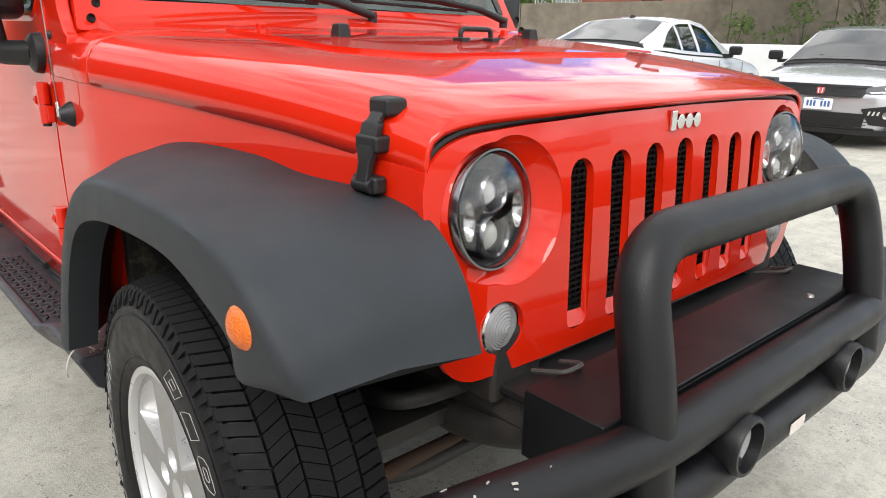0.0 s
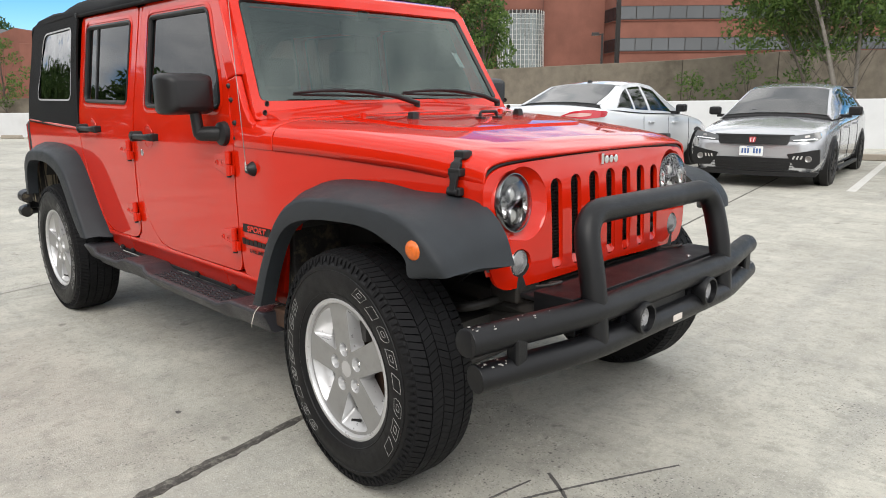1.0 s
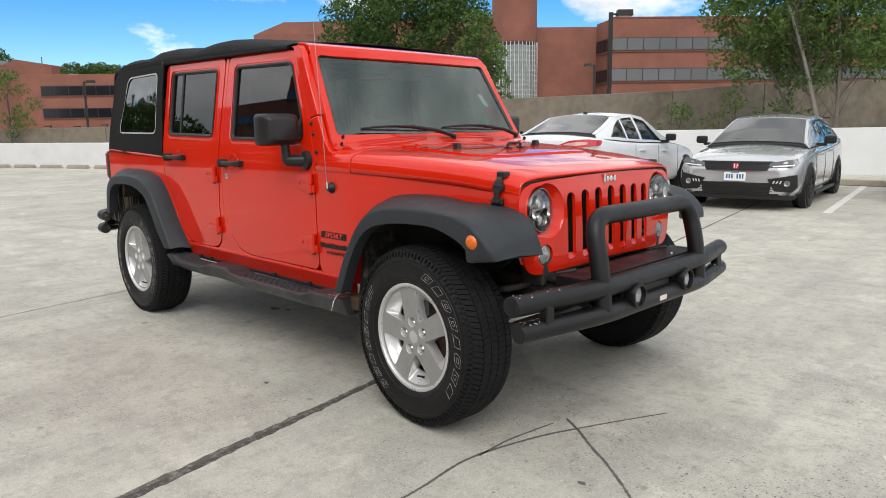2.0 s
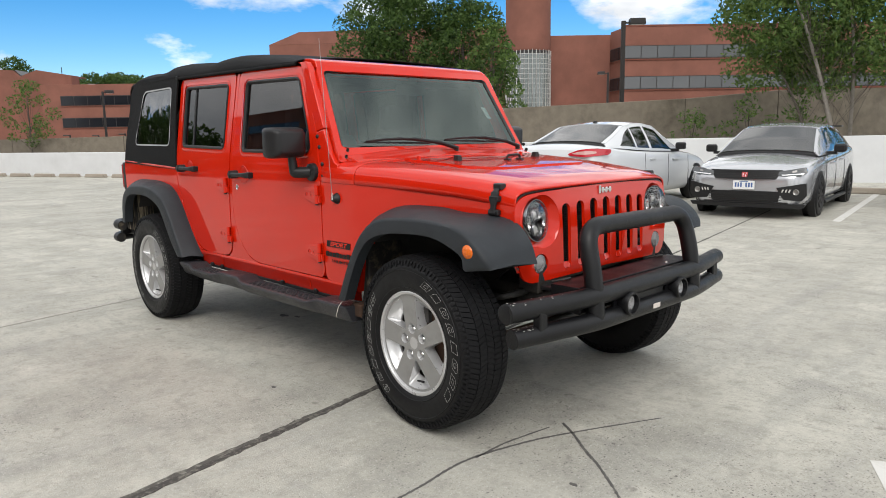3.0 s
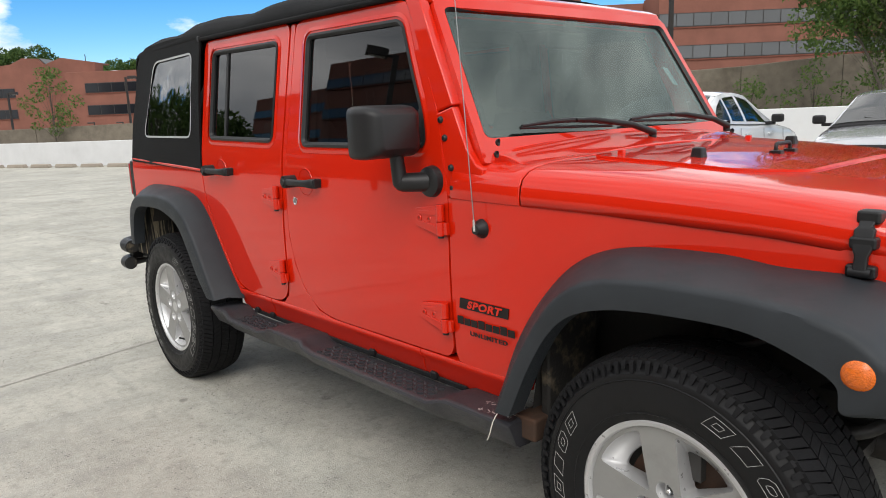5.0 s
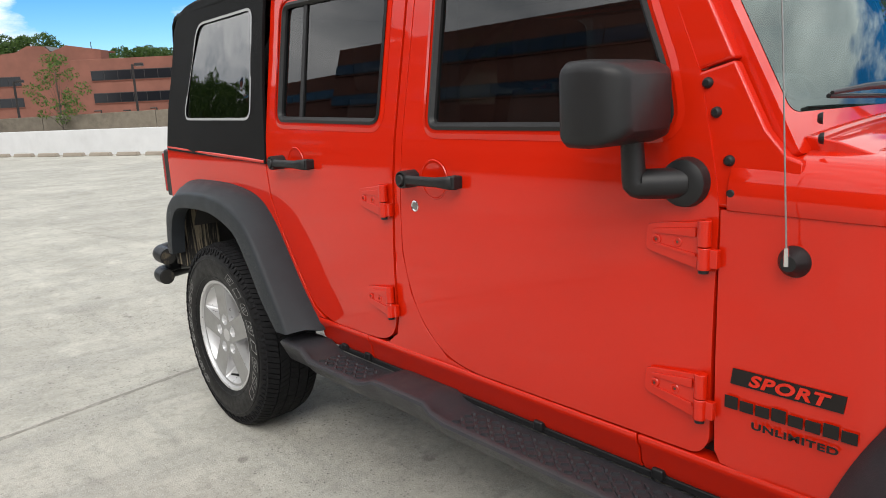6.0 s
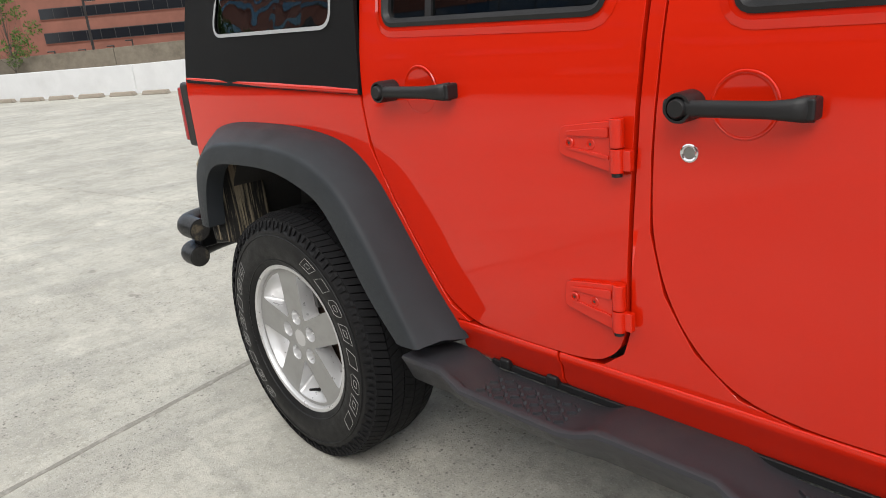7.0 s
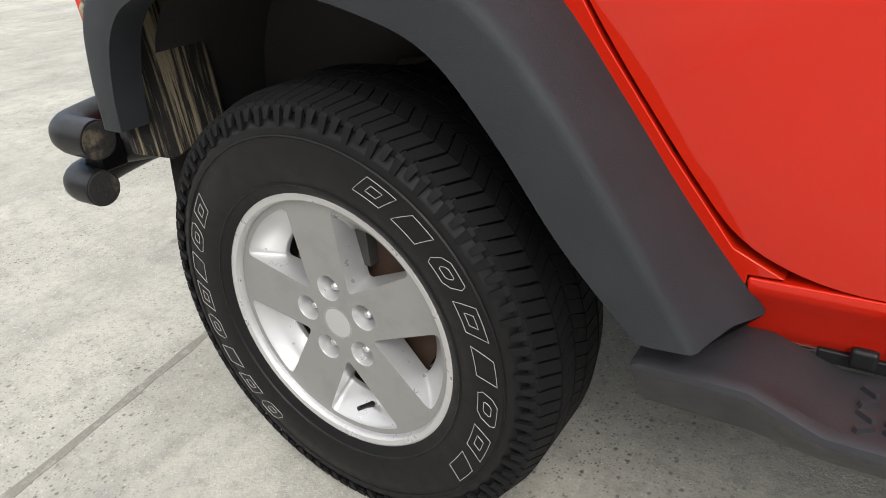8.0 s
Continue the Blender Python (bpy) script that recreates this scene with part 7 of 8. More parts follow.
def crown_mesh(name, clumps, per, size, seed, material):
    """Many small leaves in uneven clumps; clumps are (centre, radius)."""
    rng_ = np.random.default_rng(seed)
    verts, faces = [], []
    for c, r in clumps:
        n = int(per * (r ** 2))
        d = rng_.normal(size=(n, 3))
        d /= np.linalg.norm(d, axis=1)[:, None]
        rad = r * rng_.uniform(0.45, 1.08, n) ** 0.6
        p = np.array(c) + d * rad[:, None] * np.array((1, 1, 0.82))
        for q in p:
            u = rng_.normal(size=3)
            u /= np.linalg.norm(u)
            v = np.cross(u, rng_.normal(size=3))
            v /= np.linalg.norm(v)
            s_ = size * rng_.uniform(0.6, 1.35)
            k = len(verts)
            verts += [tuple(q - u * s_), tuple(q + v * s_ * 0.42), tuple(q + u * s_), tuple(q - v * s_ * 0.42)]
            faces.append((k, k + 1, k + 2, k + 3))
    me = bpy.data.meshes.new(name)
    me.from_pydata(verts, [], faces)
    me.materials.append(material)
    return me


def tree(x, y, h, spread, label, seed, leaf, per=120, size=0.10, trunk_r=0.12, lean=(0, 0), crown_low=0.35, clumps=26, z0=-0.1, bark=None, behind=None, top_f=0.86):
    rnd = random.Random(seed)
    t = thing("tree", (x, y, z0), label, "tree", "trees round the deck")
    bm = bmesh.new()
    bark = bark or BARK
    top = Vector((x + lean[0], y + lean[1], z0 + h * top_f))
    mid = Vector((x + lean[0] * 0.35 + rnd.uniform(-0.2, 0.2), y + lean[1] * 0.35, z0 + h * 0.42))
    trunk = curve_pts([(x, y, z0), tuple(mid), tuple(top)], 12)
    tube(bm, trunk, [trunk_r * (1 - 0.85 * i / 11) for i in range(12)], 10)
    part("trunk", bm, bark, t)
    cl = []
    for k in range(clumps):
        f = crown_low + (1 - crown_low) * (k + rnd.random()) / clumps
        base = trunk[min(11, int(f * 0.9 * 11))]
        prof = math.sin(min(1.0, (f - crown_low) / (1 - crown_low) * 0.86 + 0.16) * math.pi) ** 0.7
        ang = k * 2.399 + rnd.uniform(-0.5, 0.5)
        rr = spread * prof * rnd.uniform(0.45, 1.0)
        c = Vector((base.x + rr * math.cos(ang), base.y + rr * math.sin(ang), z0 + h * f + rnd.uniform(-0.03, 0.03) * h))
        if behind and k % 4:
            # an open crown: the boughs grow away from the deck
            out = (c.x - base.x) * behind[0] + (c.y - base.y) * behind[1]
            if out < 0.7:
                c = c + Vector((behind[0], behind[1], 0)) * (0.8 - out + rnd.random() * 0.8)
        r = spread * rnd.uniform(0.20, 0.40)
        cl.append((tuple(c), r))
        br = bmesh.new()
        start = trunk[max(1, min(10, int(f * 0.62 * 11)))]
        tube(br, curve_pts([tuple(start), tuple(start.lerp(c, 0.55) + Vector((0, 0, rnd.uniform(-0.1, 0.25)))), tuple(c)], 6), [trunk_r * q * (0.36 if behind else 1.0) for q in (0.26, 0.20, 0.15, 0.11, 0.07, 0.03)], 6)
        part("limb", br, BARK, t)
    ob = part("crown", crown_mesh("crown", cl, per, size, seed, leaf), None, t)
    tagged(ob, "uneven leafy crown", kind="stuff")
    return t


tree(-33.0, 27.5, 10.9, 4.2, "broad dark green tree before the brick offices", 11, LEAF_D, 420, 0.13, 0.22, crown_low=0.22, clumps=44)
tree(-29.5, 29.5, 9.6, 3.2, "dark green tree before the brick offices", 12, LEAF_D, 420, 0.13, 0.18, crown_low=0.2, clumps=30)
tree(-26.3, 28.8, 8.0, 2.0, "slim light green tree before the brick offices", 13, LEAF_L, 420, 0.12, 0.14, crown_low=0.2, clumps=22)
AWAY = (-0.31, 0.95)
tree(-5.05, 21.4, 9.0, 3.0, "open green tree with a leaning pale trunk beside the deck", 14, LEAF_L, 500, 0.085, 0.085, lean=(-2.6, 0.2), crown_low=0.36, clumps=56, bark=PALE_BARK, behind=AWAY)
tree(-5.25, 22.6, 9.2, 2.7, "open green tree with a pale upright trunk beside the deck", 15, LEAF_L, 470, 0.085, 0.075, lean=(-0.7, 0), crown_low=0.34, clumps=38, bark=PALE_BARK, behind=AWAY)
tree(-5.9, 21.9, 6.6, 1.9, "small green tree with a slanting dark trunk by the ramp wall", 16, LEAF_L, 430, 0.08, 0.06, lean=(-3.0, 0.3), crown_low=0.42, clumps=30, behind=AWAY)
tree(-0.5, 25.0, 9.4, 3.6, "open green tree beside the deck", 17, LEAF_D, 420, 0.09, 0.11, crown_low=0.15, clumps=30)
tree(-48.15, 9.62, 5.0, 1.5, "small light green tree beyond the parapet", 18, LEAF_L, 420, 0.09, 0.07, crown_low=0.25, clumps=22)
tree(-61.0, 4.0, 4.6, 1.7, "small green tree beyond the parapet", 19, LEAF_L, 300, 0.10, 0.07, crown_low=0.2, clumps=18)
for k, (x, y, h) in enumerate(((-9.4, 24.6, 2.6), (-7.0, 23.2, 2.3), (-11.5, 24.6, 2.2))):
    tree(x, y, h, 1.0, "low green shrub by the ramp wall", 30 + k, LEAF_L, 500, 0.07, 0.04, crown_low=0.1, clumps=14)
# trees on the open side, which the rear windows mirror
for k, (x, y, h, s_) in enumerate(((-53, -20.5, 8.2, 4.5), (-60, -27, 8.5, 5), (-61, -14, 7.6, 4.5), (-51, -13, 6.2, 3.5), (-69, -20, 9.2, 5))):
    tree(x, y, h, s_, "dark green tree on the open side of the deck", 50 + k, LEAF_D, 110, 0.24, 0.25, crown_low=0.12, clumps=30)

# distant woods over the roofs
rng_w = random.Random(8)
cl = []
for (x0, y0, z0), (x1, y1, z1), n in (((-182, 21, 18.5), (-166, 38, 15.5), 34), ((-160, 44, 12.3), (-143, 62, 12.3), 34)):
    for k in range(n):
        t = k / (n - 1)
        cl.append(((x0 + (x1 - x0) * t + rng_w.uniform(-3, 3), y0 + (y1 - y0) * t + rng_w.uniform(-3, 3), z0 + (z1 - z0) * t + rng_w.uniform(-2.5, 0.6)), rng_w.uniform(1.6, 2.8)))
tagged(part("woods", crown_mesh("woods", cl, 90, 0.34, 9, LEAF_D), None, None), "distant dark green woods behind the offices", "trees", kind="stuff")


# ---- parked cars ----
WHITEP = mat("white_car_paint", (0.60, 0.62, 0.645), 0.3, coat=1.0)
SILVERP = mat("silver_car_paint", (0.46, 0.47, 0.49), 0.25, metal=0.5, coat=1.0)
DARKP = mat("dark_car_paint", (0.03, 0.035, 0.045), 0.3, coat=1.0)
CARGLASS = pane_glass("car_glass", (0.26, 0.28, 0.27), base=0.11)


def tab(rows, x):
    for p, q in zip(rows, rows[1:]):
        if x <= q[0]:
            t = max(0.0, (x - p[0]) / (q[0] - p[0]))
            return [a + (b - a) * t for a, b in zip(p[1:], q[1:])]
    return list(rows[-1][1:])


def parked_car(rear, yaw, body, house, paint, label, axles, glass, rear_glass, wind_glass, roof_x):
    t = thing("parked_car", (rear[0], rear[1], 0), label, "car", "cars parked along the parapet")
    M = Matrix.Translation((rear[0], rear[1], 0)) @ Matrix.Rotation(radians(yaw), 4, "Z")
    t.matrix_basis = M
    rows = []
    for x, w, zb, zs, zc in body:
        half = [(0.70, zb), (0.92, zb + 0.015), (0.975, zb + 0.10), (1.0, zb + (zs - zb) * 0.42), (0.995, zb + (zs - zb) * 0.72), (0.98, zs - (zs - zb) * 0.12), (0.93, zs - 0.006), (0.80, zs + 0.25 * (zc - zs)), (0.45, zs + 0.75 * (zc - zs))]
        sec = [(-a * w, z) for a, z in half] + [(0, zc)] + [(a * w, z) for a, z in reversed(half)]
        rows.append([Vector((x, y, z)) for y, z in sec])
    bd = part("body", loft(bmesh.new(), rows, close_u=True, caps=True), paint, t, m=M, angle=42)
    bd.modifiers.new("round", "SUBSURF").levels = 1
    bd.modifiers["round"].render_levels = 1

    def side_pt(x, k, off, s):
        zb, zt, wb, wt = tab(house, x)
        kk = max(0.0, min(1.0, k))
        return Vector((x, s * (wb + (wt - wb) * kk ** 1.25 + off), zb + (zt - 0.035 - zb) * kk))

    def top_pt(x, u, off):
        zb, zt, wb, wt = tab(house, x)
        return Vector((x, u * wt, zt - 0.030 * abs(u) ** 3 + 0.012 * (1 - u * u) + off))

    rows = []
    for x in [house[0][0] + (house[-1][0] - house[0][0]) * i / 24 for i in range(25)]:
        rows.append([side_pt(x, k / 4, -0.012, -1) for k in range(5)] + [top_pt(x, u / 4, -0.014) for u in range(-4, 5)] + [side_pt(x, k / 4, -0.012, 1) for k in range(4, -1, -1)])
    part("cabin", loft(bmesh.new(), rows, close_u=True, caps=True), DARKIN, t, m=M, angle=60)
    cx = [house[0][0] + 0.08 * i for i in range(1, 60)]
    # roof and pillars in body colour
    bm = plate([(roof_x[0], -1.0), (roof_x[1], -1.0), (roof_x[1], 1.0), (roof_x[0], 1.0)], lambda u, v, d: top_pt(u, v, 0.002 - d), 0.014, cuts_u=cx, cuts_v=[v / 5 for v in range(-4, 5)])
    part("roof", bm, paint, t, m=M, angle=60)
    outer = [(house[0][0] + 0.02, 0.0), (house[-1][0] - 0.02, 0.0)] + [(x, 1.0) for x in reversed([house[0][0] + 0.05 + (house[-1][0] - house[0][0] - 0.1) * i / 12 for i in range(13)])]
    for s in (-1, 1):
        bm = plate(outer, lambda u, v, d, s=s: side_pt(u, v, 0.003 - d, s), 0.014, holes=glass, cuts_u=cx, cuts_v=[0.25, 0.5, 0.75])
        part("window_frame", bm, paint, t, m=M, angle=60)
        for g in glass:
            one_gloss(part("side_window", plate(g, lambda u, v, d, s=s: side_pt(u, v, 0.001 - d, s), 0.005, cuts_u=cx, cuts_v=[0.25, 0.5, 0.75]), CARGLASS, t, m=M, angle=60))
            tr = rim_strip([(*q, -0.004) for q in g], [(q.x, q.y, -0.004) for q in inset(g, 0.018)], lambda u, v, d, s=s: side_pt(u, v, -d + 0.001, s))
            part("window_trim", tr, PLASTIC, t, m=M)
        # door seams and handles
        for x in (axles[0] + 0.62, (axles[0] + axles[1]) / 2 + 0.12, axles[1] - 0.42):
            w, zb, zs, zc = tab(body, x)
            part("door_seam", one_tube([(x, s * w * 0.985, zs - 0.05), (x + 0.01, s * w * 1.001, (zs + zb) / 2), (x + 0.02, s * w * 0.985, zb + 0.14)], 0.0035, 6), PLASTIC, t, m=M)
        for x in (axles[0] + 0.78, (axles[0] + axles[1]) / 2 + 0.28):
            w, zb, zs, zc = tab(body, x)
            part("door_handle", one_box(x, x + 0.20, *sorted((s * (w * 0.985), s * (w * 0.985 + 0.035))), zs - 0.16, zs - 0.13), paint, t, m=M, bevel=0.008)
        x = house[-1][0] - 0.55
        zb, zt, wb, wt = tab(house, x)
        mr = part("door_mirror", one_box(x - 0.02, x + 0.11, *sorted((s * (wb + 0.09), s * (wb + 0.27))), zb + 0.03, zb + 0.16), PLASTIC, t, m=M, bevel=0.035)
        part("mirror_foot", one_box(x + 0.02, x + 0.09, *sorted((s * (wb - 0.02), s * (wb + 0.14))), zb - 0.005, zb + 0.045), PLASTIC, mr, m=M, bevel=0.012)
        for ax in axles:
            w, zb, zs, zc = tab(body, ax)
            y = w - 0.105
            wm = M @ Matrix.Translation((ax, s * y, 0.325)) @ (Matrix.Rotation(math.pi, 4, "Z") if s > 0 else I4)
            # dark arch behind the wheel, and its rolled lip
            part("wheel_arch", one_lathe([(0.0, -0.085), (0.30, -0.100), (0.362, -0.104), (0.372, -0.100), (0.372, 0.0)], 36, wm), PLASTIC, t)
            wl = part("wheel", one_lathe([(0.215, -0.115), (0.30, -0.122), (0.318, -0.112), (0.325, -0.09), (0.325, 0.09)], 40, wm), SIDEWALL, t)
            bm = bmesh.new()
            lathe(bm, [(0.222, -0.112), (0.214, -0.120), (0.205, -0.110), (0.198, -0.06)], 36, wm)
            lathe(bm, [(0.0, -0.116), (0.05, -0.112), (0.055, -0.08)], 20, wm)
            for k in range(10):
                a = 2 * math.pi * k / 10
                box(bm, 0.04, 0.21, -0.112, -0.085, -0.017, 0.017, wm @ Matrix.Rotation(-a, 4, "Y"))
            part("rim", bm, ALLOY if paint is WHITEP else PLASTIC, wl)
    bm = plate(rear_glass, lambda u, v, d: top_pt(u, v, 0.003 - d), 0.005, cuts_u=cx, cuts_v=[v / 5 for v in range(-4, 5)])
    one_gloss(part("rear_window", bm, CARGLASS, t, m=M, angle=60))
    bm = plate(wind_glass, lambda u, v, d: top_pt(u, v, 0.003 - d), 0.005, cuts_u=cx, cuts_v=[v / 5 for v in range(-4, 5)])
    one_gloss(part("windscreen", bm, CARGLASS, t, m=M, angle=60))
    for s in (-1, 1):
        a = [(wind_glass[0][0], s * 1.0), (wind_glass[1][0], s * 1.0), (wind_glass[1][0], s * 0.96), (wind_glass[0][0], s * 0.96)]
        part("pillar", plate(a, lambda u, v, d: top_pt(u, v, 0.006 - d), 0.012, cuts_u=cx), paint, t, m=M, angle=60)
        a = [(rear_glass[0][0], s * 1.0), (rear_glass[1][0], s * 1.0), (rear_glass[1][0], s * 0.90), (rear_glass[0][0], s * 0.90)]
        part("pillar", plate(a, lambda u, v, d: top_pt(u, v, 0.006 - d), 0.012, cuts_u=cx), paint, t, m=M, angle=60)
    part("roof_fin", one_box(roof_x[0] + 0.10, roof_x[0] + 0.24, -0.025, 0.025, tab(house, roof_x[0] + 0.15)[1], tab(house, roof_x[0] + 0.15)[1] + 0.055, taper=0.5), PLASTIC, t, m=M, bevel=0.008)
    return t, M


# white saloon, tail towards the deck
S_BODY = [(0.0, 0.62, 0.46, 0.66, 0.67), (0.02, 0.74, 0.36, 0.84, 0.86), (0.05, 0.81, 0.30, 1.05, 1.08), (0.13, 0.86, 0.25, 1.105, 1.145), (0.45, 0.905, 0.21, 1.09, 1.16), (0.9, 0.922, 0.20, 1.05, 1.13), (1.6, 0.925, 0.20, 1.00, 1.06),
          (2.5, 0.925, 0.20, 0.965, 1.0), (3.3, 0.922, 0.20, 0.945, 1.03), (3.9, 0.908, 0.20, 0.89, 0.97), (4.4, 0.87, 0.20, 0.80, 0.87), (4.7, 0.79, 0.22, 0.69, 0.74), (4.84, 0.66, 0.28, 0.58, 0.61), (4.87, 0.50, 0.36, 0.52, 0.53)]
S_HOUSE = [(0.55, 1.07, 1.145, 0.78, 0.74), (1.0, 1.05, 1.305, 0.83, 0.71), (1.38, 1.02, 1.46, 0.85, 0.65), (1.75, 1.00, 1.50, 0.85, 0.60), (2.1, 0.985, 1.505, 0.85, 0.60), (2.55, 0.97, 1.455, 0.85, 0.595), (3.0, 0.955, 1.22, 0.84, 0.67), (3.42, 0.94, 1.01, 0.80, 0.76)]
S_GLASS = [[(0.98, 0.20), (1.50, 0.10), (1.50, 0.88), (1.24, 0.74)], [(1.56, 0.10), (2.02, 0.09), (2.02, 0.90), (1.56, 0.88)], [(2.10, 0.09), (2.94, 0.09), (2.72, 0.55), (2.52, 0.86), (2.10, 0.90)]]
saloon_car, FM = parked_car((-5.02, 6.54), math.degrees(math.atan2(0.998, -0.07)), S_BODY, S_HOUSE, WHITEP, "white saloon car parked nose-in beside the parapet", (1.10, 3.95),
                     S_GLASS, [(0.62, -0.88), (1.34, -0.88), (1.34, 0.88), (0.62, 0.88)], [(2.60, -0.90), (3.36, -0.90), (3.36, 0.90), (2.60, 0.90)], (1.38, 2.57))
for s in (-1, 1):
    # tail lamps wrap from the boot lid round the corner
    loop = fillet([(0.42, 0.985, 0), (0.60, 1.05, 0), (0.80, 1.075, 0), (0.930, 1.05, 0), (0.915, 0.965, 0), (0.74, 0.935, 0), (0.44, 0.955, 0)], 0.03, 4, True)

    def tail_place(u, v, d, s=s):
        x = -0.034 + 0.29 * max(0.0, (u - 0.66) / 0.22) ** 2.2 + 0.12 * max(0.0, v - 0.98)
        return Vector((x + d, s * min(u, 0.895 + 0.2 * (u - 0.895)) * 1.02, v))

    tlp = part("tail_lamp", plate([(q.x, q.y) for q in loop], tail_place, 0.09, cuts_u=steps(0.42, 0.93, 0.03)), mat("bright_red_lens", (0.50, 0.02, 0.035), 0.15, coat=1.0), saloon_car, "wide red tail lamp", m=FM, bevel=0.006)
    inner = [(q.x * 0.66 + 0.225, q.y * 0.42 + 0.582) for q in loop]
    part("tail_lamp_core", plate(inner, lambda u, v, d, s=s: tail_place(u, v, d - 0.004, s), 0.01, cuts_u=steps(0.42, 0.88, 0.04)), mat("pale_red_lens", (0.62, 0.36, 0.34), 0.2, coat=1.0), tlp, m=FM)
part("chrome_strip", one_box(0.012, 0.035, -0.42, 0.42, 0.915, 0.945), CHROME, saloon_car, m=FM, bevel=0.006)
part("number_plate", one_box(0.000, 0.012, -0.155, 0.155, 0.72, 0.86), PAPER, saloon_car, m=FM, bevel=0.003)
part("rear_valance", one_box(-0.002, 0.10, -0.70, 0.70, 0.30, 0.42), PLASTIC, saloon_car, m=FM, bevel=0.02)
part("boot_seam", one_tube([(0.03, -0.70, 0.90), (0.03, -0.68, 0.70), (0.01, 0.68, 0.70), (0.03, 0.70, 0.90)], 0.006, 6), PLASTIC, saloon_car, m=FM)

# silver hatchback, nose towards the deck
H_BODY = [(0.0, 0.60, 0.45, 0.70, 0.72), (0.03, 0.74, 0.34, 0.90, 0.93), (0.10, 0.83, 0.27, 1.00, 1.02), (0.4, 0.885, 0.20, 1.02, 1.05), (1.0, 0.90, 0.18, 0.99, 1.03), (2.0, 0.90, 0.18, 0.945, 0.98), (2.8, 0.90, 0.18, 0.92, 0.97),
          (3.2, 0.898, 0.18, 0.905, 0.985), (3.7, 0.885, 0.18, 0.85, 0.925), (4.1, 0.86, 0.18, 0.785, 0.85), (4.32, 0.815, 0.19, 0.735, 0.785), (4.44, 0.76, 0.20, 0.69, 0.73), (4.50, 0.66, 0.22, 0.64, 0.67), (4.52, 0.55, 0.26, 0.60, 0.61)]
H_HOUSE = [(0.12, 0.99, 1.04, 0.74, 0.68), (0.55, 1.0, 1.27, 0.80, 0.64), (1.0, 0.99, 1.39, 0.825, 0.59), (1.6, 0.97, 1.43, 0.83, 0.575), (2.1, 0.95, 1.425, 0.83, 0.58), (2.45, 0.94, 1.375, 0.83, 0.59), (2.95, 0.92, 1.17, 0.825, 0.665), (3.38, 0.90, 0.965, 0.79, 0.745)]
H_GLASS = [[(0.72, 0.22), (1.08, 0.14), (1.08, 0.82), (0.92, 0.74)], [(1.14, 0.12), (1.78, 0.10), (1.78, 0.90), (1.20, 0.86)], [(1.86, 0.10), (2.86, 0.09), (2.62, 0.55), (2.42, 0.86), (1.86, 0.90)]]
hatch_car, CM = parked_car((-2.92, 12.27), math.degrees(math.atan2(-0.989, 0.15)), H_BODY, H_HOUSE, SILVERP, "silver-grey hatchback with black grille parked nose-out by the parapet", (0.95, 3.65),
                     H_GLASS, [(0.18, -0.88), (0.95, -0.88), (0.95, 0.88), (0.18, 0.88)], [(2.50, -0.955), (3.33, -0.955), (3.33, 0.955), (2.50, 0.955)], (0.95, 2.47))


def nose(u, v, d):
    """A point on the hatchback's nose; d behind the face."""
    return Vector((4.535 - 0.115 * (abs(u) / 0.8) ** 2.2 - 0.30 * max(0.0, v - 0.60) - 0.10 * max(0.0, 0.36 - v) - d, u, v))


def nose_part(name, pts, material, label="", off=0.0, th=0.03, parent=None, rad=0.012):
    loop = fillet([(a, b, 0) for a, b in pts], rad, 3, True)
    return part(name, plate([(q.x, q.y) for q in loop], lambda u, v, d: nose(u, v, d - off), th, cuts_u=steps(-0.88, 0.88, 0.08)), material, parent or hatch_car, label, m=CM, bevel=0.004)


nose_part("grille", [(-0.50, 0.715), (0.50, 0.715), (0.44, 0.600), (-0.44, 0.600)], PLASTIC, "black mesh grille", 0.016, 0.04)
for k in range(4):
    z = 0.615 + 0.026 * k
    nose_part("grille_bar", [(-0.43, z), (0.43, z), (0.43, z + 0.007), (-0.43, z + 0.007)], BLACKHOLE, "", 0.021, 0.01, rad=0.001)
nose_part("grille_wing", [(-0.52, 0.735), (0.52, 0.735), (0.50, 0.708), (-0.50, 0.708)], PLASTIC, "", 0.024)
nose_part("badge", [(-0.045, 0.70), (0.045, 0.70), (0.037, 0.625), (-0.037, 0.625)], mat("red_badge", (0.42, 0.03, 0.035), 0.3, coat=1.0), "small red badge", 0.028, 0.012)
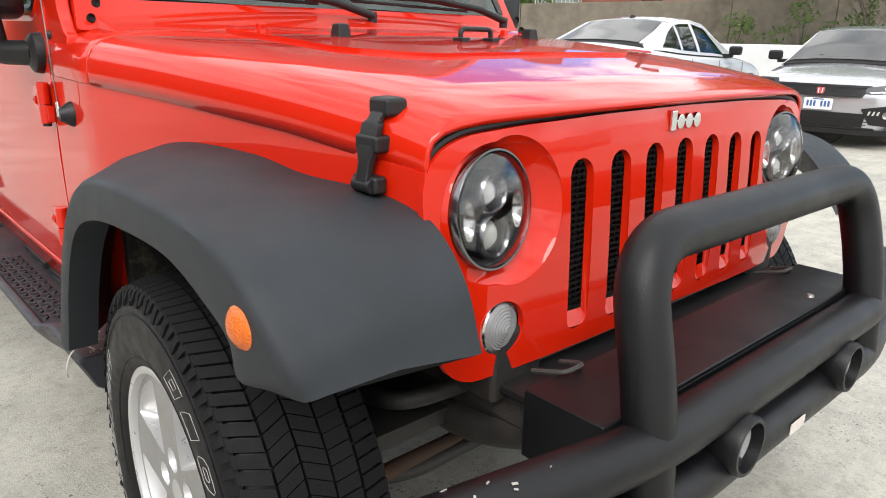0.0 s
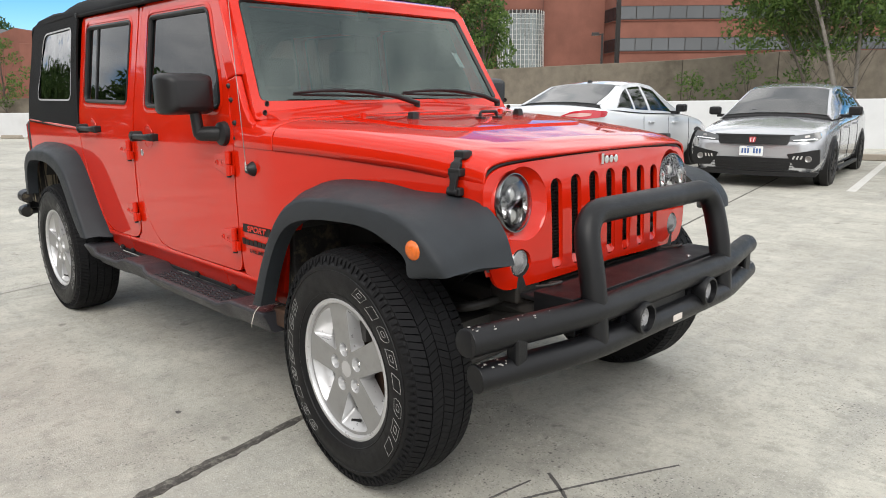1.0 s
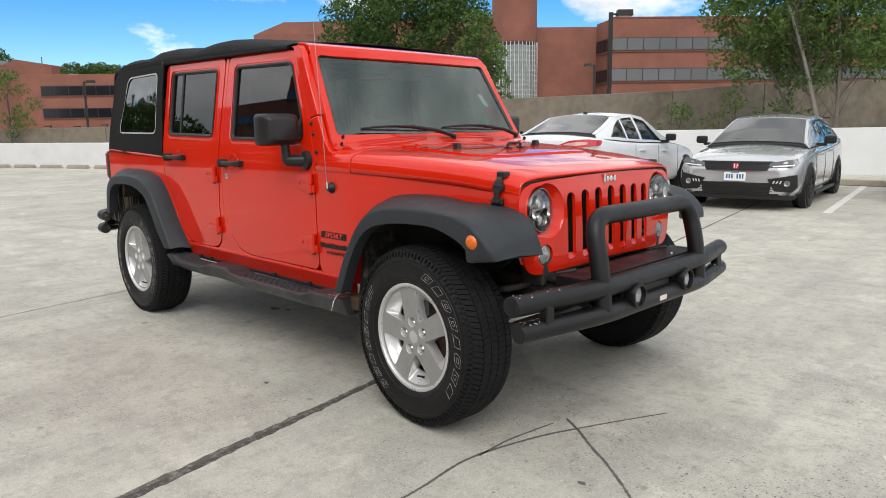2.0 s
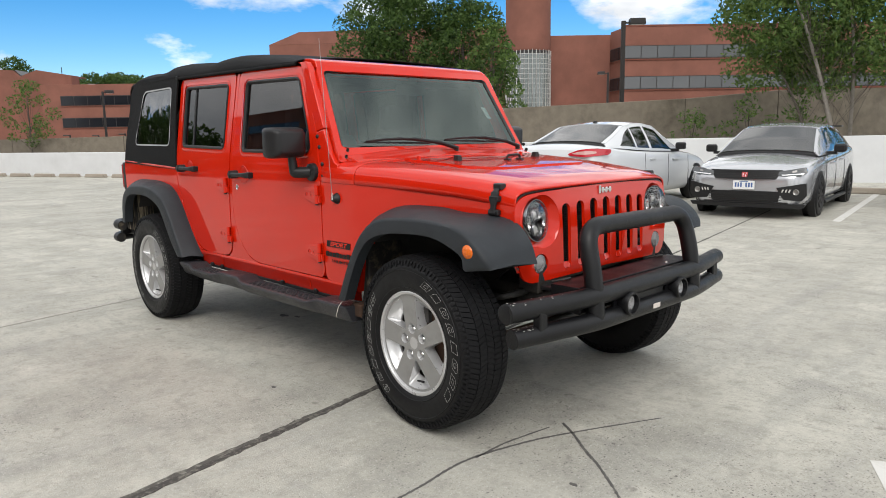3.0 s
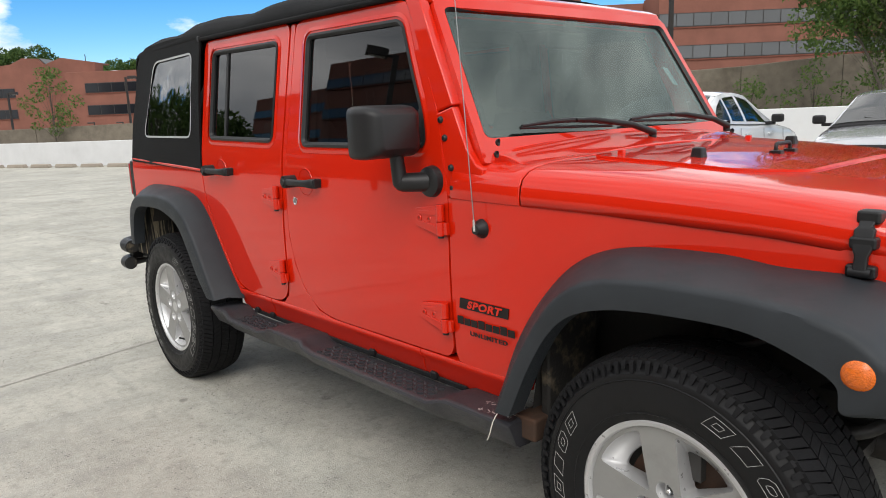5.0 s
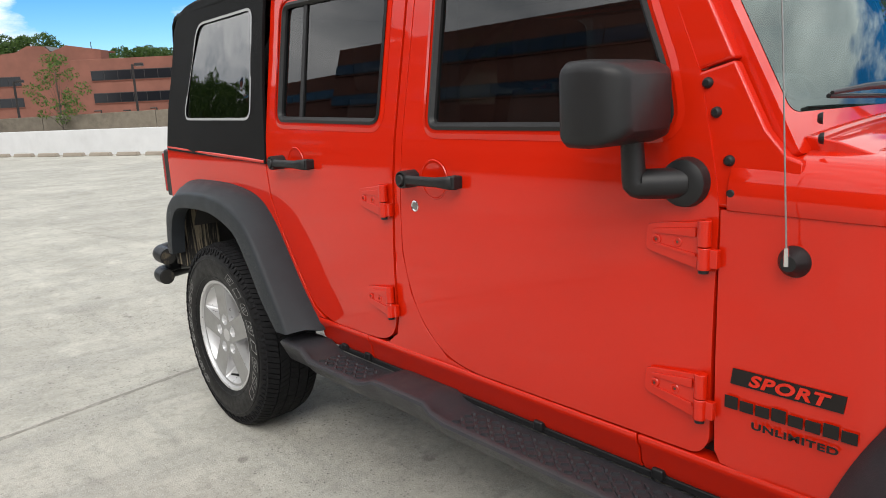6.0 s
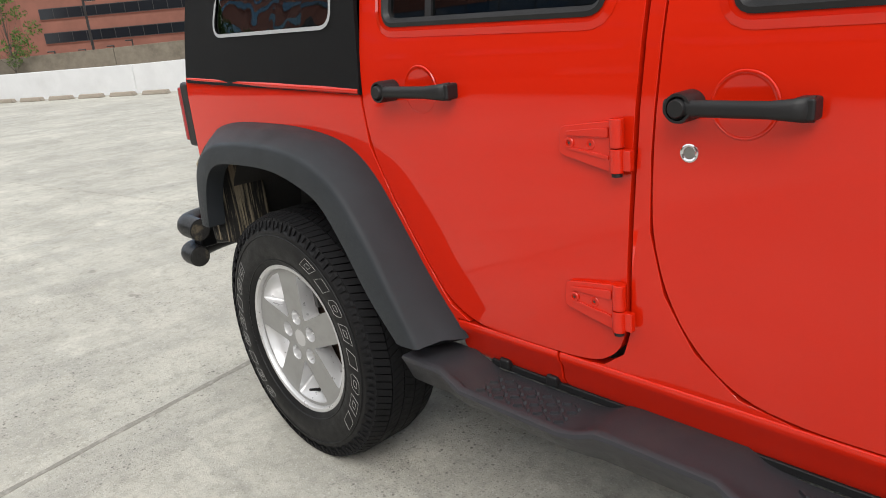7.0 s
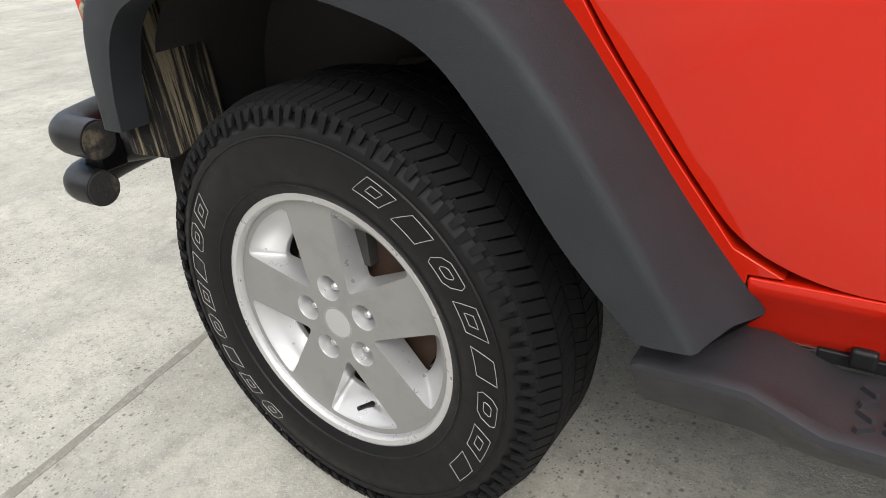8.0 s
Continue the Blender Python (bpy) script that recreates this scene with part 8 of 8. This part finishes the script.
for s in (-1, 1):
    nose_part("badge_bar", [(s * 0.018, 0.69), (s * 0.026, 0.69), (s * 0.022, 0.635), (s * 0.014, 0.635)], CHROME, "", 0.031, 0.008, rad=0.001)
    nose_part("headlamp", [(s * 0.47, 0.715), (s * 0.80, 0.775), (s * 0.835, 0.715), (s * 0.80, 0.665), (s * 0.56, 0.640), (s * 0.46, 0.660)], mat("smoked_lens", (0.06, 0.065, 0.07), 0.1, coat=1.0), "narrow smoked headlamp", 0.026, 0.05)
    nose_part("headlamp_strip", [(s * 0.50, 0.668), (s * 0.79, 0.690), (s * 0.79, 0.676), (s * 0.52, 0.654)], REFLECT, "", 0.030, 0.01, rad=0.003)
    nose_part("headlamp_bulb", [(s * 0.64, 0.725), (s * 0.70, 0.735), (s * 0.70, 0.705), (s * 0.64, 0.695)], STEEL, "", 0.029, 0.01)
    nose_part("side_intake", [(s * 0.45, 0.475), (s * 0.83, 0.545), (s * 0.845, 0.36), (s * 0.78, 0.285), (s * 0.55, 0.30)], PLASTIC, "black side intake", 0.035, 0.06)
    fogm = CM @ Matrix.Translation(nose(s * 0.71, 0.415, -0.040)) @ Matrix.Rotation(radians(90), 4, "Z")
    part("fog_lamp", one_lathe([(0.0, 0.0), (0.030, -0.004), (0.038, -0.010), (0.045, 0.0)], 20, fogm), STEEL, hatch_car)
    for k in range(3):
        u = s * (0.52 + 0.045 * k)
        nose_part("intake_bar", [(u, 0.41), (u + s * 0.022, 0.41), (u + s * 0.036, 0.455), (u + s * 0.014, 0.455)], CHROME, "", 0.040, 0.008, rad=0.003)
nose_part("lower_intake", [(-0.60, 0.42), (0.60, 0.42), (0.66, 0.265), (-0.66, 0.265)], PLASTIC, "black lower intake", 0.022, 0.05)
for k in range(3):
    z = 0.29 + 0.035 * k
    nose_part("intake_slat", [(-0.55, z), (0.55, z), (0.55, z + 0.010), (-0.55, z + 0.010)], BLACKHOLE, "", 0.027, 0.01, rad=0.002)
nose_part("splitter", [(-0.84, 0.235), (0.84, 0.235), (0.80, 0.175), (-0.80, 0.175)], PLASTIC, "black front splitter", 0.035, 0.10)
nose_part("bumper_lip", [(-0.60, 0.262), (0.60, 0.262), (0.62, 0.240), (-0.62, 0.240)], PLASTIC, "", 0.030, 0.05)
pl = nose_part("number_plate", [(-0.155, 0.575), (0.155, 0.575), (0.155, 0.445), (-0.155, 0.445)], PAPER, "white number plate with blue bars", 0.040, 0.012)
for k in range(7):
    u = -0.125 + 0.038 * k
    if k != 3:
        nose_part("plate_bar", [(u, 0.545), (u + 0.024, 0.545), (u + 0.024, 0.478), (u, 0.478)], BLUEINK, "", 0.0418, 0.006, pl, rad=0.003)
nose_part("plate_bar", [(-0.06, 0.570), (0.06, 0.570), (0.06, 0.558), (-0.06, 0.558)], BLUEINK, "", 0.0418, 0.006, pl, rad=0.001)
for s in (-1, 1):
    part("wiper", one_tube([(3.33, s * 0.1 + 0.2, 0.985), (3.22, s * 0.1 - 0.25, 1.045)], 0.010, 6), PLASTIC, hatch_car, m=CM)
    part("side_skirt", one_box(1.35, 3.25, *sorted((s * 0.84, s * 0.915)), 0.165, 0.215), PLASTIC, hatch_car, m=CM, bevel=0.015)
part("rear_spoiler", one_box(0.10, 0.32, -0.62, 0.62, 1.36, 1.385), PLASTIC, hatch_car, m=CM, bevel=0.01)
for s in (-1, 1):
    part("spoiler_post", one_box(0.18, 0.40, s * 0.45 - 0.02, s * 0.45 + 0.02, 1.10, 1.37), PLASTIC, hatch_car, m=CM, bevel=0.01)

# dark saloon in the next stall
drk, DM = parked_car((-0.42, 14.9), math.degrees(math.atan2(-0.989, 0.15)), S_BODY, S_HOUSE, DARKP, "dark saloon car parked beside the silver hatchback", (1.10, 3.95),
                     S_GLASS, [(0.62, -0.88), (1.34, -0.88), (1.34, 0.88), (0.62, 0.88)], [(2.60, -0.90), (3.36, -0.90), (3.36, 0.90), (2.60, 0.90)], (1.38, 2.57))
for s in (-1, 1):
    part("headlamp", one_box(4.60, 4.72, *sorted((s * 0.52, s * 0.76)), 0.62, 0.71), REFLECT, drk, m=DM, bevel=0.02)
part("grille", one_box(4.80, 4.885, -0.45, 0.45, 0.38, 0.52), PLASTIC, drk, m=DM, bevel=0.02)
